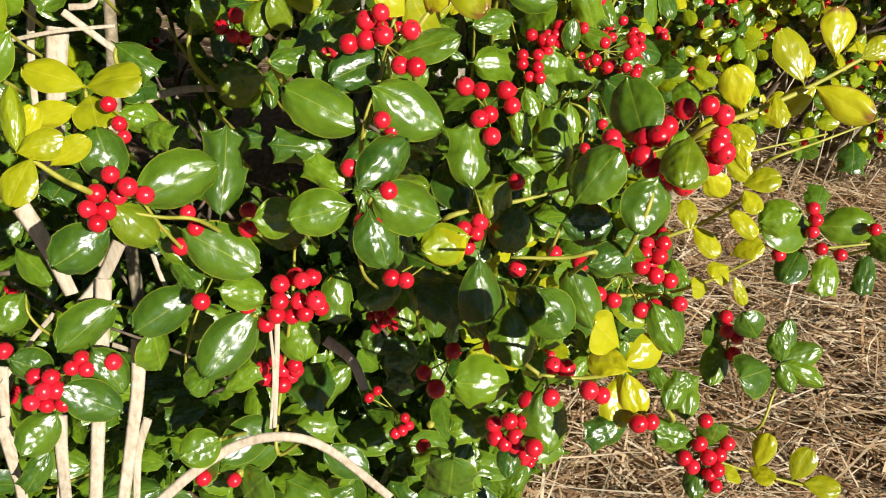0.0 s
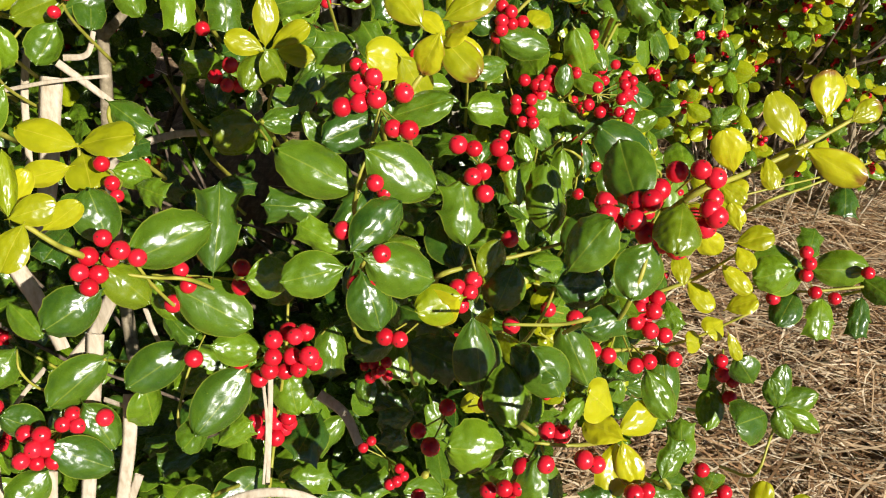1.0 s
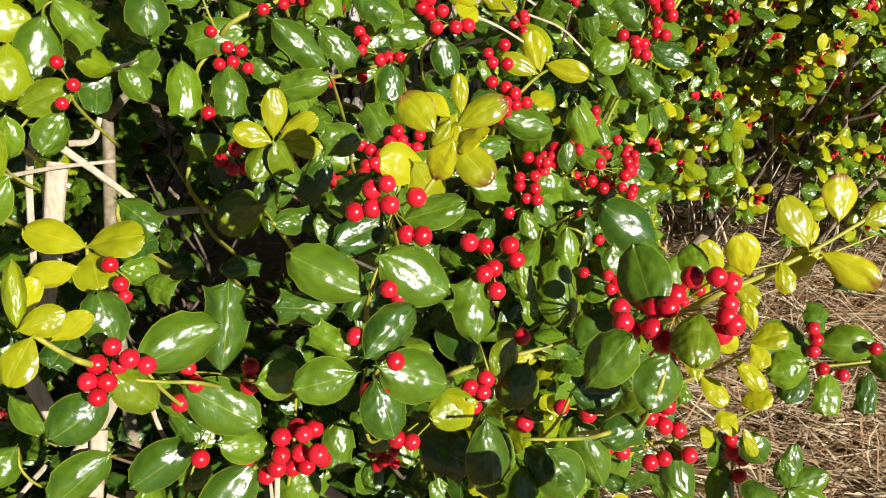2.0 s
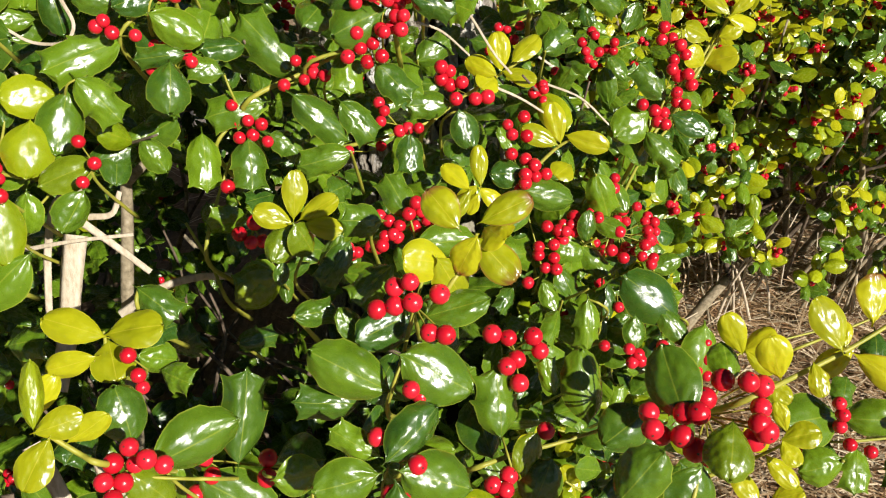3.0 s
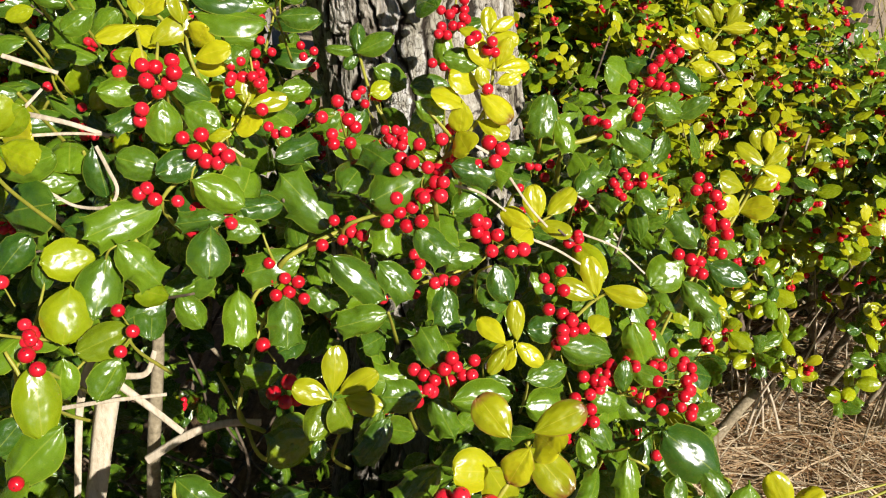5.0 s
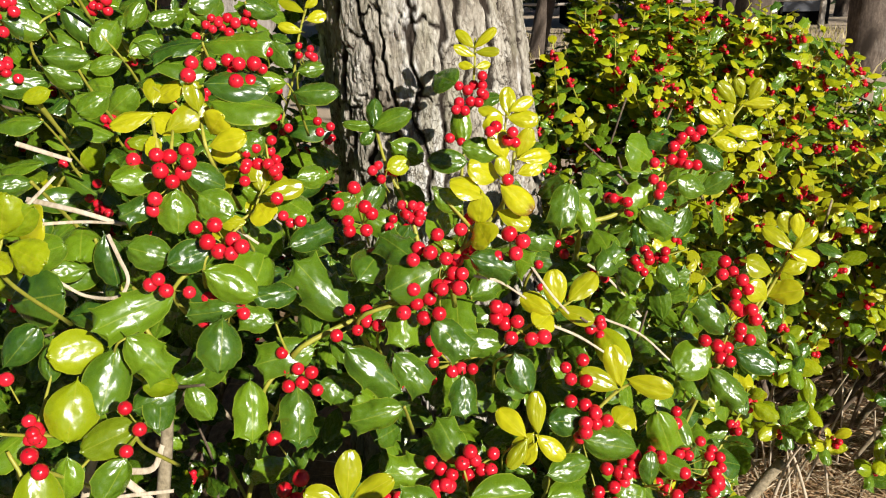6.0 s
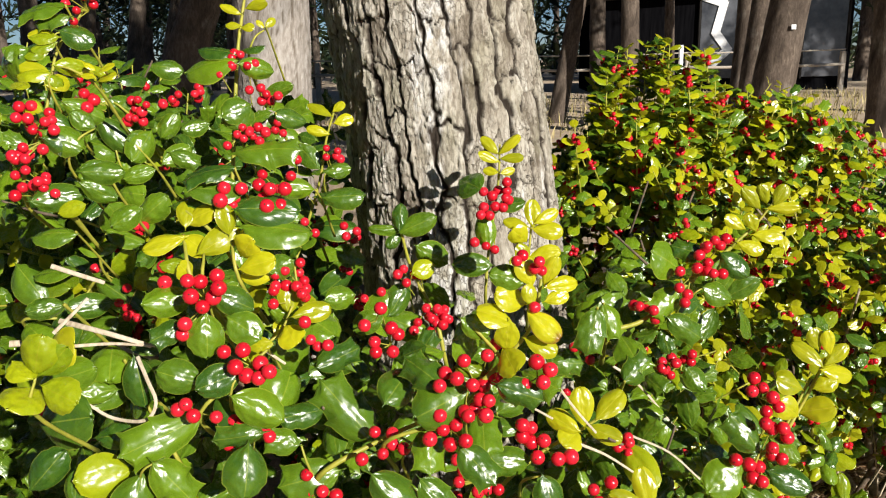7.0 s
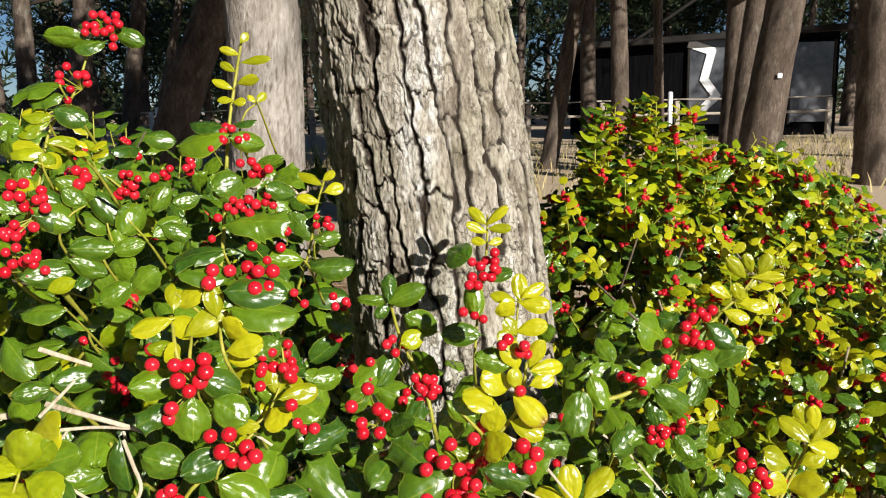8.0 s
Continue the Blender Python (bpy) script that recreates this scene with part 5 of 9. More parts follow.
leaf(b, OVAL, -0.029, 0.669, 0.591, -36, 19, -178, 0.026, 0.020)
leaf(b, OVAL, -0.095, 0.656, 0.555, -2, 59, -106, 0.032, 0.023)
leaf(b, SPINY, -0.103, 0.667, 0.623, -6, 64, -40, 0.030, 0.029)
berries(b, 0.0056, (-0.033, 0.661, 0.616), (-0.039, 0.659, 0.607), (-0.029, 0.663, 0.607), (-0.034, 0.663, 0.594), (-0.024, 0.661, 0.600), (-0.017, 0.658, 0.602), (-0.015, 0.671, 0.608), (-0.056, 0.665, 0.598), (-0.047, 0.660, 0.596), (-0.052, 0.654, 0.591), (-0.059, 0.655, 0.589), (-0.049, 0.661, 0.585), (-0.061, 0.650, 0.583), (-0.082, 0.654, 0.575), (-0.071, 0.657, 0.579), (-0.066, 0.653, 0.579), (-0.064, 0.669, 0.601))
b = branch(near_bush, (0.0009, (-0.006, 0.731, 0.554), (-0.006, 0.671, 0.609), (0.020, 0.674, 0.624)))
leaf(b, YOUNG, 0.009, 0.668, 0.626, 39, -29, 34, 0.029, 0.018)
leaf(b, YOUNG, 0.019, 0.668, 0.628, 72, -3, 2, 0.032, 0.015)
leaf(b, YOUNG, 0.015, 0.670, 0.626, -61, -29, 151, 0.024, 0.017)
leaf(b, YOUNG, 0.019, 0.670, 0.624, -50, 36, -134, 0.028, 0.016)
leaf(b, YOUNG, 0.010, 0.665, 0.623, -54, -26, 157, 0.025, 0.013)
leaf(b, YOUNG, 0.017, 0.663, 0.622, -71, -22, 151, 0.019, 0.012)
b = branch(near_bush, (0.0018, (0.046, 0.745, 0.548), (0.046, 0.685, 0.603), (0.060, 0.691, 0.626), (0.083, 0.698, 0.648), (0.101, 0.698, 0.658)))
leaf(b, YOUNG, 0.085, 0.693, 0.655, 75, -15, 0, 0.033, 0.018)
leaf(b, YOUNG, 0.082, 0.693, 0.653, 51, -56, 45, 0.032, 0.018)
leaf(b, YOUNG, 0.091, 0.696, 0.659, -46, 73, -151, 0.035, 0.019)
leaf(b, YOUNG, 0.095, 0.693, 0.635, -5, -32, 144, 0.022, 0.022)
berries(b, 0.0055, (0.044, 0.676, 0.651), (0.056, 0.683, 0.644), (0.063, 0.680, 0.641), (0.055, 0.669, 0.636), (0.064, 0.677, 0.631), (0.073, 0.680, 0.632), (0.055, 0.668, 0.629), (0.052, 0.674, 0.621), (0.063, 0.676, 0.641))
b = branch(near_bush, (0.0019, (-0.029, 0.788, 0.597), (-0.029, 0.728, 0.652), (0.005, 0.736, 0.680), (0.034, 0.739, 0.697), (0.068, 0.745, 0.719)))
leaf(b, YOUNG, 0.038, 0.733, 0.705, 80, -6, 3, 0.031, 0.020)
leaf(b, YOUNG, 0.047, 0.729, 0.713, 39, 27, -38, 0.032, 0.019)
leaf(b, YOUNG, 0.033, 0.728, 0.702, 51, -59, 23, 0.029, 0.018)
leaf(b, YOUNG, 0.034, 0.738, 0.698, -11, -38, 152, 0.022, 0.023)
leaf(b, YOUNG, 0.040, 0.732, 0.704, -18, 48, -122, 0.029, 0.016)
leaf(b, SPINY, -0.045, 0.750, 0.716, -33, -1, -174, 0.046, 0.040)
berries(b, 0.0062, (-0.000, 0.717, 0.685), (0.016, 0.713, 0.686), (-0.005, 0.723, 0.695), (-0.012, 0.723, 0.700), (0.005, 0.720, 0.698), (-0.012, 0.720, 0.711), (-0.005, 0.726, 0.706), (0.026, 0.715, 0.687))
berries(b, 0.0052, (-0.040, 0.705, 0.664), (-0.031, 0.702, 0.665), (-0.047, 0.704, 0.662), (-0.064, 0.715, 0.683), (-0.062, 0.702, 0.671), (-0.059, 0.705, 0.679))
b = branch(near_bush, (0.0016, (-0.112, 0.717, 0.672), (-0.112, 0.657, 0.727), (-0.069, 0.661, 0.743), (-0.043, 0.667, 0.767), (-0.031, 0.674, 0.791)))
leaf(b, SPINY, -0.067, 0.652, 0.771, 35, -37, 38, 0.039, 0.029)
leaf(b, OLIVE, -0.039, 0.663, 0.779, 32, -65, 66, 0.022, 0.013)
leaf(b, OVAL, -0.044, 0.699, 0.785, 86, -65, 62, 0.033, 0.034)
leaf(b, OVAL, -0.110, 0.658, 0.758, 32, 35, -9, 0.033, 0.028)
berries(b, 0.0053, (-0.054, 0.654, 0.791), (-0.038, 0.656, 0.794), (-0.068, 0.661, 0.779), (-0.059, 0.651, 0.779), (-0.048, 0.647, 0.776), (-0.041, 0.656, 0.772), (-0.037, 0.644, 0.766), (-0.028, 0.650, 0.781), (-0.043, 0.648, 0.765), (-0.047, 0.652, 0.756), (-0.039, 0.640, 0.757), (-0.035, 0.660, 0.776), (-0.051, 0.643, 0.755), (-0.071, 0.650, 0.774), (-0.032, 0.665, 0.799))
b = branch(near_bush, (0.0022, (-0.163, 0.723, 0.641), (-0.163, 0.663, 0.696), (-0.116, 0.682, 0.718), (-0.075, 0.677, 0.739)))
leaf(b, SPINY, -0.014, 0.688, 0.770, -10, 47, -138, 0.033, 0.030)
berries(b, 0.0048, (-0.121, 0.670, 0.729), (-0.108, 0.670, 0.728), (-0.108, 0.669, 0.720), (-0.114, 0.660, 0.717), (-0.129, 0.657, 0.714), (-0.099, 0.664, 0.719))
b = branch(near_bush, (0.0020, (-0.112, 0.812, 0.571), (-0.112, 0.752, 0.626), (-0.070, 0.747, 0.640), (-0.024, 0.749, 0.655)))
leaf(b, SPINY, -0.045, 0.738, 0.649, -76, -1, -153, 0.038, 0.029)
leaf(b, SPINY, -0.099, 0.746, 0.638, -21, -64, 127, 0.051, 0.032)
leaf(b, SPINY, -0.129, 0.728, 0.627, -76, 34, -134, 0.033, 0.026)
leaf(b, OVAL, 0.014, 0.764, 0.632, -10, -38, 152, 0.033, 0.032)
berries(b, 0.0055, (-0.094, 0.732, 0.635), (-0.066, 0.736, 0.638))
b = branch(near_bush, (0.0014, (-0.011, 0.484, 0.607), (-0.011, 0.424, 0.662), (0.004, 0.430, 0.685), (0.008, 0.431, 0.698)))
leaf(b, BLUSH, -0.002, 0.426, 0.704, 56, -35, 17, 0.024, 0.019)
leaf(b, BLUSH, 0.010, 0.426, 0.707, 41, 48, -52, 0.027, 0.016)
leaf(b, BLUSH, 0.007, 0.421, 0.700, -81, -24, 159, 0.022, 0.017)
leaf(b, BLUSH, 0.008, 0.425, 0.698, -44, 33, -153, 0.028, 0.019)
leaf(b, YOUNG, -0.006, 0.427, 0.683, 47, -60, 76, 0.027, 0.022)
leaf(b, YOUNG, 0.012, 0.435, 0.700, 8, 29, -153, 0.020, 0.020)
b = branch(near_bush, (0.0021, (0.137, 0.802, 0.421), (0.137, 0.742, 0.476), (0.142, 0.760, 0.527), (0.171, 0.776, 0.603), (0.197, 0.786, 0.633)))
leaf(b, OVAL, 0.137, 0.763, 0.592, -52, 33, -163, 0.036, 0.025)
leaf(b, SPINY, 0.178, 0.758, 0.528, -23, -45, 122, 0.045, 0.034)
leaf(b, OVAL, 0.182, 0.741, 0.496, -35, 30, -139, 0.037, 0.022)
leaf(b, OVAL, 0.128, 0.726, 0.487, -56, 13, 155, 0.056, 0.029)
leaf(b, OVAL, 0.215, 0.779, 0.529, 33, -40, 93, 0.028, 0.029)
berries(b, 0.0052, (0.154, 0.757, 0.625), (0.176, 0.763, 0.631), (0.146, 0.755, 0.598), (0.144, 0.745, 0.592), (0.095, 0.718, 0.569), (0.103, 0.722, 0.575), (0.089, 0.710, 0.567), (0.106, 0.718, 0.563), (0.168, 0.751, 0.571), (0.181, 0.758, 0.558), (0.178, 0.753, 0.555), (0.160, 0.755, 0.554), (0.156, 0.754, 0.566), (0.143, 0.744, 0.540), (0.156, 0.749, 0.524), (0.161, 0.749, 0.530), (0.182, 0.753, 0.540), (0.187, 0.747, 0.547), (0.182, 0.752, 0.532), (0.134, 0.727, 0.504), (0.134, 0.719, 0.494), (0.153, 0.720, 0.481), (0.174, 0.738, 0.497), (0.182, 0.737, 0.495), (0.092, 0.711, 0.563), (0.185, 0.745, 0.536), (0.151, 0.754, 0.556), (0.186, 0.751, 0.555), (0.170, 0.754, 0.523), (0.186, 0.747, 0.524), (0.187, 0.749, 0.533))
b = branch(near_bush, (0.0014, (0.202, 0.683, 0.418), (0.202, 0.623, 0.473), (0.253, 0.642, 0.486), (0.340, 0.663, 0.497)))
leaf(b, OVAL, 0.169, 0.643, 0.526, -47, 25, -148, 0.038, 0.022)
leaf(b, SPINY, 0.169, 0.632, 0.506, -53, -22, 172, 0.030, 0.023)
leaf(b, OVAL, 0.125, 0.649, 0.463, -3, -49, 141, 0.037, 0.036)
berries(b, 0.0055, (0.139, 0.614, 0.505), (0.147, 0.615, 0.499), (0.142, 0.612, 0.493), (0.150, 0.616, 0.492), (0.168, 0.621, 0.503), (0.175, 0.619, 0.499), (0.173, 0.616, 0.490), (0.181, 0.620, 0.486), (0.119, 0.616, 0.507))
leaf(b, YOUNG, 0.239, 0.632, 0.488, 82, -27, -9, 0.038, 0.023)
leaf(b, YOUNG, 0.242, 0.635, 0.489, 40, 16, -68, 0.030, 0.020)
leaf(b, YOUNG, 0.222, 0.614, 0.478, 26, -27, -8, 0.025, 0.019)
leaf(b, YOUNG, 0.244, 0.635, 0.488, -51, 51, -166, 0.029, 0.017)
b = branch(near_bush, (0.0020, (0.163, 0.810, 0.565), (0.163, 0.750, 0.620), (0.198, 0.766, 0.668), (0.231, 0.784, 0.725)))
leaf(b, OVAL, 0.195, 0.763, 0.680, -43, 43, -153, 0.027, 0.018)
leaf(b, OVAL, 0.171, 0.768, 0.634, -26, -33, 166, 0.033, 0.033)
berries(b, 0.0059, (0.186, 0.752, 0.699), (0.194, 0.760, 0.691), (0.207, 0.760, 0.683), (0.191, 0.747, 0.680), (0.201, 0.751, 0.668), (0.195, 0.756, 0.669), (0.162, 0.745, 0.670), (0.175, 0.752, 0.662), (0.183, 0.752, 0.660), (0.176, 0.743, 0.655), (0.182, 0.739, 0.654), (0.201, 0.754, 0.694))
b = branch(near_bush, (0.0016, (-0.466, 0.896, 0.825), (-0.466, 0.836, 0.880), (-0.436, 0.842, 0.958), (-0.431, 0.863, 1.008), (-0.417, 0.885, 1.039), (-0.409, 0.903, 1.076), (-0.403, 0.907, 1.097)))
leaf(b, OVAL, -0.405, 0.895, 1.089, 160, -70, -59, 0.038, 0.021)
leaf(b, OVAL, -0.390, 0.901, 1.089, -19, -49, 127, 0.029, 0.021)
leaf(b, OVAL, -0.384, 0.912, 1.100, -66, 61, -145, 0.029, 0.018)
leaf(b, OVAL, -0.388, 0.900, 1.104, -8, -81, 97, 0.027, 0.012)
leaf(b, YOUNG, -0.423, 0.850, 1.021, 10, -80, 94, 0.024, 0.012)
leaf(b, YOUNG, -0.422, 0.841, 0.996, -37, 72, -108, 0.028, 0.017)
leaf(b, YOUNG, -0.425, 0.832, 0.991, 33, -73, 66, 0.028, 0.014)
leaf(b, YOUNG, -0.424, 0.826, 0.979, 16, 64, -23, 0.021, 0.017)
leaf(b, YOUNG, -0.427, 0.818, 0.957, 33, -59, 57, 0.018, 0.014)
leaf(b, OVAL, -0.446, 0.823, 1.004, -58, -72, 116, 0.033, 0.034)
berries(b, 0.0042, (-0.395, 0.894, 1.112), (-0.391, 0.904, 1.113), (-0.383, 0.897, 1.107), (-0.382, 0.913, 1.113), (-0.376, 0.905, 1.104), (-0.382, 0.898, 1.099), (-0.394, 0.894, 1.096), (-0.386, 0.894, 1.096), (-0.380, 0.900, 1.091), (-0.382, 0.901, 1.083), (-0.403, 0.891, 1.096), (-0.395, 0.895, 1.102), (-0.401, 0.891, 1.102), (-0.379, 0.906, 1.106))
berries(b, 0.0042, (-0.412, 0.868, 1.064), (-0.417, 0.863, 1.056), (-0.404, 0.884, 1.057), (-0.418, 0.864, 1.049), (-0.409, 0.865, 1.043), (-0.410, 0.860, 1.033), (-0.401, 0.882, 1.049), (-0.399, 0.877, 1.055), (-0.405, 0.873, 1.056))
b = branch(near_bush, (0.0025, (-0.408, 0.805, 0.872), (-0.408, 0.855, 0.822)))
berries(b, 0.0050, (-0.442, 0.810, 0.961), (-0.435, 0.809, 0.951), (-0.433, 0.811, 0.941), (-0.418, 0.806, 0.948), (-0.420, 0.818, 0.955), (-0.410, 0.804, 0.941), (-0.424, 0.813, 0.938), (-0.443, 0.805, 0.952), (-0.443, 0.809, 0.926), (-0.437, 0.800, 0.917), (-0.420, 0.800, 0.925), (-0.415, 0.811, 0.949), (-0.448, 0.808, 0.919), (-0.450, 0.807, 0.916))
berries(b, 0.0045, (-0.426, 0.796, 0.898), (-0.423, 0.804, 0.901), (-0.424, 0.800, 0.892), (-0.413, 0.798, 0.887), (-0.429, 0.798, 0.882), (-0.435, 0.795, 0.908), (-0.448, 0.800, 0.903), (-0.421, 0.800, 0.898), (-0.423, 0.803, 0.897))
leaf(b, LIME, -0.391, 0.803, 0.876, -61, -71, 161, 0.024, 0.015)
b = branch(near_bush, (0.0011, (-0.407, 0.972, 0.837), (-0.407, 0.912, 0.892), (-0.420, 0.925, 0.949), (-0.433, 0.935, 0.983)))
leaf(b, OVAL, -0.407, 0.921, 0.907, 41, -42, 91, 0.034, 0.029)
leaf(b, OVAL, -0.347, 0.920, 0.948, -86, -74, 174, 0.027, 0.019)
leaf(b, LIME, -0.414, 0.923, 0.983, 52, -39, 59, 0.021, 0.011)
leaf(b, LIME, -0.425, 0.925, 0.978, 118, 52, 37, 0.018, 0.010)
berries(b, 0.0042, (-0.438, 0.913, 0.965), (-0.441, 0.907, 0.960), (-0.433, 0.907, 0.958), (-0.430, 0.915, 0.964), (-0.388, 0.916, 0.952), (-0.391, 0.907, 0.944), (-0.381, 0.908, 0.961), (-0.381, 0.918, 0.949), (-0.394, 0.912, 0.938), (-0.350, 0.917, 0.960), (-0.343, 0.916, 0.965), (-0.324, 0.925, 0.967), (-0.327, 0.917, 0.965), (-0.385, 0.906, 0.943), (-0.373, 0.908, 0.956), (-0.434, 0.909, 0.966))
b = branch(near_bush, (0.0024, (-0.317, 1.004, 0.751), (-0.317, 0.944, 0.806), (-0.308, 0.952, 0.878), (-0.301, 0.957, 0.949), (-0.297, 0.969, 1.007), (-0.294, 0.987, 1.048), (-0.284, 0.989, 1.094)))
leaf(b, YOUNG, -0.283, 0.982, 1.090, 88, 39, 26, 0.013, 0.009)
leaf(b, YOUNG, -0.287, 0.984, 1.078, 94, -70, 6, 0.020, 0.009)
leaf(b, YOUNG, -0.284, 0.982, 1.070, 21, 70, -75, 0.032, 0.010)
leaf(b, YOUNG, -0.291, 0.980, 1.061, 62, -55, 24, 0.019, 0.009)
leaf(b, YOUNG, -0.287, 0.975, 1.048, 143, 69, 52, 0.023, 0.012)
leaf(b, YOUNG, -0.294, 0.979, 1.043, 47, -51, 56, 0.023, 0.010)
leaf(b, YOUNG, -0.293, 0.973, 1.031, 13, -63, 85, 0.016, 0.009)
leaf(b, YOUNG, -0.292, 0.971, 1.029, 7, 67, -93, 0.014, 0.010)
leaf(b, OVAL, -0.299, 0.930, 0.844, -18, 69, -113, 0.068, 0.032)
leaf(b, OVAL, -0.300, 0.933, 0.875, -17, -67, 125, 0.053, 0.028)
leaf(b, OVAL, -0.266, 0.947, 0.961, 121, 69, 27, 0.032, 0.016)
leaf(b, OVAL, -0.264, 0.944, 0.938, -21, 74, -122, 0.027, 0.018)
berries(b, 0.0046, (-0.309, 0.948, 0.999), (-0.297, 0.947, 0.999), (-0.289, 0.951, 1.002), (-0.307, 0.939, 0.983), (-0.273, 0.946, 0.993), (-0.280, 0.943, 0.967), (-0.266, 0.936, 0.969), (-0.261, 0.936, 0.963), (-0.249, 0.936, 0.961), (-0.278, 0.928, 0.928), (-0.278, 0.936, 0.921), (-0.284, 0.925, 0.920), (-0.255, 0.938, 0.927), (-0.302, 0.927, 0.913), (-0.311, 0.930, 0.891), (-0.297, 0.925, 0.859), (-0.300, 0.923, 0.853), (-0.288, 0.936, 0.930), (-0.278, 0.925, 0.926), (-0.291, 0.927, 0.924), (-0.279, 0.939, 0.991), (-0.246, 0.934, 0.924))
b = branch(near_bush, (0.0020, (-0.281, 1.117, 0.684), (-0.281, 1.057, 0.739), (-0.265, 1.063, 0.787), (-0.242, 1.068, 0.856), (-0.232, 1.069, 0.903), (-0.219, 1.072, 0.943)))
leaf(b, YOUNG, -0.223, 1.061, 0.933, 33, -34, 52, 0.033, 0.015)
leaf(b, YOUNG, -0.219, 1.060, 0.924, 31, 60, -46, 0.023, 0.016)
leaf(b, YOUNG, -0.227, 1.064, 0.911, 55, -69, 47, 0.027, 0.013)
leaf(b, YOUNG, -0.222, 1.068, 0.937, 70, 53, -19, 0.017, 0.011)
leaf(b, OVAL, -0.207, 1.047, 0.749, -103, -53, -141, 0.044, 0.031)
leaf(b, OVAL, -0.220, 1.041, 0.779, -38, 41, -96, 0.039, 0.033)
berries(b, 0.0047, (-0.228, 1.049, 0.896), (-0.216, 1.054, 0.892), (-0.230, 1.055, 0.885), (-0.255, 1.049, 0.846), (-0.261, 1.037, 0.807), (-0.253, 1.044, 0.799), (-0.202, 1.044, 0.798), (-0.210, 1.048, 0.790), (-0.196, 1.047, 0.791), (-0.212, 1.041, 0.799), (-0.199, 1.040, 0.789), (-0.198, 1.036, 0.717), (-0.186, 1.027, 0.716), (-0.193, 1.026, 0.710), (-0.181, 1.035, 0.707), (-0.205, 1.031, 0.753), (-0.214, 1.040, 0.754), (-0.198, 1.029, 0.711), (-0.193, 1.038, 0.720), (-0.188, 1.022, 0.705), (-0.206, 1.035, 0.718), (-0.204, 1.044, 0.799))
b = branch(near_bush, (0.0020, (-0.250, 0.740, 0.786), (-0.250, 0.680, 0.841), (-0.264, 0.705, 0.870)), (0.0016, (-0.218, 0.746, 0.786), (-0.218, 0.686, 0.841), (-0.228, 0.705, 0.870)))
leaf(b, YOUNG, -0.258, 0.696, 0.878, 57, 7, 11, 0.022, 0.017)
leaf(b, YOUNG, -0.260, 0.701, 0.880, 47, 56, -55, 0.025, 0.016)
leaf(b, YOUNG, -0.259, 0.693, 0.871, -20, -49, 128, 0.030, 0.016)
leaf(b, YOUNG, -0.263, 0.702, 0.870, -35, 37, -134, 0.023, 0.018)
leaf(b, YOUNG, -0.248, 0.690, 0.859, 69, 60, -2, 0.034, 0.020)
leaf(b, YOUNG, -0.226, 0.697, 0.872, 82, -3, 45, 0.022, 0.017)
leaf(b, YOUNG, -0.221, 0.698, 0.869, 45, 64, -51, 0.024, 0.017)
leaf(b, YOUNG, -0.216, 0.684, 0.849, 33, 59, -63, 0.027, 0.018)
leaf(b, YOUNG, -0.252, 0.684, 0.841, 91, -34, 64, 0.017, 0.016)
leaf(b, YOUNG, -0.218, 0.693, 0.856, 117, 41, -2, 0.021, 0.022)
b = branch(near_bush, (0.0017, (-0.216, 0.764, 0.712), (-0.216, 0.704, 0.767), (-0.202, 0.705, 0.789), (-0.183, 0.707, 0.817)))
leaf(b, YOUNG, -0.185, 0.698, 0.814, 83, -16, 17, 0.018, 0.013)
leaf(b, YOUNG, -0.186, 0.702, 0.813, 26, 51, -82, 0.021, 0.018)
leaf(b, YOUNG, -0.189, 0.710, 0.807, -50, -34, -149, 0.024, 0.021)
leaf(b, YOUNG, -0.210, 0.704, 0.781, -7, -48, 168, 0.022, 0.021)
leaf(b, OVAL, -0.209, 0.729, 0.854, -50, 14, -147, 0.031, 0.024)
leaf(b, YOUNG, -0.232, 0.725, 0.818, -7, 49, -134, 0.028, 0.029)
berries(b, 0.0042, (-0.193, 0.693, 0.842), (-0.186, 0.694, 0.845), (-0.193, 0.691, 0.834), (-0.178, 0.703, 0.841), (-0.174, 0.701, 0.835), (-0.177, 0.702, 0.828), (-0.172, 0.693, 0.825), (-0.175, 0.697, 0.850), (-0.173, 0.701, 0.829))
b = branch(near_bush, (0.0017, (-0.451, 0.961, 0.716), (-0.451, 0.901, 0.771), (-0.400, 0.903, 0.806), (-0.429, 0.897, 0.836), (-0.461, 0.884, 0.852)), (0.0017, (-0.504, 0.924, 0.693), (-0.504, 0.864, 0.748), (-0.464, 0.877, 0.749), (-0.444, 0.890, 0.774)))
leaf(b, OVAL, -0.496, 0.856, 0.808, -50, 27, -141, 0.048, 0.037)
leaf(b, OLIVE, -0.475, 0.868, 0.798, -20, 23, -120, 0.036, 0.035)
leaf(b, OVAL, -0.438, 0.893, 0.785, -49, 45, -140, 0.062, 0.033)
leaf(b, OVAL, -0.457, 0.874, 0.758, -68, -19, -170, 0.046, 0.030)
leaf(b, OVAL, -0.416, 0.880, 0.746, -48, -42, 153, 0.044, 0.029)
leaf(b, OVAL, -0.412, 0.863, 0.707, -38, -50, 135, 0.040, 0.028)
leaf(b, OVAL, -0.406, 0.877, 0.861, -106, 29, -136, 0.042, 0.036)
leaf(b, OVAL, -0.385, 0.892, 0.843, 89, 50, 0, 0.037, 0.027)
leaf(b, OVAL, -0.408, 0.902, 0.871, -5, 72, -115, 0.029, 0.028)
leaf(b, OVAL, -0.470, 0.843, 0.734, 30, -31, 45, 0.036, 0.031)
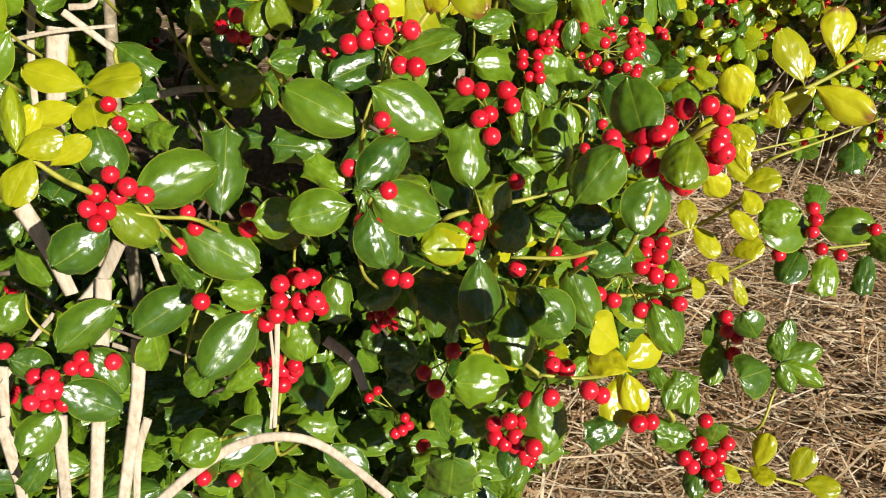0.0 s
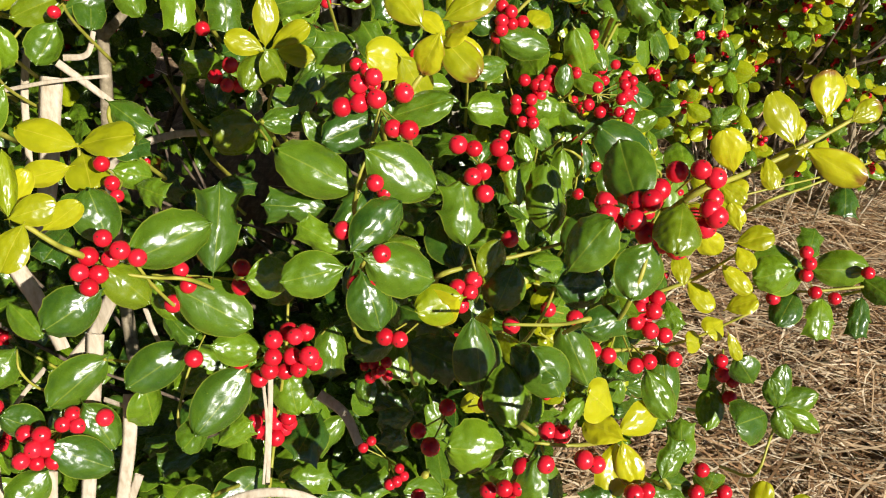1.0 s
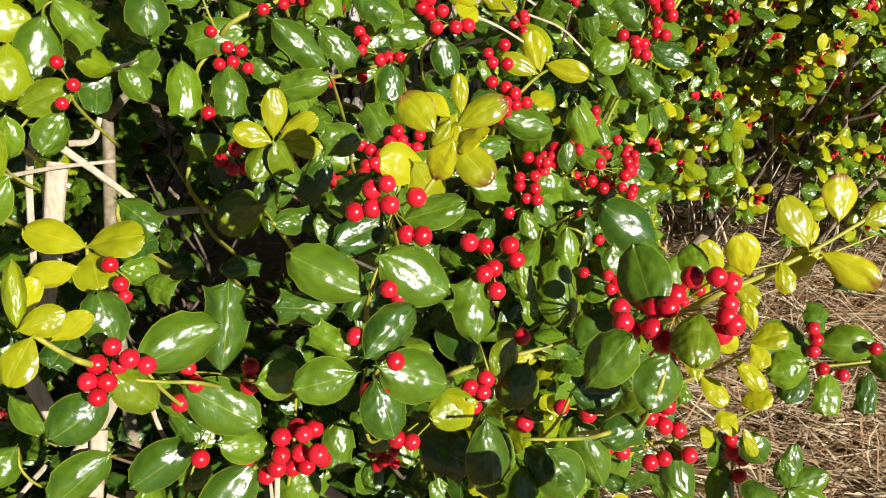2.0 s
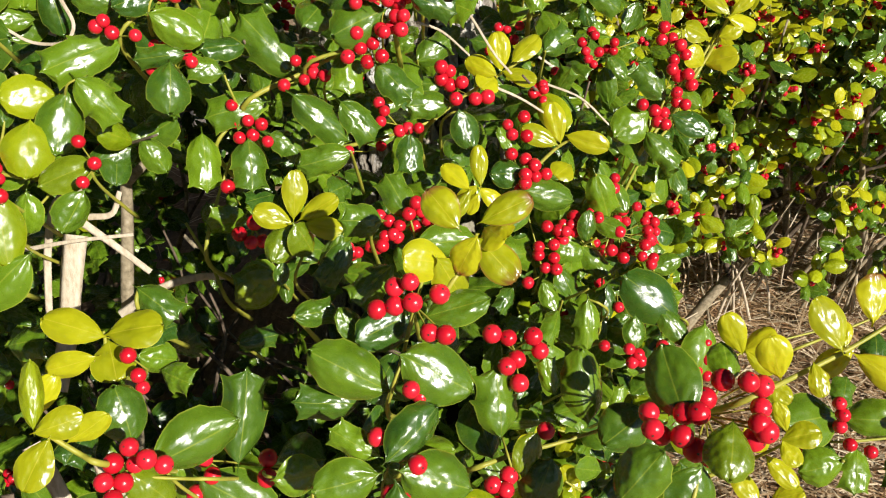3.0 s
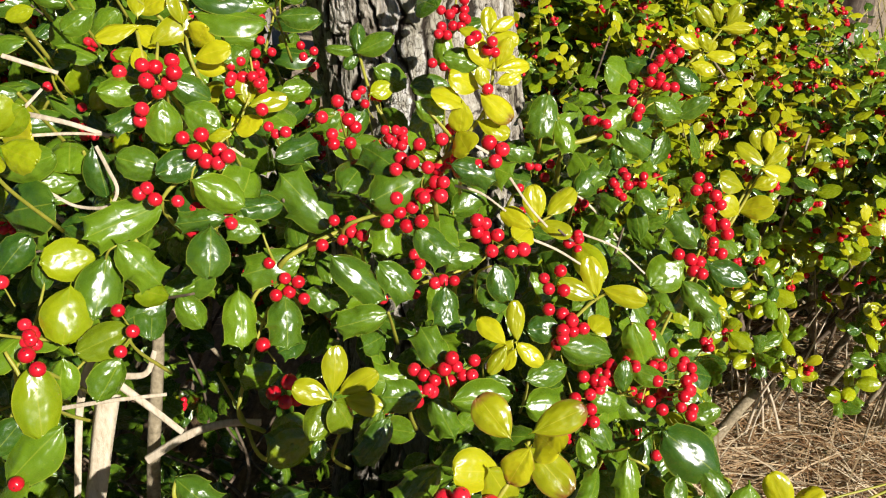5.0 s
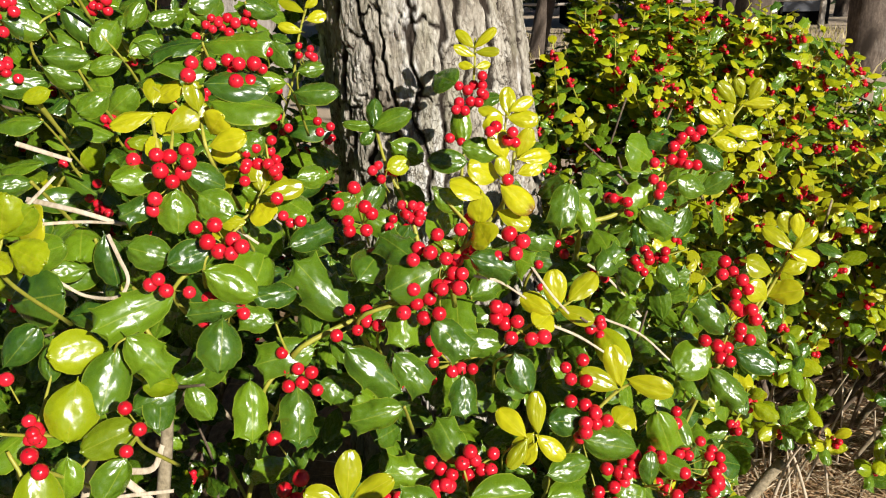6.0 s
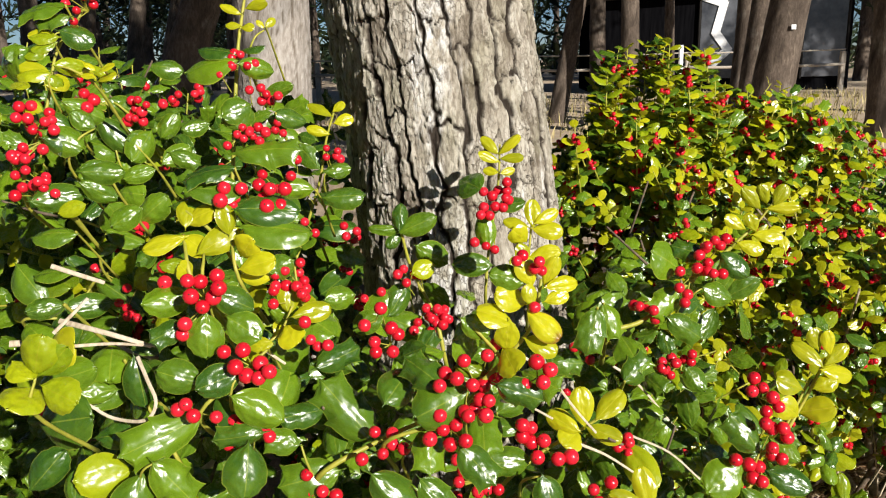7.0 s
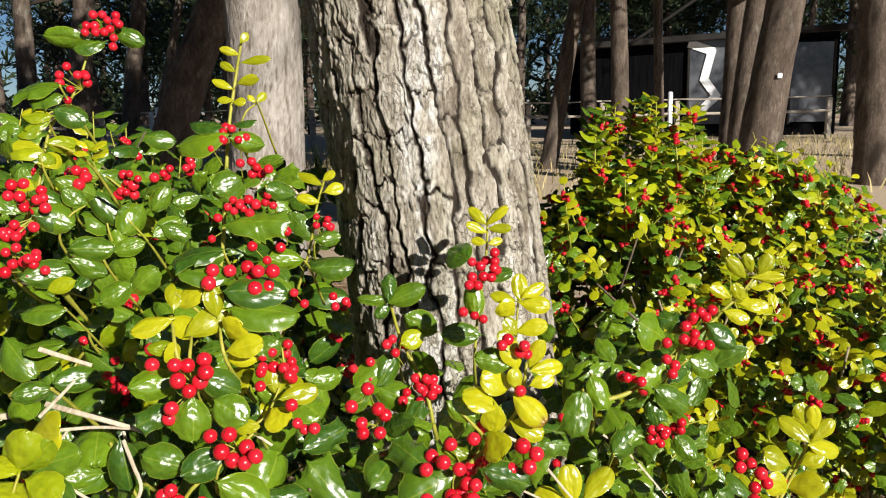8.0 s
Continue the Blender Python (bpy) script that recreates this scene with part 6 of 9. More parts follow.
leaf(b, LIME, -0.404, 0.902, 0.788, 111, -32, 52, 0.031, 0.031)
leaf(b, LIME, -0.400, 0.893, 0.774, 88, 46, -20, 0.025, 0.025)
berries(b, 0.0051, (-0.388, 0.890, 0.839), (-0.387, 0.890, 0.830), (-0.404, 0.882, 0.756), (-0.400, 0.874, 0.750), (-0.433, 0.884, 0.797), (-0.367, 0.879, 0.789), (-0.403, 0.885, 0.776), (-0.388, 0.869, 0.750), (-0.403, 0.879, 0.748))
b = branch(near_bush, (0.0024, (-0.088, 1.005, 0.622), (-0.088, 0.945, 0.677), (-0.099, 0.950, 0.727), (-0.122, 0.953, 0.776), (-0.132, 0.947, 0.821)))
leaf(b, OVAL, -0.132, 0.940, 0.822, 75, 5, 8, 0.028, 0.017)
leaf(b, OVAL, -0.131, 0.940, 0.820, 58, 63, -32, 0.040, 0.024)
leaf(b, OVAL, -0.132, 0.948, 0.821, 17, -51, 95, 0.033, 0.014)
leaf(b, OVAL, -0.132, 0.947, 0.814, -72, -54, -168, 0.019, 0.014)
leaf(b, OVAL, -0.150, 0.934, 0.730, -36, 55, -128, 0.051, 0.032)
leaf(b, OVAL, -0.116, 0.960, 0.799, -89, 57, -163, 0.040, 0.030)
berries(b, 0.0054, (-0.135, 0.934, 0.776), (-0.126, 0.933, 0.767), (-0.118, 0.941, 0.774), (-0.129, 0.936, 0.781), (-0.112, 0.944, 0.772), (-0.106, 0.934, 0.739), (-0.094, 0.929, 0.740), (-0.089, 0.934, 0.732), (-0.104, 0.936, 0.729), (-0.088, 0.924, 0.724), (-0.101, 0.930, 0.715), (-0.092, 0.932, 0.727), (-0.115, 0.929, 0.725), (-0.082, 0.927, 0.729), (-0.100, 0.930, 0.729), (-0.119, 0.926, 0.717))
b = branch(near_bush, (0.0018, (-0.044, 1.019, 0.693), (-0.044, 0.959, 0.748), (-0.040, 0.964, 0.797), (-0.030, 0.973, 0.863), (-0.028, 0.976, 0.905)))
leaf(b, OVAL, -0.049, 0.951, 0.863, 16, -45, 31, 0.034, 0.034)
leaf(b, OVAL, -0.031, 0.959, 0.842, 20, 52, -77, 0.029, 0.018)
leaf(b, YOUNG, -0.030, 0.971, 0.896, 71, -42, 13, 0.025, 0.012)
leaf(b, YOUNG, -0.029, 0.969, 0.896, 75, 46, -28, 0.029, 0.011)
leaf(b, YOUNG, -0.029, 0.969, 0.888, 45, -51, 65, 0.024, 0.012)
leaf(b, YOUNG, -0.027, 0.971, 0.891, 9, 70, -89, 0.024, 0.011)
leaf(b, YOUNG, -0.030, 0.966, 0.877, 22, -61, 61, 0.016, 0.010)
leaf(b, YOUNG, -0.027, 0.959, 0.877, 46, 76, -25, 0.016, 0.009)
leaf(b, OVAL, -0.046, 0.960, 0.836, -73, 8, 174, 0.038, 0.023)
leaf(b, OVAL, -0.038, 0.947, 0.782, 18, -77, 84, 0.040, 0.026)
berries(b, 0.0054, (-0.045, 0.953, 0.859), (-0.030, 0.961, 0.859), (-0.021, 0.955, 0.859), (-0.036, 0.951, 0.855), (-0.045, 0.956, 0.842), (-0.033, 0.955, 0.843), (-0.025, 0.955, 0.842), (-0.048, 0.945, 0.836), (-0.039, 0.951, 0.834), (-0.055, 0.950, 0.806), (-0.043, 0.950, 0.802), (-0.034, 0.950, 0.798), (-0.019, 0.958, 0.849), (-0.022, 0.953, 0.852), (-0.021, 0.951, 0.869))
b = branch(near_bush, (0.0015, (-0.002, 0.901, 0.727), (-0.002, 0.841, 0.782), (-0.003, 0.842, 0.809), (-0.000, 0.845, 0.850)))
leaf(b, YOUNG, 0.001, 0.836, 0.846, 75, -1, 3, 0.025, 0.015)
leaf(b, YOUNG, 0.003, 0.834, 0.850, 58, 61, -18, 0.024, 0.012)
leaf(b, YOUNG, -0.004, 0.838, 0.846, 21, -49, 59, 0.023, 0.012)
leaf(b, YOUNG, 0.001, 0.839, 0.844, -11, 64, -107, 0.027, 0.017)
leaf(b, YOUNG, -0.005, 0.841, 0.831, 125, -41, -4, 0.021, 0.020)
leaf(b, YOUNG, -0.002, 0.835, 0.815, 75, -32, 36, 0.019, 0.015)
leaf(b, YOUNG, -0.002, 0.835, 0.818, 42, 67, -54, 0.028, 0.016)
leaf(b, YOUNG, -0.004, 0.831, 0.812, 46, -68, 70, 0.018, 0.014)
leaf(b, OVAL, 0.017, 0.862, 0.813, -7, 53, -145, 0.020, 0.019)
b = branch(near_bush, (0.0019, (-0.045, 0.720, 0.712), (-0.045, 0.660, 0.767), (-0.029, 0.661, 0.786), (-0.007, 0.663, 0.814), (-0.001, 0.665, 0.846)))
leaf(b, YOUNG, -0.007, 0.661, 0.843, 86, -22, 20, 0.021, 0.016)
leaf(b, YOUNG, 0.001, 0.663, 0.842, 94, 23, 4, 0.022, 0.012)
leaf(b, YOUNG, 0.002, 0.656, 0.843, 9, 56, -64, 0.023, 0.012)
leaf(b, YOUNG, 0.001, 0.653, 0.834, 27, 53, -56, 0.017, 0.011)
leaf(b, YOUNG, -0.012, 0.664, 0.829, 51, -55, 73, 0.024, 0.021)
leaf(b, YOUNG, -0.007, 0.656, 0.829, 84, -12, 18, 0.016, 0.011)
leaf(b, BLUSH, -0.010, 0.655, 0.826, -51, 39, -152, 0.028, 0.018)
leaf(b, YOUNG, -0.021, 0.654, 0.819, 32, -38, 81, 0.026, 0.020)
leaf(b, YOUNG, -0.023, 0.652, 0.820, -100, -5, -173, 0.022, 0.018)
leaf(b, YOUNG, -0.012, 0.656, 0.807, -28, 40, -116, 0.024, 0.016)
leaf(b, YOUNG, -0.027, 0.657, 0.799, -28, 36, -178, 0.024, 0.022)
leaf(b, OVAL, -0.011, 0.662, 0.846, 33, -64, 68, 0.026, 0.018)
berries(b, 0.0042, (-0.018, 0.652, 0.862), (-0.014, 0.659, 0.864), (-0.003, 0.654, 0.861), (-0.001, 0.661, 0.853), (-0.006, 0.655, 0.829), (-0.006, 0.659, 0.855))
b = branch(near_bush, (0.0017, (0.026, 0.984, 0.606), (0.026, 0.924, 0.661), (0.061, 0.930, 0.702), (0.108, 0.932, 0.720)))
leaf(b, OVAL, 0.074, 0.935, 0.756, -66, -14, 159, 0.054, 0.037)
leaf(b, OVAL, 0.019, 0.919, 0.691, -18, 53, -113, 0.044, 0.031)
leaf(b, OVAL, 0.048, 0.926, 0.674, -32, 51, -147, 0.038, 0.029)
berries(b, 0.0052, (0.055, 0.915, 0.702), (0.068, 0.912, 0.706), (0.062, 0.907, 0.693), (0.036, 0.906, 0.682), (0.039, 0.908, 0.656), (0.046, 0.910, 0.705))
b = branch(near_bush, (0.0027, (0.078, 0.942, 0.675), (0.078, 0.882, 0.730), (0.112, 0.891, 0.741), (0.157, 0.902, 0.777), (0.197, 0.913, 0.808)))
leaf(b, OVAL, 0.144, 0.896, 0.791, 65, -51, 60, 0.038, 0.039)
leaf(b, OVAL, 0.184, 0.895, 0.806, -56, 43, -152, 0.033, 0.024)
leaf(b, SPINY, 0.089, 0.890, 0.726, -27, 15, -166, 0.045, 0.039)
leaf(b, SPINY, 0.127, 0.883, 0.733, -67, 20, 178, 0.024, 0.019)
berries(b, 0.0054, (0.166, 0.888, 0.813), (0.174, 0.887, 0.821), (0.186, 0.893, 0.821), (0.179, 0.886, 0.816), (0.170, 0.891, 0.798), (0.168, 0.882, 0.792), (0.181, 0.880, 0.790), (0.172, 0.878, 0.791), (0.141, 0.879, 0.793), (0.141, 0.878, 0.777), (0.151, 0.886, 0.768), (0.147, 0.879, 0.762), (0.158, 0.883, 0.795), (0.121, 0.883, 0.744), (0.100, 0.884, 0.758), (0.165, 0.887, 0.791), (0.117, 0.874, 0.756), (0.167, 0.886, 0.816), (0.160, 0.886, 0.807))
b = branch(near_bush, (0.0018, (0.211, 1.030, 0.735), (0.211, 0.970, 0.790), (0.237, 0.972, 0.817), (0.259, 0.975, 0.846)))
leaf(b, YOUNG, 0.239, 0.965, 0.836, 94, -40, -3, 0.029, 0.015)
leaf(b, YOUNG, 0.246, 0.967, 0.841, 99, -20, -14, 0.022, 0.013)
leaf(b, YOUNG, 0.255, 0.971, 0.839, 82, 29, -17, 0.024, 0.016)
leaf(b, YOUNG, 0.249, 0.972, 0.835, 10, 87, -86, 0.032, 0.013)
leaf(b, YOUNG, 0.224, 0.961, 0.816, 73, -56, 22, 0.025, 0.014)
leaf(b, YOUNG, 0.236, 0.962, 0.813, 93, -27, -5, 0.020, 0.014)
leaf(b, YOUNG, 0.234, 0.965, 0.809, -12, 60, -108, 0.031, 0.016)
leaf(b, YOUNG, 0.219, 0.963, 0.801, -41, 58, -137, 0.027, 0.016)
b = branch(near_bush, (0.0019, (0.208, 0.835, 0.621), (0.208, 0.775, 0.676), (0.223, 0.777, 0.704), (0.241, 0.781, 0.744)))
leaf(b, YOUNG, 0.234, 0.770, 0.742, 51, -40, 28, 0.029, 0.015)
leaf(b, YOUNG, 0.233, 0.778, 0.753, 87, -15, 1, 0.019, 0.015)
leaf(b, YOUNG, 0.239, 0.776, 0.741, 65, 43, -27, 0.024, 0.013)
leaf(b, YOUNG, 0.234, 0.770, 0.739, -20, 45, -93, 0.030, 0.017)
leaf(b, YOUNG, 0.219, 0.769, 0.722, 43, -46, 63, 0.024, 0.022)
leaf(b, YOUNG, 0.228, 0.768, 0.723, 42, 52, -57, 0.020, 0.015)
leaf(b, YOUNG, 0.221, 0.776, 0.698, 50, 61, -72, 0.029, 0.022)
leaf(b, YOUNG, 0.217, 0.767, 0.699, 80, -51, 31, 0.022, 0.021)
leaf(b, YOUNG, 0.241, 0.775, 0.750, 89, -9, 2, 0.021, 0.012)
b = branch(near_bush, (0.0012, (0.122, 1.032, 0.544), (0.122, 0.972, 0.599), (0.166, 0.981, 0.655), (0.209, 0.983, 0.674)))
leaf(b, SPINY, 0.127, 0.979, 0.651, -33, 58, -179, 0.036, 0.031)
leaf(b, OVAL, 0.176, 0.974, 0.659, -56, 28, -160, 0.032, 0.025)
berries(b, 0.0056, (0.148, 0.970, 0.666), (0.163, 0.969, 0.665), (0.173, 0.975, 0.667), (0.150, 0.965, 0.658), (0.179, 0.970, 0.666), (0.157, 0.966, 0.652), (0.114, 0.965, 0.645), (0.152, 0.970, 0.657), (0.179, 0.967, 0.676))
b = branch(near_bush, (0.0013, (-0.294, 0.604, 0.746), (-0.294, 0.544, 0.801), (-0.290, 0.544, 0.825)))
leaf(b, LIME, -0.288, 0.540, 0.827, 102, 18, 10, 0.024, 0.022)
leaf(b, LIME, -0.287, 0.543, 0.825, 108, 45, 25, 0.024, 0.017)
leaf(b, LIME, -0.288, 0.537, 0.826, 25, -9, 60, 0.018, 0.016)
leaf(b, LIME, -0.286, 0.542, 0.819, -31, 55, -133, 0.024, 0.021)
leaf(b, LIME, -0.293, 0.549, 0.814, 1, -28, 171, 0.024, 0.025)
b = branch(near_bush, (0.0025, (-0.007, 0.442, 0.366), (-0.007, 0.492, 0.316)))
leaf(b, OVAL, -0.053, 0.490, 0.422, -52, 7, 180, 0.024, 0.017)
berries(b, 0.0042, (-0.051, 0.484, 0.435), (-0.044, 0.481, 0.439), (-0.038, 0.474, 0.439), (-0.034, 0.475, 0.446), (-0.042, 0.476, 0.435), (-0.047, 0.478, 0.429), (-0.034, 0.478, 0.431))
berries(b, 0.0042, (-0.026, 0.443, 0.372), (-0.023, 0.443, 0.364), (-0.028, 0.437, 0.365), (-0.033, 0.436, 0.363), (-0.054, 0.461, 0.375), (-0.047, 0.458, 0.385))
leaf(b, SPINY, 0.011, 0.430, 0.344, -35, 0, -147, 0.033, 0.024)
leaf(b, SPINY, 0.006, 0.419, 0.352, -75, -22, 151, 0.038, 0.034)
leaf(b, SPINY, 0.009, 0.431, 0.348, -10, -33, 111, 0.031, 0.021)
b = branch(near_bush, (0.0010, (-0.039, 0.454, 0.560), (-0.039, 0.405, 0.606), (-0.034, 0.391, 0.635), (-0.028, 0.397, 0.649)))
leaf(b, OVAL, -0.038, 0.397, 0.628, 45, -45, 51, 0.043, 0.028)
leaf(b, OVAL, -0.028, 0.394, 0.650, -46, 41, -124, 0.040, 0.031)
leaf(b, SPINY, -0.054, 0.413, 0.607, 30, -60, 82, 0.035, 0.023)
leaf(b, SPINY, -0.041, 0.376, 0.603, 50, -47, 43, 0.028, 0.018)
leaf(b, OVAL, -0.035, 0.365, 0.611, 52, 53, -8, 0.034, 0.023)
b = branch(near_bush, (0.0014, (-0.034, 0.428, 0.541), (-0.034, 0.379, 0.587), (-0.031, 0.362, 0.604), (-0.028, 0.363, 0.607)))
leaf(b, OVAL, -0.043, 0.371, 0.596, -13, -64, 118, 0.031, 0.025)
leaf(b, OVAL, -0.031, 0.360, 0.599, -56, 3, -149, 0.029, 0.025)
leaf(b, OVAL, -0.028, 0.360, 0.608, -41, 49, -115, 0.036, 0.028)
b = branch(near_bush, (0.0011, (-0.111, 0.467, 0.510), (-0.111, 0.418, 0.556), (-0.104, 0.395, 0.574), (-0.097, 0.391, 0.576)))
leaf(b, OVAL, -0.097, 0.388, 0.577, -28, 71, -95, 0.024, 0.024)
leaf(b, SPINY, -0.125, 0.417, 0.563, 65, 16, 18, 0.052, 0.032)
b = branch(near_bush, (0.0013, (-0.148, 0.475, 0.478), (-0.148, 0.426, 0.524), (-0.151, 0.396, 0.566), (-0.155, 0.385, 0.593)))
leaf(b, OVAL, -0.146, 0.413, 0.554, -48, 44, -133, 0.047, 0.033)
leaf(b, OVAL, -0.156, 0.427, 0.521, 67, -10, 41, 0.028, 0.017)
leaf(b, OVAL, -0.130, 0.407, 0.517, -42, 50, -106, 0.030, 0.022)
leaf(b, OVAL, -0.155, 0.382, 0.594, 36, 72, -24, 0.045, 0.031)
leaf(b, OVAL, -0.154, 0.422, 0.503, -35, -57, 158, 0.041, 0.029)
b = branch(near_bush, (0.0013, (-0.169, 0.446, 0.531), (-0.169, 0.397, 0.577), (-0.170, 0.389, 0.594), (-0.171, 0.399, 0.596)))
leaf(b, OVAL, -0.171, 0.396, 0.597, 66, 1, 38, 0.030, 0.026)
leaf(b, OLIVE, -0.167, 0.378, 0.593, -60, 25, -122, 0.031, 0.022)
leaf(b, OVAL, -0.170, 0.370, 0.582, -39, -60, 166, 0.032, 0.026)
b = branch(near_bush, (0.0015, (-0.184, 0.523, 0.571), (-0.184, 0.474, 0.617), (-0.184, 0.462, 0.640), (-0.184, 0.469, 0.648)))
leaf(b, OVAL, -0.183, 0.450, 0.613, -53, 59, -115, 0.022, 0.019)
leaf(b, SPINY, -0.184, 0.466, 0.649, -37, 35, -136, 0.029, 0.023)
b = branch(near_bush, (0.0014, (-0.088, 0.495, 0.591), (-0.088, 0.446, 0.637), (-0.088, 0.430, 0.651), (-0.088, 0.433, 0.650)))
leaf(b, SPINY, -0.088, 0.430, 0.651, -6, 58, -71, 0.024, 0.018)
b = branch(near_bush, (0.0013, (-0.025, 0.493, 0.594), (-0.025, 0.444, 0.640), (-0.025, 0.428, 0.654), (-0.025, 0.431, 0.653)))
leaf(b, OVAL, -0.025, 0.428, 0.654, -17, -54, 136, 0.033, 0.025)
b = branch(near_bush, (0.0009, (0.029, 0.459, 0.511), (0.029, 0.410, 0.557), (0.025, 0.405, 0.576), (0.022, 0.420, 0.579)))
leaf(b, SPINY, 0.022, 0.417, 0.580, 65, 6, 19, 0.038, 0.031)
leaf(b, OLIVE, 0.032, 0.400, 0.568, 68, 33, 15, 0.024, 0.019)
leaf(b, OVAL, 0.048, 0.405, 0.574, -52, -23, 172, 0.026, 0.026)
leaf(b, OVAL, 0.025, 0.378, 0.556, -59, -3, -163, 0.041, 0.025)
leaf(b, LIME, 0.018, 0.369, 0.578, -2, -55, 115, 0.025, 0.022)
berries(b, 0.0053, (0.025, 0.435, 0.615), (0.044, 0.444, 0.619), (0.031, 0.443, 0.614), (0.040, 0.445, 0.628), (0.026, 0.442, 0.629), (0.017, 0.443, 0.631), (0.032, 0.433, 0.605))
b = branch(near_bush, (0.0009, (0.086, 0.490, 0.527), (0.086, 0.441, 0.573), (0.093, 0.423, 0.591), (0.100, 0.424, 0.593)))
leaf(b, OVAL, 0.072, 0.430, 0.581, 64, 5, 16, 0.040, 0.027)
leaf(b, OVAL, 0.100, 0.421, 0.594, -42, -41, 143, 0.029, 0.028)
b = branch(near_bush, (0.0011, (0.055, 0.430, 0.497), (0.055, 0.381, 0.543), (0.060, 0.361, 0.575), (0.065, 0.360, 0.593)))
leaf(b, OVAL, 0.057, 0.371, 0.542, -54, 23, -158, 0.030, 0.029)
leaf(b, OVAL, 0.042, 0.369, 0.534, -44, -7, -157, 0.034, 0.029)
leaf(b, OVAL, 0.065, 0.357, 0.594, -9, 63, -98, 0.024, 0.023)
b = branch(near_bush, (0.0014, (0.092, 0.389, 0.539), (0.092, 0.340, 0.585), (0.097, 0.331, 0.614), (0.103, 0.342, 0.627)))
leaf(b, SPINY, 0.074, 0.332, 0.586, 14, 58, -66, 0.024, 0.021)
leaf(b, OVAL, 0.099, 0.302, 0.585, -49, 18, -157, 0.023, 0.015)
leaf(b, OVAL, 0.103, 0.339, 0.628, -59, -23, -180, 0.026, 0.025)
b = branch(near_bush, (0.0009, (0.050, 0.360, 0.467), (0.050, 0.311, 0.513), (0.051, 0.293, 0.535), (0.052, 0.294, 0.542)))
leaf(b, OVAL, 0.052, 0.291, 0.543, -58, 0, -171, 0.029, 0.023)
leaf(b, OVAL, 0.038, 0.308, 0.532, 27, -59, 81, 0.028, 0.027)
leaf(b, OVAL, 0.038, 0.292, 0.513, -49, -11, -169, 0.020, 0.012)
leaf(b, SPINY, 0.088, 0.275, 0.541, -7, -52, 123, 0.022, 0.017)
leaf(b, SPINY, 0.032, 0.307, 0.508, 11, -53, 106, 0.025, 0.019)
b = branch(near_bush, (0.0014, (0.112, 0.344, 0.475), (0.112, 0.295, 0.521), (0.108, 0.277, 0.541), (0.104, 0.279, 0.546)))
leaf(b, SPINY, 0.104, 0.276, 0.547, 53, 31, -15, 0.019, 0.015)
leaf(b, SPINY, 0.121, 0.282, 0.523, 24, -43, 77, 0.019, 0.016)
b = branch(near_bush, (0.0010, (0.207, 0.474, 0.509), (0.207, 0.425, 0.555), (0.207, 0.409, 0.569), (0.207, 0.412, 0.568)))
leaf(b, OVAL, 0.207, 0.409, 0.569, -22, -53, 117, 0.023, 0.022)
b = branch(near_bush, (0.0012, (-0.012, 0.463, 0.436), (-0.012, 0.414, 0.482), (-0.012, 0.402, 0.507), (-0.013, 0.410, 0.517)))
leaf(b, SPINY, -0.013, 0.407, 0.518, -35, 38, -121, 0.039, 0.032)
leaf(b, SPINY, -0.011, 0.389, 0.475, 1, -68, 109, 0.022, 0.020)
b = branch(near_bush, (0.0013, (-0.079, 0.502, 0.430), (-0.079, 0.453, 0.476), (-0.072, 0.439, 0.498), (-0.064, 0.444, 0.505)))
leaf(b, SPINY, -0.064, 0.441, 0.506, -55, -12, -163, 0.035, 0.026)
leaf(b, OVAL, -0.095, 0.433, 0.473, -51, 6, -166, 0.028, 0.028)
b = branch(near_bush, (0.0014, (-0.115, 0.479, 0.431), (-0.115, 0.430, 0.477), (-0.115, 0.414, 0.491), (-0.115, 0.417, 0.490)))
leaf(b, OVAL, -0.115, 0.414, 0.491, -49, -47, 178, 0.048, 0.033)
b = branch(near_bush, (0.0015, (-0.141, 0.446, 0.355), (-0.141, 0.397, 0.401), (-0.141, 0.381, 0.415), (-0.141, 0.384, 0.414)))
leaf(b, OVAL, -0.141, 0.381, 0.415, -7, -49, 125, 0.026, 0.026)
b = branch(near_bush, (0.0015, (-0.115, 0.498, 0.314), (-0.115, 0.449, 0.360), (-0.110, 0.429, 0.375), (-0.105, 0.429, 0.376)))
leaf(b, SPINY, -0.105, 0.426, 0.377, -14, 55, -90, 0.032, 0.029)
leaf(b, OVAL, -0.125, 0.441, 0.371, -15, -54, 150, 0.044, 0.032)
b = branch(near_bush, (0.0010, (-0.210, 0.493, 0.429), (-0.210, 0.444, 0.475), (-0.210, 0.428, 0.489), (-0.210, 0.431, 0.488)))
leaf(b, OVAL, -0.210, 0.428, 0.489, -57, -59, -177, 0.043, 0.030)
b = branch(near_bush, (0.0010, (-0.255, 0.477, 0.417), (-0.255, 0.428, 0.463), (-0.260, 0.418, 0.488), (-0.264, 0.428, 0.498)))
leaf(b, OVAL, -0.264, 0.425, 0.499, -53, -47, -162, 0.026, 0.024)
leaf(b, OVAL, -0.246, 0.400, 0.456, 66, -49, 50, 0.026, 0.023)
b = branch(near_bush, (0.0011, (-0.238, 0.448, 0.386), (-0.238, 0.399, 0.432), (-0.235, 0.382, 0.453), (-0.232, 0.384, 0.458)))
leaf(b, OVAL, -0.232, 0.381, 0.459, -56, 37, -118, 0.040, 0.027)
leaf(b, OVAL, -0.244, 0.384, 0.434, -39, -48, 176, 0.030, 0.026)
b = branch(near_bush, (0.0015, (-0.175, 0.666, 0.462), (-0.175, 0.617, 0.508), (-0.175, 0.601, 0.522), (-0.175, 0.604, 0.521)))
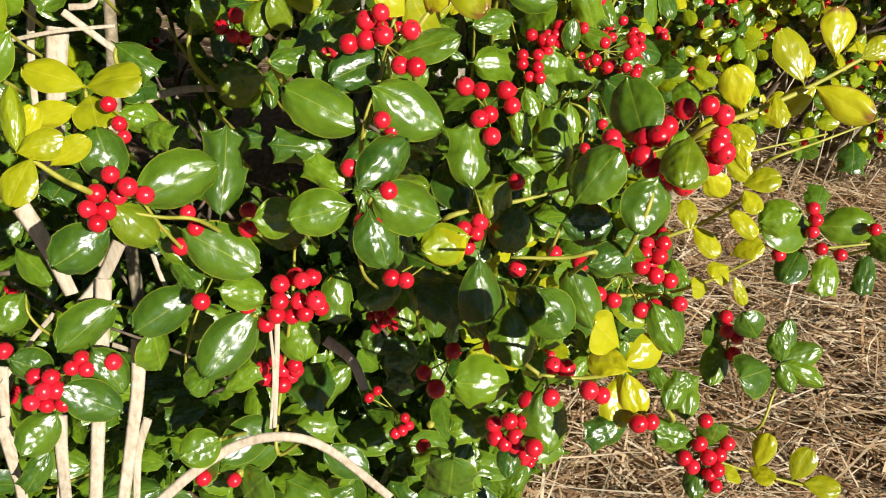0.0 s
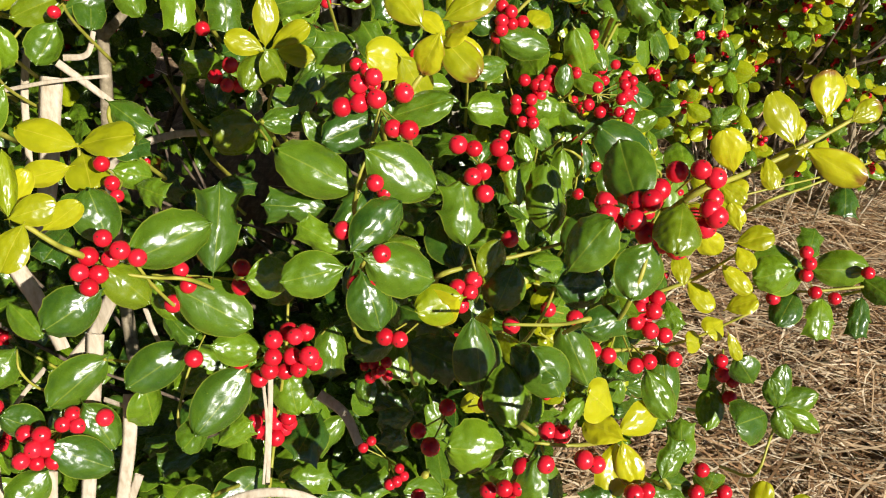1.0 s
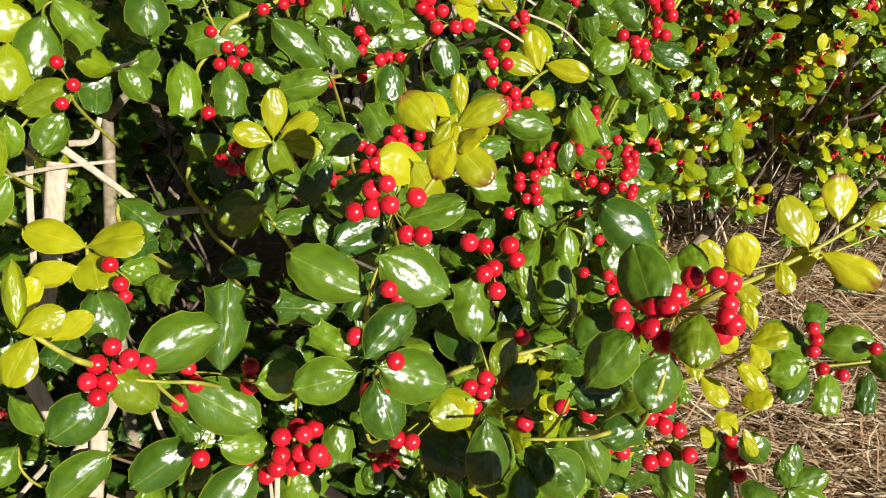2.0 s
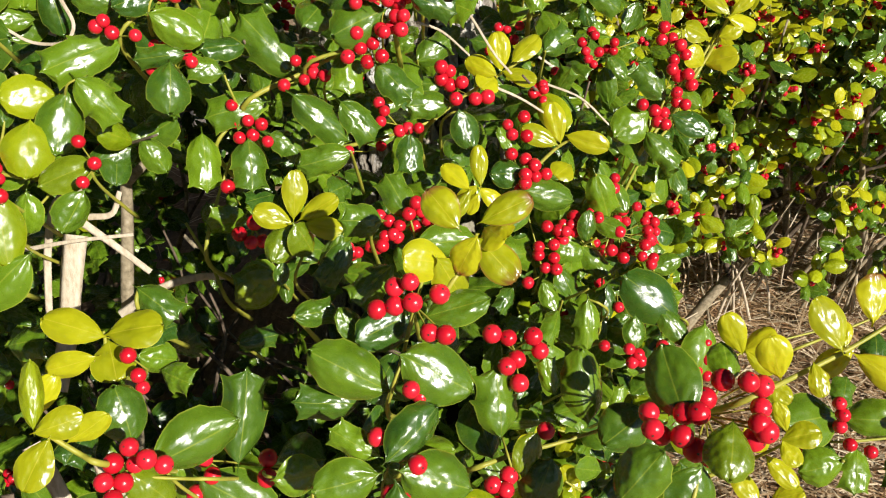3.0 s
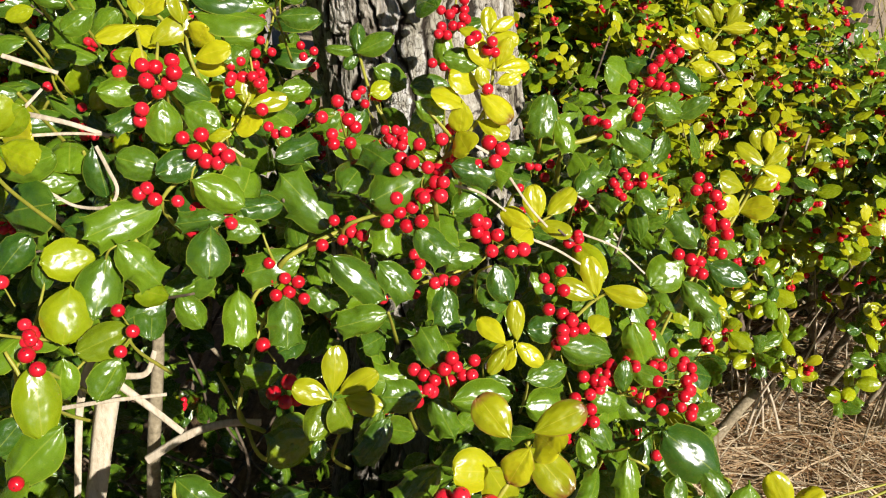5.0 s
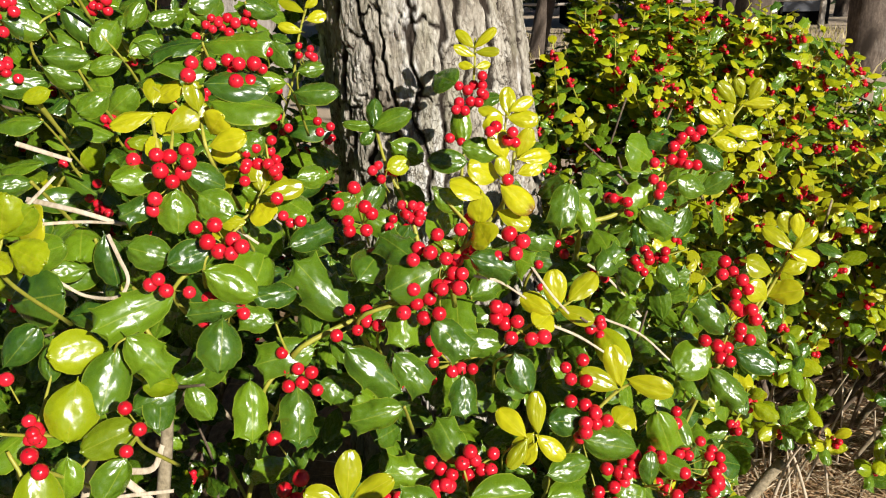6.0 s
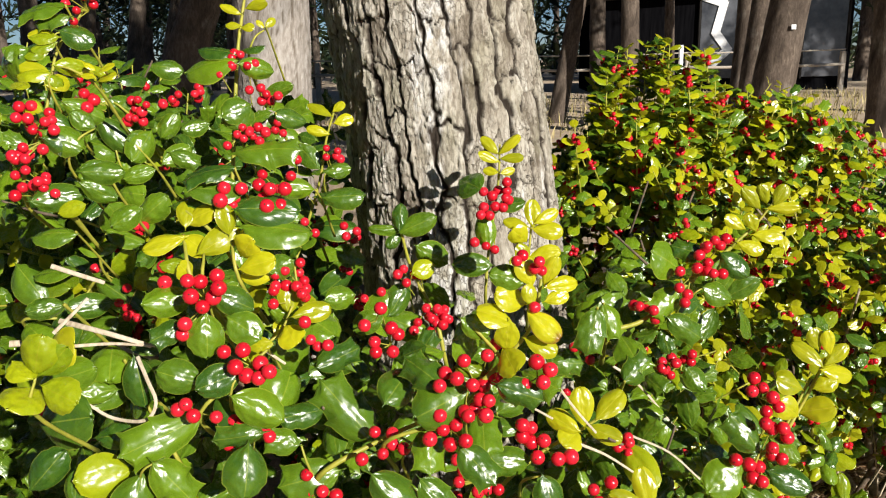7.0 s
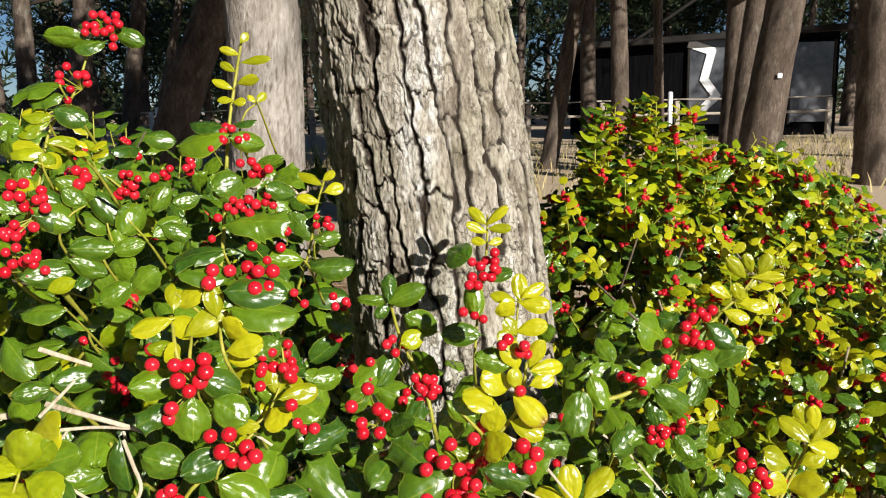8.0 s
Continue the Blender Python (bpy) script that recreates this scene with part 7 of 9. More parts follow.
leaf(b, SPINY, -0.175, 0.601, 0.522, -12, 59, -69, 0.035, 0.023)
b = branch(near_bush, (0.0011, (-0.143, 0.688, 0.510), (-0.143, 0.639, 0.556), (-0.144, 0.623, 0.572), (-0.145, 0.627, 0.573)))
leaf(b, OLIVE, -0.141, 0.623, 0.566, -69, -76, -170, 0.037, 0.034)
leaf(b, SPINY, -0.145, 0.624, 0.574, -27, -61, 151, 0.033, 0.031)
b = branch(near_bush, (0.0013, (-0.165, 0.727, 0.629), (-0.165, 0.678, 0.675), (-0.170, 0.662, 0.706), (-0.175, 0.665, 0.721)))
leaf(b, SPINY, -0.160, 0.655, 0.673, -59, -8, -154, 0.040, 0.034)
leaf(b, SPINY, -0.144, 0.661, 0.675, -44, 41, -117, 0.029, 0.026)
leaf(b, SPINY, -0.149, 0.671, 0.697, -17, -64, 126, 0.045, 0.034)
leaf(b, SPINY, -0.196, 0.659, 0.677, -59, -8, -154, 0.045, 0.032)
leaf(b, SPINY, -0.175, 0.662, 0.722, 47, -61, 70, 0.026, 0.024)
berries(b, 0.0053, (-0.170, 0.665, 0.683), (-0.167, 0.655, 0.674), (-0.160, 0.660, 0.686), (-0.146, 0.657, 0.670), (-0.158, 0.661, 0.674), (-0.172, 0.664, 0.697), (-0.150, 0.660, 0.683))
b = branch(near_bush, (0.0011, (-0.102, 0.723, 0.658), (-0.102, 0.674, 0.704), (-0.090, 0.658, 0.729), (-0.078, 0.660, 0.740)))
leaf(b, SPINY, -0.119, 0.641, 0.711, -54, 37, -131, 0.052, 0.033)
leaf(b, SPINY, -0.086, 0.650, 0.703, -59, 31, -142, 0.038, 0.028)
leaf(b, SPINY, -0.124, 0.683, 0.715, 67, -33, 32, 0.060, 0.040)
leaf(b, SPINY, -0.078, 0.657, 0.741, -62, -9, -163, 0.034, 0.030)
b = branch(near_bush, (0.0013, (-0.079, 0.698, 0.609), (-0.079, 0.649, 0.655), (-0.079, 0.633, 0.669), (-0.079, 0.636, 0.668)))
leaf(b, SPINY, -0.079, 0.633, 0.669, -29, -70, 135, 0.040, 0.027)
b = branch(near_bush, (0.0010, (-0.054, 0.714, 0.690), (-0.054, 0.665, 0.736), (-0.053, 0.653, 0.759), (-0.052, 0.659, 0.767)))
leaf(b, SPINY, -0.057, 0.642, 0.733, -50, 32, -145, 0.035, 0.029)
leaf(b, OVAL, -0.052, 0.656, 0.768, -35, -57, 147, 0.041, 0.035)
berries(b, 0.0053, (-0.071, 0.646, 0.754), (-0.054, 0.648, 0.756), (-0.053, 0.638, 0.739), (-0.078, 0.642, 0.738), (-0.060, 0.648, 0.746), (-0.069, 0.647, 0.743), (-0.064, 0.642, 0.734))
b = branch(near_bush, (0.0014, (-0.026, 0.721, 0.734), (-0.026, 0.672, 0.780), (-0.041, 0.657, 0.807), (-0.055, 0.660, 0.819)))
leaf(b, SPINY, -0.031, 0.636, 0.781, -63, 65, -148, 0.034, 0.024)
leaf(b, OVAL, -0.055, 0.657, 0.820, -71, 55, -156, 0.022, 0.017)
leaf(b, SPINY, 0.007, 0.675, 0.781, -10, 65, -87, 0.025, 0.021)
berries(b, 0.0053, (-0.001, 0.636, 0.783), (-0.005, 0.645, 0.794), (-0.013, 0.643, 0.778), (0.004, 0.641, 0.790))
b = branch(near_bush, (0.0012, (0.038, 0.737, 0.763), (0.038, 0.688, 0.809), (0.038, 0.672, 0.823), (0.038, 0.675, 0.822)))
leaf(b, SPINY, 0.038, 0.672, 0.823, -62, -14, 178, 0.033, 0.025)
b = branch(near_bush, (0.0013, (-0.013, 0.768, 0.615), (-0.013, 0.719, 0.661), (-0.005, 0.698, 0.678), (0.003, 0.695, 0.681)))
leaf(b, OVAL, 0.003, 0.692, 0.682, -68, 13, -157, 0.032, 0.025)
leaf(b, SPINY, -0.005, 0.722, 0.680, 6, -68, 102, 0.037, 0.029)
leaf(b, SPINY, -0.038, 0.696, 0.662, -63, -5, -162, 0.033, 0.029)
b = branch(near_bush, (0.0011, (-0.032, 0.806, 0.651), (-0.032, 0.757, 0.697), (-0.032, 0.741, 0.711), (-0.032, 0.744, 0.710)))
leaf(b, SPINY, -0.032, 0.741, 0.711, 56, 55, -19, 0.034, 0.029)
b = branch(near_bush, (0.0009, (-0.123, 0.803, 0.737), (-0.123, 0.754, 0.783), (-0.123, 0.738, 0.797), (-0.123, 0.741, 0.796)))
leaf(b, OVAL, -0.123, 0.738, 0.797, -66, -58, 163, 0.026, 0.020)
berries(b, 0.0053, (-0.122, 0.693, 0.790), (-0.109, 0.693, 0.801), (-0.108, 0.689, 0.784), (-0.105, 0.699, 0.794), (-0.121, 0.691, 0.783))
berries(b, 0.0053, (-0.118, 0.703, 0.813), (-0.129, 0.693, 0.803))
b = branch(near_bush, (0.0011, (-0.174, 0.755, 0.756), (-0.174, 0.706, 0.802), (-0.177, 0.693, 0.834), (-0.180, 0.699, 0.851)))
leaf(b, OVAL, -0.156, 0.691, 0.823, 7, 69, -51, 0.023, 0.018)
leaf(b, OVAL, -0.180, 0.696, 0.852, -60, -64, 175, 0.019, 0.019)
leaf(b, OVAL, -0.199, 0.692, 0.815, -73, 67, -154, 0.026, 0.018)
leaf(b, SPINY, -0.163, 0.680, 0.775, 32, 65, -26, 0.038, 0.024)
b = branch(near_bush, (0.0010, (-0.237, 0.731, 0.764), (-0.237, 0.682, 0.810), (-0.233, 0.667, 0.830), (-0.230, 0.671, 0.835)))
leaf(b, OVAL, -0.222, 0.669, 0.817, -53, 47, -140, 0.027, 0.025)
leaf(b, OVAL, -0.233, 0.656, 0.823, -74, -5, -152, 0.030, 0.026)
leaf(b, OVAL, -0.230, 0.668, 0.836, -64, 56, -132, 0.030, 0.022)
leaf(b, SPINY, -0.250, 0.658, 0.816, -38, -56, 153, 0.026, 0.021)
leaf(b, OVAL, -0.251, 0.678, 0.830, -1, -64, 120, 0.034, 0.023)
b = branch(near_bush, (0.0012, (-0.221, 0.708, 0.703), (-0.221, 0.659, 0.749), (-0.216, 0.647, 0.773), (-0.211, 0.654, 0.782)))
leaf(b, OVAL, -0.211, 0.651, 0.783, -39, -69, 157, 0.031, 0.024)
leaf(b, OVAL, -0.212, 0.637, 0.770, -65, 55, -142, 0.038, 0.027)
leaf(b, OVAL, -0.239, 0.648, 0.776, 52, -62, 57, 0.031, 0.025)
leaf(b, SPINY, -0.241, 0.648, 0.750, -24, -63, 155, 0.057, 0.035)
leaf(b, OVAL, -0.202, 0.631, 0.737, -60, -13, -155, 0.035, 0.031)
berries(b, 0.0053, (-0.194, 0.653, 0.733), (-0.220, 0.656, 0.744), (-0.212, 0.650, 0.744), (-0.203, 0.641, 0.723), (-0.198, 0.654, 0.739), (-0.213, 0.649, 0.724), (-0.222, 0.648, 0.729))
b = branch(near_bush, (0.0011, (-0.281, 0.682, 0.658), (-0.281, 0.633, 0.704), (-0.272, 0.616, 0.725), (-0.263, 0.618, 0.731)))
leaf(b, SPINY, -0.263, 0.615, 0.732, -67, 31, -134, 0.041, 0.032)
leaf(b, OVAL, -0.275, 0.620, 0.719, -65, -22, -155, 0.043, 0.033)
leaf(b, LIME, -0.290, 0.632, 0.716, 16, -70, 111, 0.035, 0.032)
leaf(b, LIME, -0.295, 0.600, 0.705, -58, -15, -159, 0.038, 0.035)
b = branch(near_bush, (0.0013, (-0.254, 0.647, 0.611), (-0.254, 0.598, 0.657), (-0.253, 0.586, 0.675), (-0.252, 0.593, 0.678)))
leaf(b, OLIVE, -0.252, 0.590, 0.679, -27, -54, 138, 0.039, 0.026)
leaf(b, OVAL, -0.256, 0.573, 0.663, -80, -39, -146, 0.030, 0.025)
b = branch(near_bush, (0.0014, (-0.301, 0.614, 0.612), (-0.301, 0.565, 0.658), (-0.301, 0.549, 0.672), (-0.301, 0.552, 0.671)))
leaf(b, LIME, -0.301, 0.549, 0.672, -69, -7, -144, 0.047, 0.030)
b = branch(near_bush, (0.0014, (-0.300, 0.729, 0.715), (-0.300, 0.680, 0.761), (-0.296, 0.663, 0.782), (-0.291, 0.665, 0.787)))
leaf(b, OVAL, -0.309, 0.665, 0.763, 25, -72, 102, 0.028, 0.018)
leaf(b, OVAL, -0.291, 0.662, 0.788, -79, 5, -145, 0.037, 0.023)
b = branch(near_bush, (0.0015, (-0.339, 0.729, 0.768), (-0.339, 0.680, 0.814), (-0.339, 0.664, 0.828), (-0.339, 0.667, 0.827)))
leaf(b, OVAL, -0.339, 0.664, 0.828, -7, -77, 134, 0.025, 0.016)
b = branch(near_bush, (0.0014, (-0.239, 0.759, 0.819), (-0.239, 0.710, 0.865), (-0.256, 0.702, 0.886), (-0.273, 0.714, 0.891)))
leaf(b, LIME, -0.254, 0.683, 0.853, 9, -56, 104, 0.019, 0.012)
leaf(b, OVAL, -0.213, 0.691, 0.880, -8, 33, -88, 0.048, 0.032)
leaf(b, OVAL, -0.273, 0.711, 0.892, 14, 36, -89, 0.032, 0.021)
leaf(b, OVAL, -0.216, 0.692, 0.892, -7, 54, -81, 0.043, 0.027)
berries(b, 0.0053, (-0.272, 0.683, 0.851), (-0.271, 0.680, 0.840))
b = branch(near_bush, (0.0011, (-0.220, 0.773, 0.851), (-0.220, 0.724, 0.897), (-0.221, 0.708, 0.916), (-0.222, 0.711, 0.919)))
leaf(b, OVAL, -0.218, 0.708, 0.901, 13, -38, 100, 0.038, 0.025)
leaf(b, SPINY, -0.222, 0.708, 0.920, -8, -27, 110, 0.039, 0.026)
berries(b, 0.0053, (-0.197, 0.698, 0.892), (-0.202, 0.708, 0.896), (-0.195, 0.702, 0.904), (-0.189, 0.705, 0.891), (-0.205, 0.709, 0.906), (-0.184, 0.702, 0.904))
berries(b, 0.0053, (-0.217, 0.705, 0.904), (-0.230, 0.695, 0.897), (-0.229, 0.702, 0.905))
b = branch(near_bush, (0.0013, (-0.368, 0.875, 0.832), (-0.368, 0.826, 0.878), (-0.370, 0.814, 0.900), (-0.372, 0.822, 0.907)))
leaf(b, OVAL, -0.342, 0.806, 0.872, -50, -56, 173, 0.029, 0.022)
leaf(b, OVAL, -0.372, 0.819, 0.908, -40, -80, 168, 0.025, 0.016)
leaf(b, OVAL, -0.391, 0.803, 0.895, -86, 57, -148, 0.032, 0.020)
b = branch(near_bush, (0.0013, (-0.411, 0.873, 0.860), (-0.411, 0.824, 0.906), (-0.399, 0.819, 0.930), (-0.388, 0.833, 0.940)))
leaf(b, OVAL, -0.391, 0.804, 0.905, -15, 74, -86, 0.035, 0.022)
leaf(b, OVAL, -0.419, 0.804, 0.934, -67, 71, -121, 0.031, 0.024)
leaf(b, OVAL, -0.388, 0.830, 0.941, 69, -45, 57, 0.022, 0.019)
leaf(b, OVAL, -0.423, 0.808, 0.940, -57, 58, -125, 0.035, 0.028)
leaf(b, OVAL, -0.431, 0.792, 0.882, 14, 76, -46, 0.042, 0.026)
berries(b, 0.0053, (-0.442, 0.815, 0.919), (-0.452, 0.806, 0.919))
berries(b, 0.0053, (-0.451, 0.800, 0.885), (-0.448, 0.808, 0.891), (-0.437, 0.808, 0.893))
b = branch(near_bush, (0.0011, (-0.401, 0.866, 0.792), (-0.401, 0.817, 0.838), (-0.401, 0.801, 0.852), (-0.401, 0.804, 0.851)))
leaf(b, OVAL, -0.401, 0.801, 0.852, 1, -32, 100, 0.038, 0.025)
b = branch(near_bush, (0.0014, (-0.423, 0.930, 0.749), (-0.423, 0.881, 0.795), (-0.418, 0.873, 0.823), (-0.414, 0.884, 0.836)))
leaf(b, OVAL, -0.435, 0.850, 0.805, -5, -22, 93, 0.041, 0.027)
leaf(b, OVAL, -0.435, 0.864, 0.823, 3, 33, -72, 0.034, 0.022)
leaf(b, OVAL, -0.410, 0.865, 0.768, 1, -69, 125, 0.041, 0.026)
leaf(b, OVAL, -0.414, 0.881, 0.837, -25, 39, -107, 0.038, 0.025)
berries(b, 0.0053, (-0.381, 0.891, 0.838), (-0.392, 0.887, 0.828))
berries(b, 0.0053, (-0.409, 0.877, 0.763), (-0.399, 0.879, 0.750))
b = branch(near_bush, (0.0014, (-0.373, 0.972, 0.841), (-0.373, 0.923, 0.887), (-0.383, 0.905, 0.913), (-0.393, 0.906, 0.923)))
leaf(b, OVAL, -0.389, 0.914, 0.882, 54, -70, 71, 0.026, 0.017)
leaf(b, OVAL, -0.370, 0.903, 0.893, -46, -71, 159, 0.030, 0.019)
leaf(b, OVAL, -0.360, 0.905, 0.899, 57, 58, 3, 0.032, 0.022)
leaf(b, OVAL, -0.393, 0.903, 0.924, -31, 72, -85, 0.025, 0.021)
leaf(b, SPINY, -0.354, 0.908, 0.909, -52, 59, -127, 0.031, 0.022)
b = branch(near_bush, (0.0014, (-0.388, 0.978, 0.885), (-0.388, 0.929, 0.931), (-0.399, 0.911, 0.953), (-0.409, 0.911, 0.960)))
leaf(b, OVAL, -0.375, 0.917, 0.929, -72, -39, -147, 0.035, 0.029)
leaf(b, OVAL, -0.347, 0.921, 0.947, -77, -37, -160, 0.030, 0.020)
leaf(b, OVAL, -0.409, 0.908, 0.961, -79, 61, -136, 0.029, 0.022)
leaf(b, OVAL, -0.421, 0.906, 0.943, -73, 39, -144, 0.042, 0.026)
berries(b, 0.0053, (-0.381, 0.914, 0.949), (-0.391, 0.916, 0.960), (-0.393, 0.922, 0.948), (-0.396, 0.911, 0.940), (-0.383, 0.919, 0.939))
berries(b, 0.0053, (-0.350, 0.922, 0.957), (-0.360, 0.917, 0.956))
b = branch(near_bush, (0.0010, (-0.296, 1.000, 0.873), (-0.296, 0.951, 0.919), (-0.294, 0.938, 0.947), (-0.293, 0.944, 0.960)))
leaf(b, OVAL, -0.321, 0.932, 0.935, -20, -63, 138, 0.027, 0.019)
leaf(b, SPINY, -0.294, 0.926, 0.908, 4, 38, -79, 0.061, 0.040)
leaf(b, OVAL, -0.293, 0.941, 0.961, -68, 0, -152, 0.034, 0.034)
leaf(b, SPINY, -0.289, 0.931, 0.906, 9, 50, -88, 0.060, 0.040)
leaf(b, OVAL, -0.281, 0.943, 0.953, -46, -61, 170, 0.031, 0.029)
berries(b, 0.0053, (-0.332, 0.943, 0.971), (-0.331, 0.936, 0.960))
berries(b, 0.0053, (-0.260, 0.947, 0.956), (-0.267, 0.939, 0.956))
berries(b, 0.0053, (-0.272, 0.938, 0.916), (-0.273, 0.940, 0.930))
b = branch(near_bush, (0.0013, (-0.285, 1.014, 0.946), (-0.285, 0.965, 0.992), (-0.276, 0.958, 1.017), (-0.267, 0.971, 1.027)))
leaf(b, OVAL, -0.285, 0.936, 0.993, -54, 74, -113, 0.035, 0.022)
leaf(b, OVAL, -0.292, 0.940, 0.998, -11, -45, 93, 0.057, 0.037)
leaf(b, OVAL, -0.294, 0.948, 1.004, 11, -26, 78, 0.039, 0.025)
leaf(b, OVAL, -0.286, 0.953, 1.007, 11, 25, -84, 0.023, 0.015)
leaf(b, YOUNG, -0.267, 0.968, 1.028, 61, -33, 50, 0.011, 0.007)
berries(b, 0.0053, (-0.296, 0.953, 1.003), (-0.296, 0.942, 0.991))
b = branch(near_bush, (0.0011, (-0.265, 1.030, 0.969), (-0.265, 0.981, 1.015), (-0.265, 0.965, 1.029), (-0.265, 0.968, 1.028)))
leaf(b, YOUNG, -0.265, 0.965, 1.029, 70, 50, 13, 0.014, 0.009)
b = branch(near_bush, (0.0013, (-0.251, 0.995, 0.884), (-0.251, 0.946, 0.930), (-0.251, 0.930, 0.944), (-0.251, 0.933, 0.943)))
leaf(b, OVAL, -0.251, 0.930, 0.944, -55, 67, -111, 0.033, 0.021)
berries(b, 0.0053, (-0.265, 0.938, 0.925), (-0.251, 0.936, 0.935))
b = branch(near_bush, (0.0013, (-0.215, 1.008, 0.801), (-0.215, 0.959, 0.847), (-0.217, 0.941, 0.863), (-0.220, 0.942, 0.865)))
leaf(b, OVAL, -0.220, 0.939, 0.866, 36, -76, 79, 0.035, 0.022)
leaf(b, OVAL, -0.210, 0.947, 0.856, 4, 57, -80, 0.041, 0.027)
berries(b, 0.0053, (-0.190, 0.939, 0.827), (-0.189, 0.943, 0.815), (-0.177, 0.940, 0.821))
berries(b, 0.0053, (-0.228, 0.927, 0.834), (-0.218, 0.928, 0.822))
berries(b, 0.0053, (-0.234, 0.935, 0.897), (-0.240, 0.930, 0.881))
berries(b, 0.0053, (-0.269, 0.929, 0.883), (-0.253, 0.924, 0.869))
b = branch(near_bush, (0.0014, (-0.235, 1.114, 0.795), (-0.235, 1.065, 0.841), (-0.232, 1.048, 0.862), (-0.229, 1.049, 0.868)))
leaf(b, OVAL, -0.229, 1.046, 0.869, 23, 67, -50, 0.030, 0.020)
leaf(b, OVAL, -0.242, 1.052, 0.841, 4, 21, -100, 0.059, 0.039)
berries(b, 0.0053, (-0.218, 1.056, 0.886), (-0.214, 1.059, 0.882))
b = branch(near_bush, (0.0015, (-0.244, 1.097, 0.748), (-0.244, 1.048, 0.794), (-0.245, 1.032, 0.808), (-0.246, 1.035, 0.807)))
leaf(b, OVAL, -0.242, 1.033, 0.808, -25, 75, -90, 0.036, 0.027)
leaf(b, OVAL, -0.246, 1.032, 0.808, 0, 38, -86, 0.053, 0.035)
b = branch(near_bush, (0.0010, (-0.125, 1.002, 0.704), (-0.125, 0.953, 0.750), (-0.121, 0.933, 0.772), (-0.118, 0.931, 0.778)))
leaf(b, OVAL, -0.126, 0.944, 0.763, -66, -37, -166, 0.039, 0.028)
leaf(b, OVAL, -0.132, 0.939, 0.752, -53, -58, 171, 0.044, 0.034)
leaf(b, LIME, -0.118, 0.928, 0.779, 32, 58, -39, 0.024, 0.022)
berries(b, 0.0053, (-0.153, 0.931, 0.739), (-0.171, 0.933, 0.750), (-0.153, 0.934, 0.757))
berries(b, 0.0053, (-0.095, 0.928, 0.725), (-0.086, 0.927, 0.731), (-0.087, 0.936, 0.737), (-0.102, 0.932, 0.732))
b = branch(near_bush, (0.0013, (0.071, 0.948, 0.700), (0.071, 0.899, 0.746), (0.071, 0.883, 0.760), (0.071, 0.886, 0.759)))
leaf(b, SPINY, 0.071, 0.883, 0.760, -63, 19, -158, 0.037, 0.027)
b = branch(near_bush, (0.0011, (0.147, 0.947, 0.706), (0.147, 0.898, 0.752), (0.157, 0.882, 0.771), (0.166, 0.886, 0.775)))
leaf(b, SPINY, 0.132, 0.875, 0.748, -62, 53, -142, 0.041, 0.030)
leaf(b, SPINY, 0.144, 0.889, 0.772, -61, -50, 176, 0.038, 0.032)
leaf(b, OVAL, 0.166, 0.883, 0.776, -43, 52, -126, 0.029, 0.025)
berries(b, 0.0053, (0.113, 0.882, 0.757), (0.104, 0.877, 0.759))
berries(b, 0.0053, (0.139, 0.870, 0.704), (0.137, 0.879, 0.706), (0.128, 0.877, 0.696))
b = branch(near_bush, (0.0011, (0.167, 0.955, 0.745), (0.167, 0.906, 0.791), (0.167, 0.890, 0.805), (0.167, 0.893, 0.804)))
leaf(b, SPINY, 0.167, 0.890, 0.805, 33, -56, 52, 0.033, 0.025)
b = branch(near_bush, (0.0015, (0.088, 0.915, 0.633), (0.088, 0.866, 0.679), (0.088, 0.850, 0.693), (0.088, 0.853, 0.692)))
leaf(b, SPINY, 0.088, 0.850, 0.693, 61, 56, -8, 0.037, 0.032)
b = branch(near_bush, (0.0014, (0.177, 0.812, 0.600), (0.177, 0.763, 0.646), (0.180, 0.750, 0.667), (0.184, 0.756, 0.672)))
leaf(b, OVAL, 0.168, 0.749, 0.662, -43, -48, 150, 0.036, 0.035)
leaf(b, SPINY, 0.167, 0.741, 0.646, -50, 36, -155, 0.042, 0.027)
leaf(b, SPINY, 0.184, 0.753, 0.673, 65, -27, 31, 0.039, 0.033)
leaf(b, OVAL, 0.190, 0.745, 0.660, -30, 48, -125, 0.035, 0.024)
berries(b, 0.0053, (0.190, 0.764, 0.704), (0.199, 0.762, 0.709), (0.194, 0.763, 0.717), (0.178, 0.766, 0.721), (0.180, 0.770, 0.731), (0.189, 0.773, 0.721))
b = branch(near_bush, (0.0012, (0.123, 0.793, 0.552), (0.123, 0.744, 0.598), (0.123, 0.728, 0.612), (0.123, 0.731, 0.611)))
leaf(b, SPINY, 0.123, 0.728, 0.612, -80, 19, -175, 0.042, 0.033)
b = branch(near_bush, (0.0011, (0.094, 0.771, 0.499), (0.094, 0.722, 0.545), (0.097, 0.708, 0.561), (0.101, 0.713, 0.562)))
leaf(b, SPINY, 0.101, 0.710, 0.563, -67, -1, -168, 0.036, 0.033)
leaf(b, OVAL, 0.087, 0.703, 0.555, -32, 54, -118, 0.029, 0.029)
b = branch(near_bush, (0.0013, (0.028, 0.736, 0.517), (0.028, 0.687, 0.563), (0.028, 0.666, 0.587), (0.028, 0.663, 0.596)))
leaf(b, SPINY, 0.029, 0.683, 0.557, -16, 62, -88, 0.043, 0.037)
leaf(b, OVAL, 0.028, 0.660, 0.597, 8, 53, -60, 0.036, 0.022)
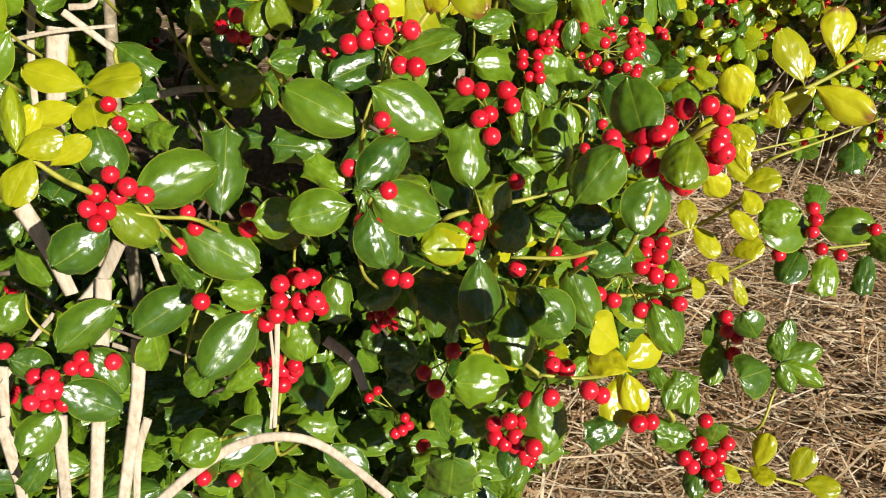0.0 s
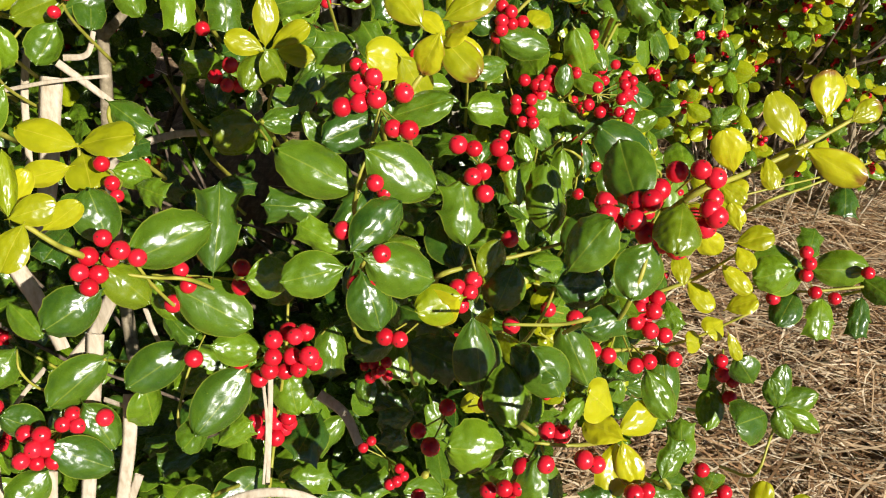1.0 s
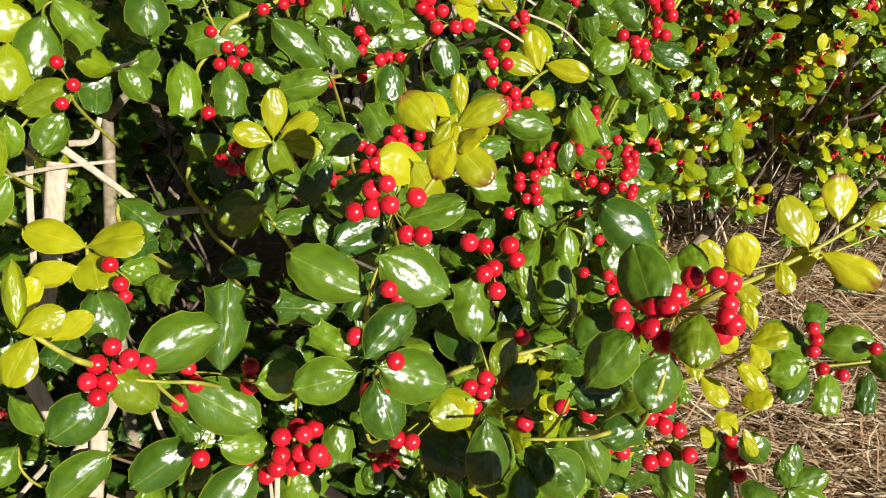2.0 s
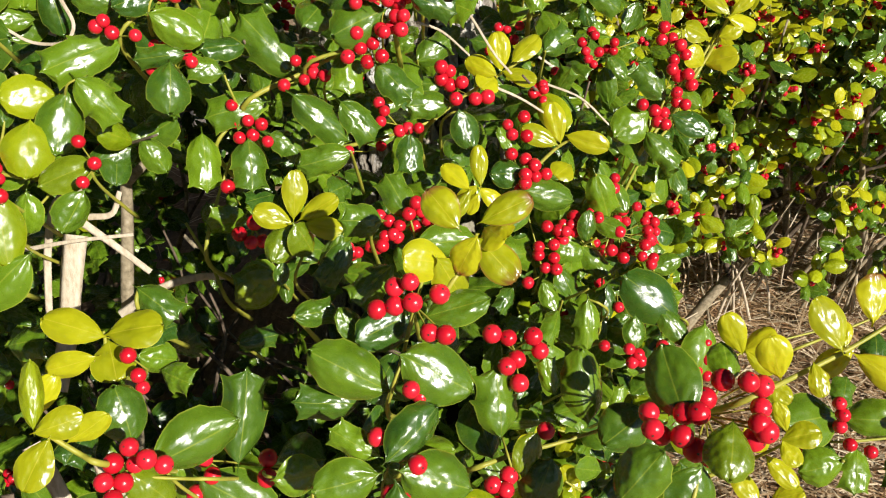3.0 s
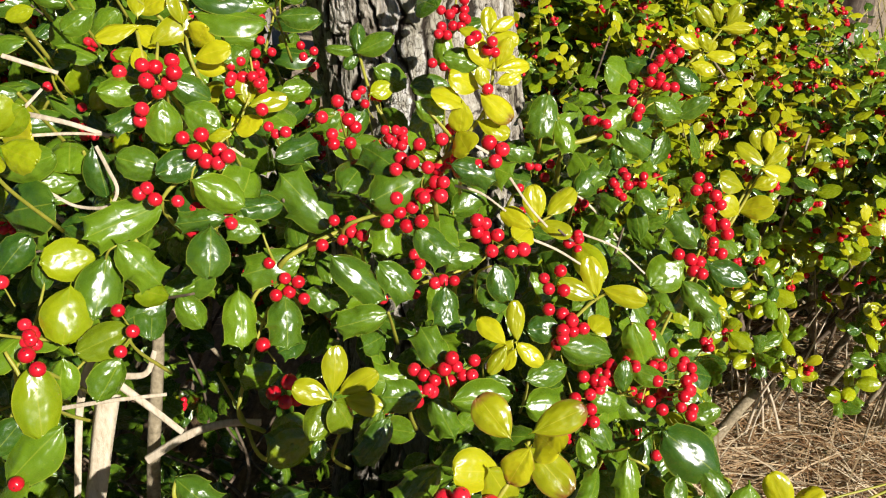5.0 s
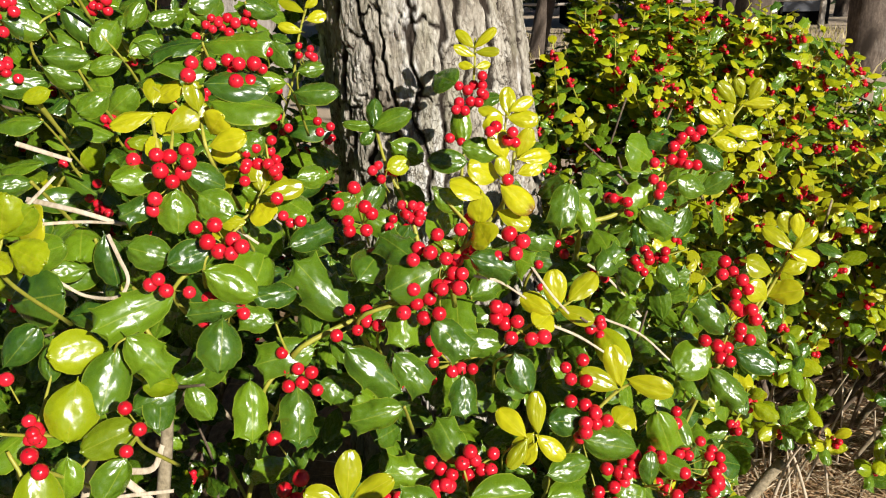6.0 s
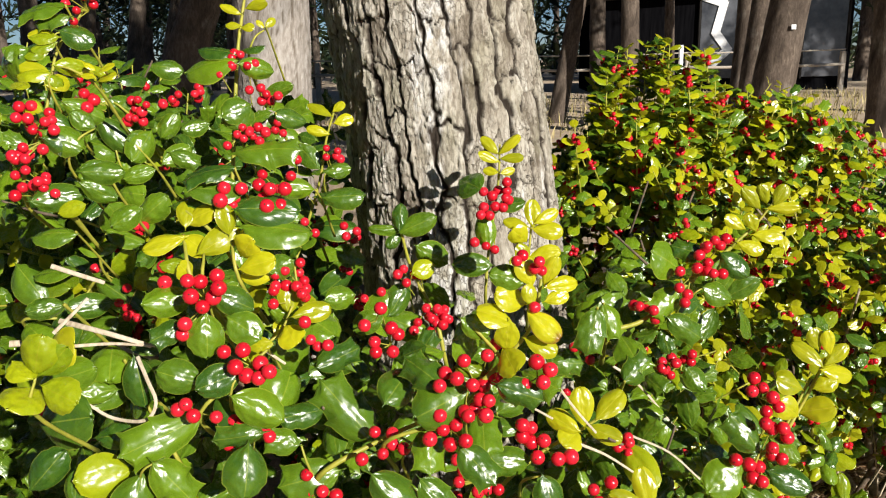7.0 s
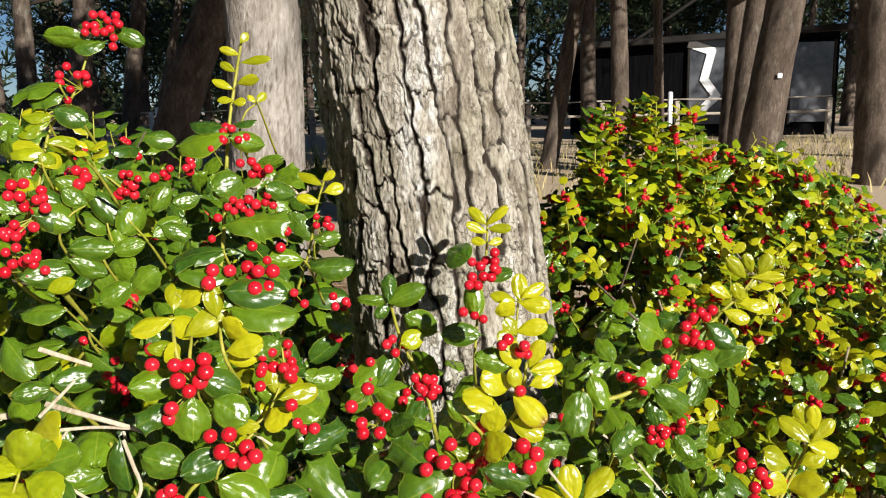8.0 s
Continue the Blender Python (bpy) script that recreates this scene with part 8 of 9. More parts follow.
b = branch(near_bush, (0.0012, (0.054, 0.736, 0.569), (0.054, 0.687, 0.615), (0.053, 0.673, 0.632), (0.053, 0.678, 0.634)))
leaf(b, OVAL, 0.055, 0.667, 0.623, -41, 66, -124, 0.043, 0.027)
leaf(b, OVAL, 0.053, 0.675, 0.635, 4, -64, 95, 0.026, 0.024)
berries(b, 0.0053, (0.057, 0.688, 0.662), (0.055, 0.698, 0.675), (0.045, 0.689, 0.663), (0.042, 0.699, 0.668))
b = branch(near_bush, (0.0011, (-0.035, 0.714, 0.537), (-0.035, 0.665, 0.583), (-0.037, 0.656, 0.600), (-0.039, 0.666, 0.602)))
leaf(b, SPINY, -0.039, 0.663, 0.603, 58, -21, 21, 0.040, 0.031)
leaf(b, OVAL, -0.031, 0.636, 0.591, -4, 76, -83, 0.046, 0.029)
b = branch(near_bush, (0.0014, (-0.059, 0.601, 0.590), (-0.059, 0.552, 0.636), (-0.054, 0.539, 0.653), (-0.049, 0.544, 0.654)))
leaf(b, SPINY, -0.049, 0.541, 0.655, 24, -65, 88, 0.027, 0.027)
leaf(b, SPINY, -0.070, 0.531, 0.645, -57, -36, 179, 0.034, 0.021)
b = branch(near_bush, (0.0014, (0.127, 0.700, 0.471), (0.127, 0.651, 0.517), (0.117, 0.635, 0.535), (0.107, 0.638, 0.538)))
leaf(b, SPINY, 0.107, 0.635, 0.539, -63, -2, -178, 0.042, 0.026)
leaf(b, OVAL, 0.147, 0.634, 0.523, -58, -8, -171, 0.026, 0.021)
b = branch(near_bush, (0.0014, (0.195, 0.701, 0.455), (0.195, 0.652, 0.501), (0.190, 0.639, 0.516), (0.184, 0.644, 0.516)))
leaf(b, OVAL, 0.184, 0.641, 0.517, 56, -39, 38, 0.057, 0.044)
leaf(b, OVAL, 0.206, 0.632, 0.514, -58, -17, -167, 0.043, 0.038)
berries(b, 0.0053, (0.197, 0.615, 0.482), (0.206, 0.620, 0.490), (0.195, 0.626, 0.499), (0.206, 0.628, 0.501), (0.206, 0.615, 0.477), (0.189, 0.618, 0.477), (0.219, 0.619, 0.486))
b = branch(near_bush, (0.0014, (0.178, 0.772, 0.467), (0.178, 0.723, 0.513), (0.178, 0.707, 0.527), (0.178, 0.710, 0.526)))
leaf(b, OVAL, 0.178, 0.707, 0.527, 42, 58, -44, 0.027, 0.020)
b = branch(near_bush, (0.0015, (-0.393, 0.906, 0.928), (-0.393, 0.857, 0.974), (-0.405, 0.837, 0.991), (-0.418, 0.836, 0.994)))
leaf(b, YOUNG, -0.386, 0.841, 0.984, 19, -36, 77, 0.014, 0.009)
leaf(b, YOUNG, -0.384, 0.842, 0.989, 33, 34, -63, 0.016, 0.010)
leaf(b, YOUNG, -0.386, 0.841, 0.990, 48, -30, 68, 0.011, 0.007)
leaf(b, YOUNG, -0.388, 0.848, 0.981, 27, 35, -70, 0.018, 0.012)
leaf(b, LIME, -0.418, 0.833, 0.995, -91, 84, -147, 0.025, 0.016)
berries(b, 0.0053, (-0.405, 0.841, 0.958), (-0.391, 0.842, 0.964), (-0.400, 0.843, 0.970), (-0.395, 0.836, 0.958))
b = branch(near_bush, (0.0012, (-0.422, 0.889, 0.910), (-0.422, 0.840, 0.956), (-0.422, 0.827, 0.980), (-0.422, 0.833, 0.989)))
leaf(b, OVAL, -0.411, 0.828, 0.963, -68, 61, -130, 0.035, 0.022)
leaf(b, LIME, -0.429, 0.823, 0.958, 63, -65, 47, 0.015, 0.012)
leaf(b, OVAL, -0.427, 0.814, 0.954, -56, 57, -118, 0.027, 0.019)
leaf(b, LIME, -0.423, 0.826, 0.985, -84, 51, -134, 0.017, 0.015)
leaf(b, LIME, -0.422, 0.830, 0.990, 2, -30, 103, 0.028, 0.019)
berries(b, 0.0053, (-0.447, 0.820, 0.954), (-0.442, 0.824, 0.942), (-0.436, 0.819, 0.961))
b = branch(near_bush, (0.0011, (-0.423, 0.904, 0.956), (-0.423, 0.855, 1.002), (-0.419, 0.841, 1.020), (-0.414, 0.845, 1.024)))
leaf(b, LIME, -0.424, 0.838, 1.010, -16, -40, 124, 0.022, 0.015)
leaf(b, LIME, -0.419, 0.839, 1.015, -21, -44, 129, 0.021, 0.014)
leaf(b, LIME, -0.416, 0.840, 1.020, 2, -43, 106, 0.023, 0.015)
leaf(b, OVAL, -0.442, 0.835, 1.010, -52, -60, -177, 0.020, 0.019)
leaf(b, OVAL, -0.414, 0.842, 1.025, -41, 61, -109, 0.029, 0.023)
b = branch(near_bush, (0.0012, (-0.409, 0.913, 0.982), (-0.409, 0.864, 1.028), (-0.409, 0.848, 1.045), (-0.410, 0.851, 1.046)))
leaf(b, SPINY, -0.408, 0.848, 1.038, -11, -45, 103, 0.032, 0.021)
leaf(b, SPINY, -0.410, 0.848, 1.047, -6, -35, 95, 0.047, 0.031)


# ---- dry reeds caught in the bush ----
def dry_reed(width, *points):
    """One dead grass blade, folded along its middle."""
    line = curve_points(points, 5)
    v, side = [], np.array((0.9, -0.3, 0.3))
    n = len(line)
    for i, p in enumerate(line):
        way = line[min(i + 1, n - 1)] - line[max(i - 1, 0)]
        way = way / (np.linalg.norm(way) + 1e-9)
        side = np.cross(way, np.array((0.15, -0.85, 0.45)))
        side = side / (np.linalg.norm(side) + 1e-9)
        out = np.cross(side, way)
        w = width / 2 * (1 - 0.25 * i / n)
        fold = 0.25 * w
        for u, h in ((-1, 0), (-0.45, 0.7), (0, 0.35), (0.5, 0.75), (1, 0)):
            v.append(p + side * u * w + out * h * fold)
        for u in (0.9, -0.9):
            v.append(p + side * u * w - out * 0.0006)
    me = mesh_of("dry_reed", v, grid_faces(n, 7, True), None, (straw,))
    return tagged(new("dry_reed", me), "pale dry grass reed caught in the holly bush", "dry reed", "dry reeds in the bush")


dry_reed(0.0110, (-0.216, 0.437, 0.503), (-0.223, 0.416, 0.451), (-0.227, 0.390, 0.404), (-0.227, 0.349, 0.352))
dry_reed(0.0097, (-0.196, 0.421, 0.466), (-0.198, 0.402, 0.434), (-0.206, 0.372, 0.386), (-0.209, 0.345, 0.358))
dry_reed(0.0098, (-0.250, 0.396, 0.422), (-0.252, 0.387, 0.397), (-0.243, 0.359, 0.374))
dry_reed(0.0075, (-0.286, 0.411, 0.451), (-0.289, 0.399, 0.416), (-0.274, 0.363, 0.375))
dry_reed(0.0075, (-0.291, 0.396, 0.419), (-0.281, 0.377, 0.391), (-0.268, 0.356, 0.360))
dry_reed(0.0034, (-0.252, 0.430, 0.480), (-0.273, 0.425, 0.458), (-0.291, 0.400, 0.436))
dry_reed(0.0119, (-0.259, 0.446, 0.552), (-0.247, 0.440, 0.525), (-0.240, 0.437, 0.491))
dry_reed(0.0093, (-0.201, 0.440, 0.529), (-0.218, 0.440, 0.502), (-0.234, 0.432, 0.485))
dry_reed(0.0078, (-0.220, 0.445, 0.539), (-0.216, 0.440, 0.525), (-0.217, 0.443, 0.509))
dry_reed(0.0034, (-0.216, 0.424, 0.459), (-0.195, 0.415, 0.459))
dry_reed(0.0038, (-0.267, 0.408, 0.428), (-0.252, 0.392, 0.402), (-0.250, 0.360, 0.373))
dry_reed(0.0060, (-0.190, 0.392, 0.423), (-0.200, 0.386, 0.397), (-0.201, 0.365, 0.367))
dry_reed(0.0037, (-0.104, 0.425, 0.480), (-0.106, 0.415, 0.451), (-0.108, 0.392, 0.413))
dry_reed(0.0022, (-0.109, 0.423, 0.474), (-0.108, 0.411, 0.445), (-0.109, 0.387, 0.419))
dry_reed(0.0074, (-0.188, 0.361, 0.372), (-0.160, 0.372, 0.394), (-0.131, 0.382, 0.409), (-0.100, 0.383, 0.416), (-0.072, 0.383, 0.404), (-0.031, 0.366, 0.377))
dry_reed(0.0074, (-0.073, 0.419, 0.467), (-0.056, 0.410, 0.458), (-0.047, 0.400, 0.441))
dry_reed(0.0033, (-0.185, 0.448, 0.515), (-0.181, 0.445, 0.494), (-0.172, 0.437, 0.487))
dry_reed(0.0030, (-0.176, 0.465, 0.526), (-0.165, 0.459, 0.520))
dry_reed(0.0069, (-0.281, 0.622, 0.645), (-0.302, 0.621, 0.636), (-0.313, 0.614, 0.603), (-0.314, 0.600, 0.571), (-0.315, 0.588, 0.538))
dry_reed(0.0180, (-0.291, 0.616, 0.611), (-0.295, 0.602, 0.580), (-0.300, 0.586, 0.540), (-0.310, 0.571, 0.499))
dry_reed(0.0034, (-0.330, 0.607, 0.603), (-0.287, 0.606, 0.611), (-0.245, 0.612, 0.613))
dry_reed(0.0060, (-0.281, 0.611, 0.624), (-0.259, 0.608, 0.606), (-0.234, 0.604, 0.585))
dry_reed(0.0051, (-0.278, 0.616, 0.626), (-0.260, 0.617, 0.628), (-0.253, 0.622, 0.644))
dry_reed(0.0073, (-0.329, 0.747, 0.615), (-0.305, 0.757, 0.634), (-0.271, 0.770, 0.659))
dry_reed(0.0083, (-0.313, 0.702, 0.488), (-0.273, 0.703, 0.514), (-0.240, 0.710, 0.522), (-0.206, 0.709, 0.524))
dry_reed(0.0041, (-0.273, 0.774, 0.658), (-0.269, 0.760, 0.635), (-0.264, 0.761, 0.635))
dry_reed(0.0041, (-0.349, 0.671, 0.814), (-0.307, 0.660, 0.808), (-0.280, 0.667, 0.796))
dry_reed(0.0025, (-0.333, 0.659, 0.799), (-0.306, 0.664, 0.799), (-0.272, 0.662, 0.798))
dry_reed(0.0029, (-0.289, 0.662, 0.790), (-0.278, 0.651, 0.776), (-0.271, 0.645, 0.762), (-0.278, 0.640, 0.751), (-0.303, 0.645, 0.750), (-0.320, 0.645, 0.760))
dry_reed(0.0037, (-0.354, 0.679, 0.853), (-0.333, 0.679, 0.846), (-0.316, 0.680, 0.840))
dry_reed(0.0029, (-0.350, 0.663, 0.807), (-0.337, 0.671, 0.820), (-0.329, 0.678, 0.829))
dry_reed(0.0069, (-0.529, 0.875, 0.720), (-0.487, 0.880, 0.721), (-0.438, 0.878, 0.722), (-0.404, 0.884, 0.709), (-0.364, 0.885, 0.694))
dry_reed(0.0034, (-0.492, 0.867, 0.665), (-0.437, 0.864, 0.667), (-0.383, 0.869, 0.667))
dry_reed(0.0046, (-0.453, 0.874, 0.677), (-0.434, 0.873, 0.654), (-0.413, 0.869, 0.637))
dry_reed(0.0034, (-0.477, 0.870, 0.679), (-0.454, 0.877, 0.707))
dry_reed(0.0034, (-0.397, 0.875, 0.705), (-0.392, 0.874, 0.665), (-0.392, 0.872, 0.629))
dry_reed(0.0025, (-0.215, 0.686, 0.795), (-0.189, 0.689, 0.774))
dry_reed(0.0024, (-0.017, 0.686, 0.784), (0.004, 0.697, 0.766), (0.031, 0.725, 0.721), (0.046, 0.722, 0.704))
dry_reed(0.0031, (0.078, 0.971, 0.671), (0.121, 0.971, 0.641), (0.167, 0.963, 0.587))
dry_reed(0.0021, (-0.029, 0.662, 0.758), (-0.010, 0.676, 0.748), (0.011, 0.707, 0.723))
dry_reed(0.0024, (0.032, 0.728, 0.692), (0.055, 0.730, 0.681), (0.077, 0.726, 0.668))
dry_reed(0.0020, (0.079, 0.749, 0.688), (0.108, 0.743, 0.677), (0.134, 0.743, 0.653))

# a bare grey branch rising inside the bush
v, f = joined([tube([(-0.345, 0.70, 0.12), (-0.325, 0.725, 0.42), (-0.300, 0.735, 0.585), (-0.292, 0.738, 0.66)], 0.0075, 0.0042, 9, 5, 0.12),
               tube([(-0.297, 0.736, 0.605), (-0.27, 0.74, 0.63), (-0.245, 0.75, 0.655)], 0.0045, 0.003, 7, 4, 0.12)])
part("branch", mesh_of("branch", v, f, None, (stem_wood,)), near_bush, "bare grey woody branch")

# inner twigs
q4 = random.Random(8)
for _ in range(30):
    x, y = q4.uniform(-0.62, 0.0), q4.uniform(0.68, 0.98)
    p = Vector((x, y, 0.0))
    pts, way = [p], Vector((q4.gauss(0, 0.3), q4.gauss(-0.15, 0.2), 1.0))
    for _ in range(5):
        way = way + Vector((q4.gauss(0, 0.35), q4.gauss(0, 0.3), q4.gauss(0, 0.1)))
        pts.append(pts[-1] + way.normalized() * q4.uniform(0.07, 0.11))
    v, f = tube(pts, q4.uniform(0.0028, 0.005), 0.0014, 6, 3, 0.12)
    part("branch", mesh_of("branch", v, f, None, (twig_dark,)), near_bush, "brown inner twig")

# inner shoots behind the outer leaves
VIEWS = [np.array(d) / np.linalg.norm(d) for d in ((0, 0.80, -0.60), (0, 0.93, -0.36), (0.1, 0.98, -0.19), (-0.2, 0.95, -0.25), tuple(-SUN_WAY))]
outer = np.array(OUTER)


def hides(p, near=0.021):
    """Whether a leaf at p would stand before one of the outer leaves or keep the sun off it."""
    off = outer - np.array(p)
    for d in VIEWS:
        far = off @ d
        side = np.linalg.norm(off - far[:, None] * d, axis=1)
        if ((far > -0.012) & (far < 0.6) & (side < near)).any():
            return True
    return False


def open_view(p):
    """Stretches of the bush's front that stay open: the trunk's face, and the grass beside the bush."""
    x, y, z = p
    if x > 0.33 * (y - 0.1) + (0.0 if y > 0.8 else (0.04 if z < 0.42 else -0.03)) and y < 1.15:
        return True
    if -0.24 < x < 0.10 and z > 0.74 + (1.0 - y) * 0.25:
        return True
    if x > -0.24 and z > 0.76:
        return True
    if 0.50 < y < 1.0 and -0.36 < x < -0.08 and 0.26 < z < (0.64 if x < -0.2 else 0.55):
        return True
    if y < 0.80 and abs(x + 0.01) < 0.035 and abs(z - (0.80 - (y - 0.024) * 1.005)) < 0.05:
        return True
    return x > 0.10 and z < 0.62 - 0.62 * y


MESHES = {"lime": LIME, "oval": OVAL, "spiny": SPINY, "young": YOUNG}
q5 = random.Random(21)
made = 0
for _ in range(1500):
    x, z = q5.uniform(-0.80, 0.30), q5.uniform(0.20, 0.92)
    front = 0.40 + max(0.0, z - 0.5) * 0.95 + max(0.0, -0.3 - x) * 0.5
    y = front + 0.065 + q5.random() ** 1.4 * 0.26
    if open_view((x, y, z)) or (z < 0.46 and y < front + 0.14):
        continue
    way = Vector((q5.gauss(0, 0.5), -0.75 + q5.gauss(0, 0.4), 0.55 + q5.gauss(0, 0.35)))
    line, leaves, fruits = sprig((x, y, z), way, q5.randint(5, 8), 0.037, q5, 0.06 if x < 0 else 0.15, 0.28, 0.1 if x < 0 else 0.45)
    leaves = [(k, m) for k, m in leaves if not hides(m @ Vector((0, 0.5, 0))) and not open_view(m @ Vector((0, 0.5, 0)))]
    if len(leaves) < 3 or open_view(line[-1]):
        continue
    v, f = tube(line, 0.0018, 0.0010, 6, 3, 0.1)
    b = part("branch", mesh_of("branch", v, f, None, (stem_young if q5.random() < 0.5 else twig_dark,)), near_bush)
    for kind, m in leaves:
        part("leaf", q5.choice(MESHES[kind]), b, "", m)
        made += 1
    good = [p for p in fruits if not hides(p, 0.015) and not open_view(p)]
    if good:
        berries(b, 0.0046, *good)
    if made > 700:
        break

# the bush's flank towards the open grass
for _ in range(330):
    x, y, z = q5.uniform(0.05, 0.31), q5.uniform(0.64, 1.12), q5.uniform(0.10, 0.56)
    if x > 0.33 * (y - 0.1) - 0.02:
        continue
    way = Vector((0.35 + q5.gauss(0, 0.4), -0.6 + q5.gauss(0, 0.4), 0.6 + q5.gauss(0, 0.3)))
    line, leaves, fruits = sprig((x, y, z), way, q5.randint(5, 7), 0.034, q5, 0.45 if x > 0.2 else 0.15, 0.4, 0.4)
    leaves = [(k, m) for k, m in leaves if not hides(m @ Vector((0, 0.5, 0)), 0.019) and not open_view(m @ Vector((0, 0.5, 0)))]
    if len(leaves) < 3 or open_view(line[-1]):
        continue
    v, f = tube(line, 0.0018, 0.0010, 6, 3, 0.1)
    b = part("branch", mesh_of("branch", v, f, None, (stem_young,)), near_bush)
    for kind, m in leaves:
        part("leaf", q5.choice(MESHES[kind]), b, "", m)
    good = [p for p in fruits if not hides(p, 0.015) and not open_view(p)]
    if good:
        berries(b, 0.0046, *good)

# the deep leaves of the bush, past counting
deep = {"oval": Heap(), "spiny": Heap()}
for _ in range(4600):
    x, z = q5.uniform(-1.0, 0.24), q5.uniform(0.05, 0.93)
    y = 0.40 + max(0.0, z - 0.5) * 0.95 + max(0.0, -0.3 - x) * 0.5 + 0.20 + q5.random() * 0.45
    if open_view((x, y, z)) or hides((x, y, z), 0.024):
        continue
    if (x + 0.07) ** 2 + (y - 1.19) ** 2 < 0.17 ** 2:
        continue
    axis = Vector((q5.gauss(0, 1), q5.gauss(-0.3, 0.7), q5.gauss(-0.1, 0.8)))
    normal = Vector((0.25 + q5.gauss(0, 0.5), -0.7 + q5.gauss(0, 0.4), 0.6 + q5.gauss(0, 0.4)))
    length = q5.uniform(0.028, 0.042)
    kind = q5.choice(("oval", "spiny"))
    deep[kind].add(q5.choice(SMALL[kind]), leaf_pose(Vector((x, y, z)), axis, normal, length, length * q5.uniform(0.58, 0.74)))
# shaded leaves low down, near the bush's foot
for _ in range(1500):
    x, y, z = q5.uniform(-0.55, 0.10), q5.uniform(0.46, 0.90), q5.uniform(0.03, 0.27)
    if hides((x, y, z), 0.020) or x > 0.33 * (y - 0.1) - 0.06:
        continue
    axis = Vector((q5.gauss(0, 1), q5.gauss(-0.3, 0.7), q5.gauss(-0.1, 0.6)))
    normal = Vector((0.15 + q5.gauss(0, 0.5), -0.6 + q5.gauss(0, 0.4), 0.75 + q5.gauss(0, 0.4)))
    length = q5.uniform(0.032, 0.046)
    kind = q5.choice(("oval", "spiny"))
    deep[kind].add(q5.choice(SMALL[kind]), leaf_pose(Vector((x, y, z)), axis, normal, length, length * q5.uniform(0.62, 0.78)))
for kind in deep:
    tagged(part("foliage", deep[kind].mesh("foliage", green_mass), near_bush), kind="stuff")


# ---- holly: the hedge behind ----
def hedge(name, at, label, shoots, size, seed, nearest):
    """A holly shrub from a list of shoots (start, way): the nearest as parts, the rest joined."""
    bush = thing(name, at, label, "shrub", "holly shrubs")
    r = random.Random(seed)
    heaps = {"oval": Heap(), "spiny": Heap(), "young": Heap(), "lime": Heap()}
    fruit, stems = Heap(), []
    for i, (start, way) in enumerate(shoots):
        fresh = 0.60 if r.random() < 0.9 * max(0.0, 1 - abs(start[0] - 0.45) / 0.8) + 0.2 else 0.0
        line, leaves, fruits = sprig(start, way, r.randint(11, 15) if way[2] == 1.0 else r.randint(6, 10), size, r, fresh, 0.72, 0.7 * max(0.0, 1 - abs(start[0] - 0.42) / 0.8) + 0.15, 0.19 if way[2] == 1.0 else 0.36)
        stems.append(tube(line, 0.0022, 0.001, 5, 2))
        if i < nearest:
            v, f = stems.pop()
            b = part("branch", mesh_of("branch", v, f, None, (stem_young,)), bush)
            for kind, m in leaves:
                part("leaf", r.choice(MESHES[kind]), b, "", m)
            if fruits:
                berries(b, 0.0047, *fruits)
            continue
        for kind, m in leaves:
            heaps[kind].add(r.choice(SMALL[kind]), m)
        for p in fruits:
            s = r.uniform(0.0048, 0.0062)
            fruit.add(SMALL_BERRY, Matrix.Translation(p) @ Matrix.Diagonal((s, s, s, 1)))
    for kind, mat in (("oval", green_mass), ("spiny", green_mass), ("young", young_mass), ("lime", lime_mass)):
        if heaps[kind].v:
            tagged(part("foliage", heaps[kind].mesh("foliage", mat), bush), kind="stuff")
    if fruit.v:
        tagged(part("fruit", fruit.mesh("fruit", berry_mass), bush, "small red berries in clusters"), kind="stuff")
    if stems:
        v, f = joined(stems)
        tagged(part("shoot_mass", mesh_of("shoot_mass", v, f, None, (stem_young,)), bush), kind="stuff")
    for _ in range(26):
        p = Vector((at[0] + r.gauss(0, 0.16), at[1] + r.gauss(0.05, 0.12), 0.0))
        e = p + Vector((r.uniform(-0.45, 0.45), r.uniform(-0.3, 0.2), r.uniform(0.35, 0.75)))
        v, f = tube([p, p.lerp(e, 0.5) + Vector((r.uniform(-0.08, 0.08), 0, 0.04)), e], r.uniform(0.004, 0.009), 0.002, 6, 4, 0.1)
        part("branch", mesh_of("branch", v, f, None, (stem_wood if r.random() < 0.4 else twig_dark,)), bush, "brown woody branch")
    return bush


sv, sf, _ = berry_shape(4, 6)
SMALL_BERRY = (sv, [q for q in sf if len(q) == 4])


def dome(r, count, centre, half, low, top, shape=2.0, lean=-0.5):
    """Shoot starts over the outside of a rounded shrub."""
    out = []
    while len(out) < count:
        u, w = r.uniform(-1, 1), r.uniform(-1, 1)
        d = abs(u) ** shape + abs(w) ** shape
        if d > 1:
            continue
        roof = low + (top - low) * (1 - d) ** 0.5
        z = r.uniform(low, roof) if r.random() < 0.45 else roof - abs(r.gauss(0, 0.05))
        p = (centre[0] + u * half[0], centre[1] + w * half[1], z)
        way = (u * 0.7 + r.gauss(0, 0.3), w * 0.7 + lean * 0.5 + r.gauss(0, 0.3), 0.75 + r.gauss(0, 0.25))
        out.append((p, way))
    out.sort(key=lambda s: s[0][1])
    return out


def upright(r, count, x0, x1, y0, y1, z0, z1):
    """Straight young shoots that stand above the shrub."""
    return [((r.uniform(x0, x1), r.uniform(y0, y1), r.uniform(z0, z1)), (r.gauss(0, 0.12), r.gauss(-0.05, 0.1), 1.0)) for _ in range(count)]


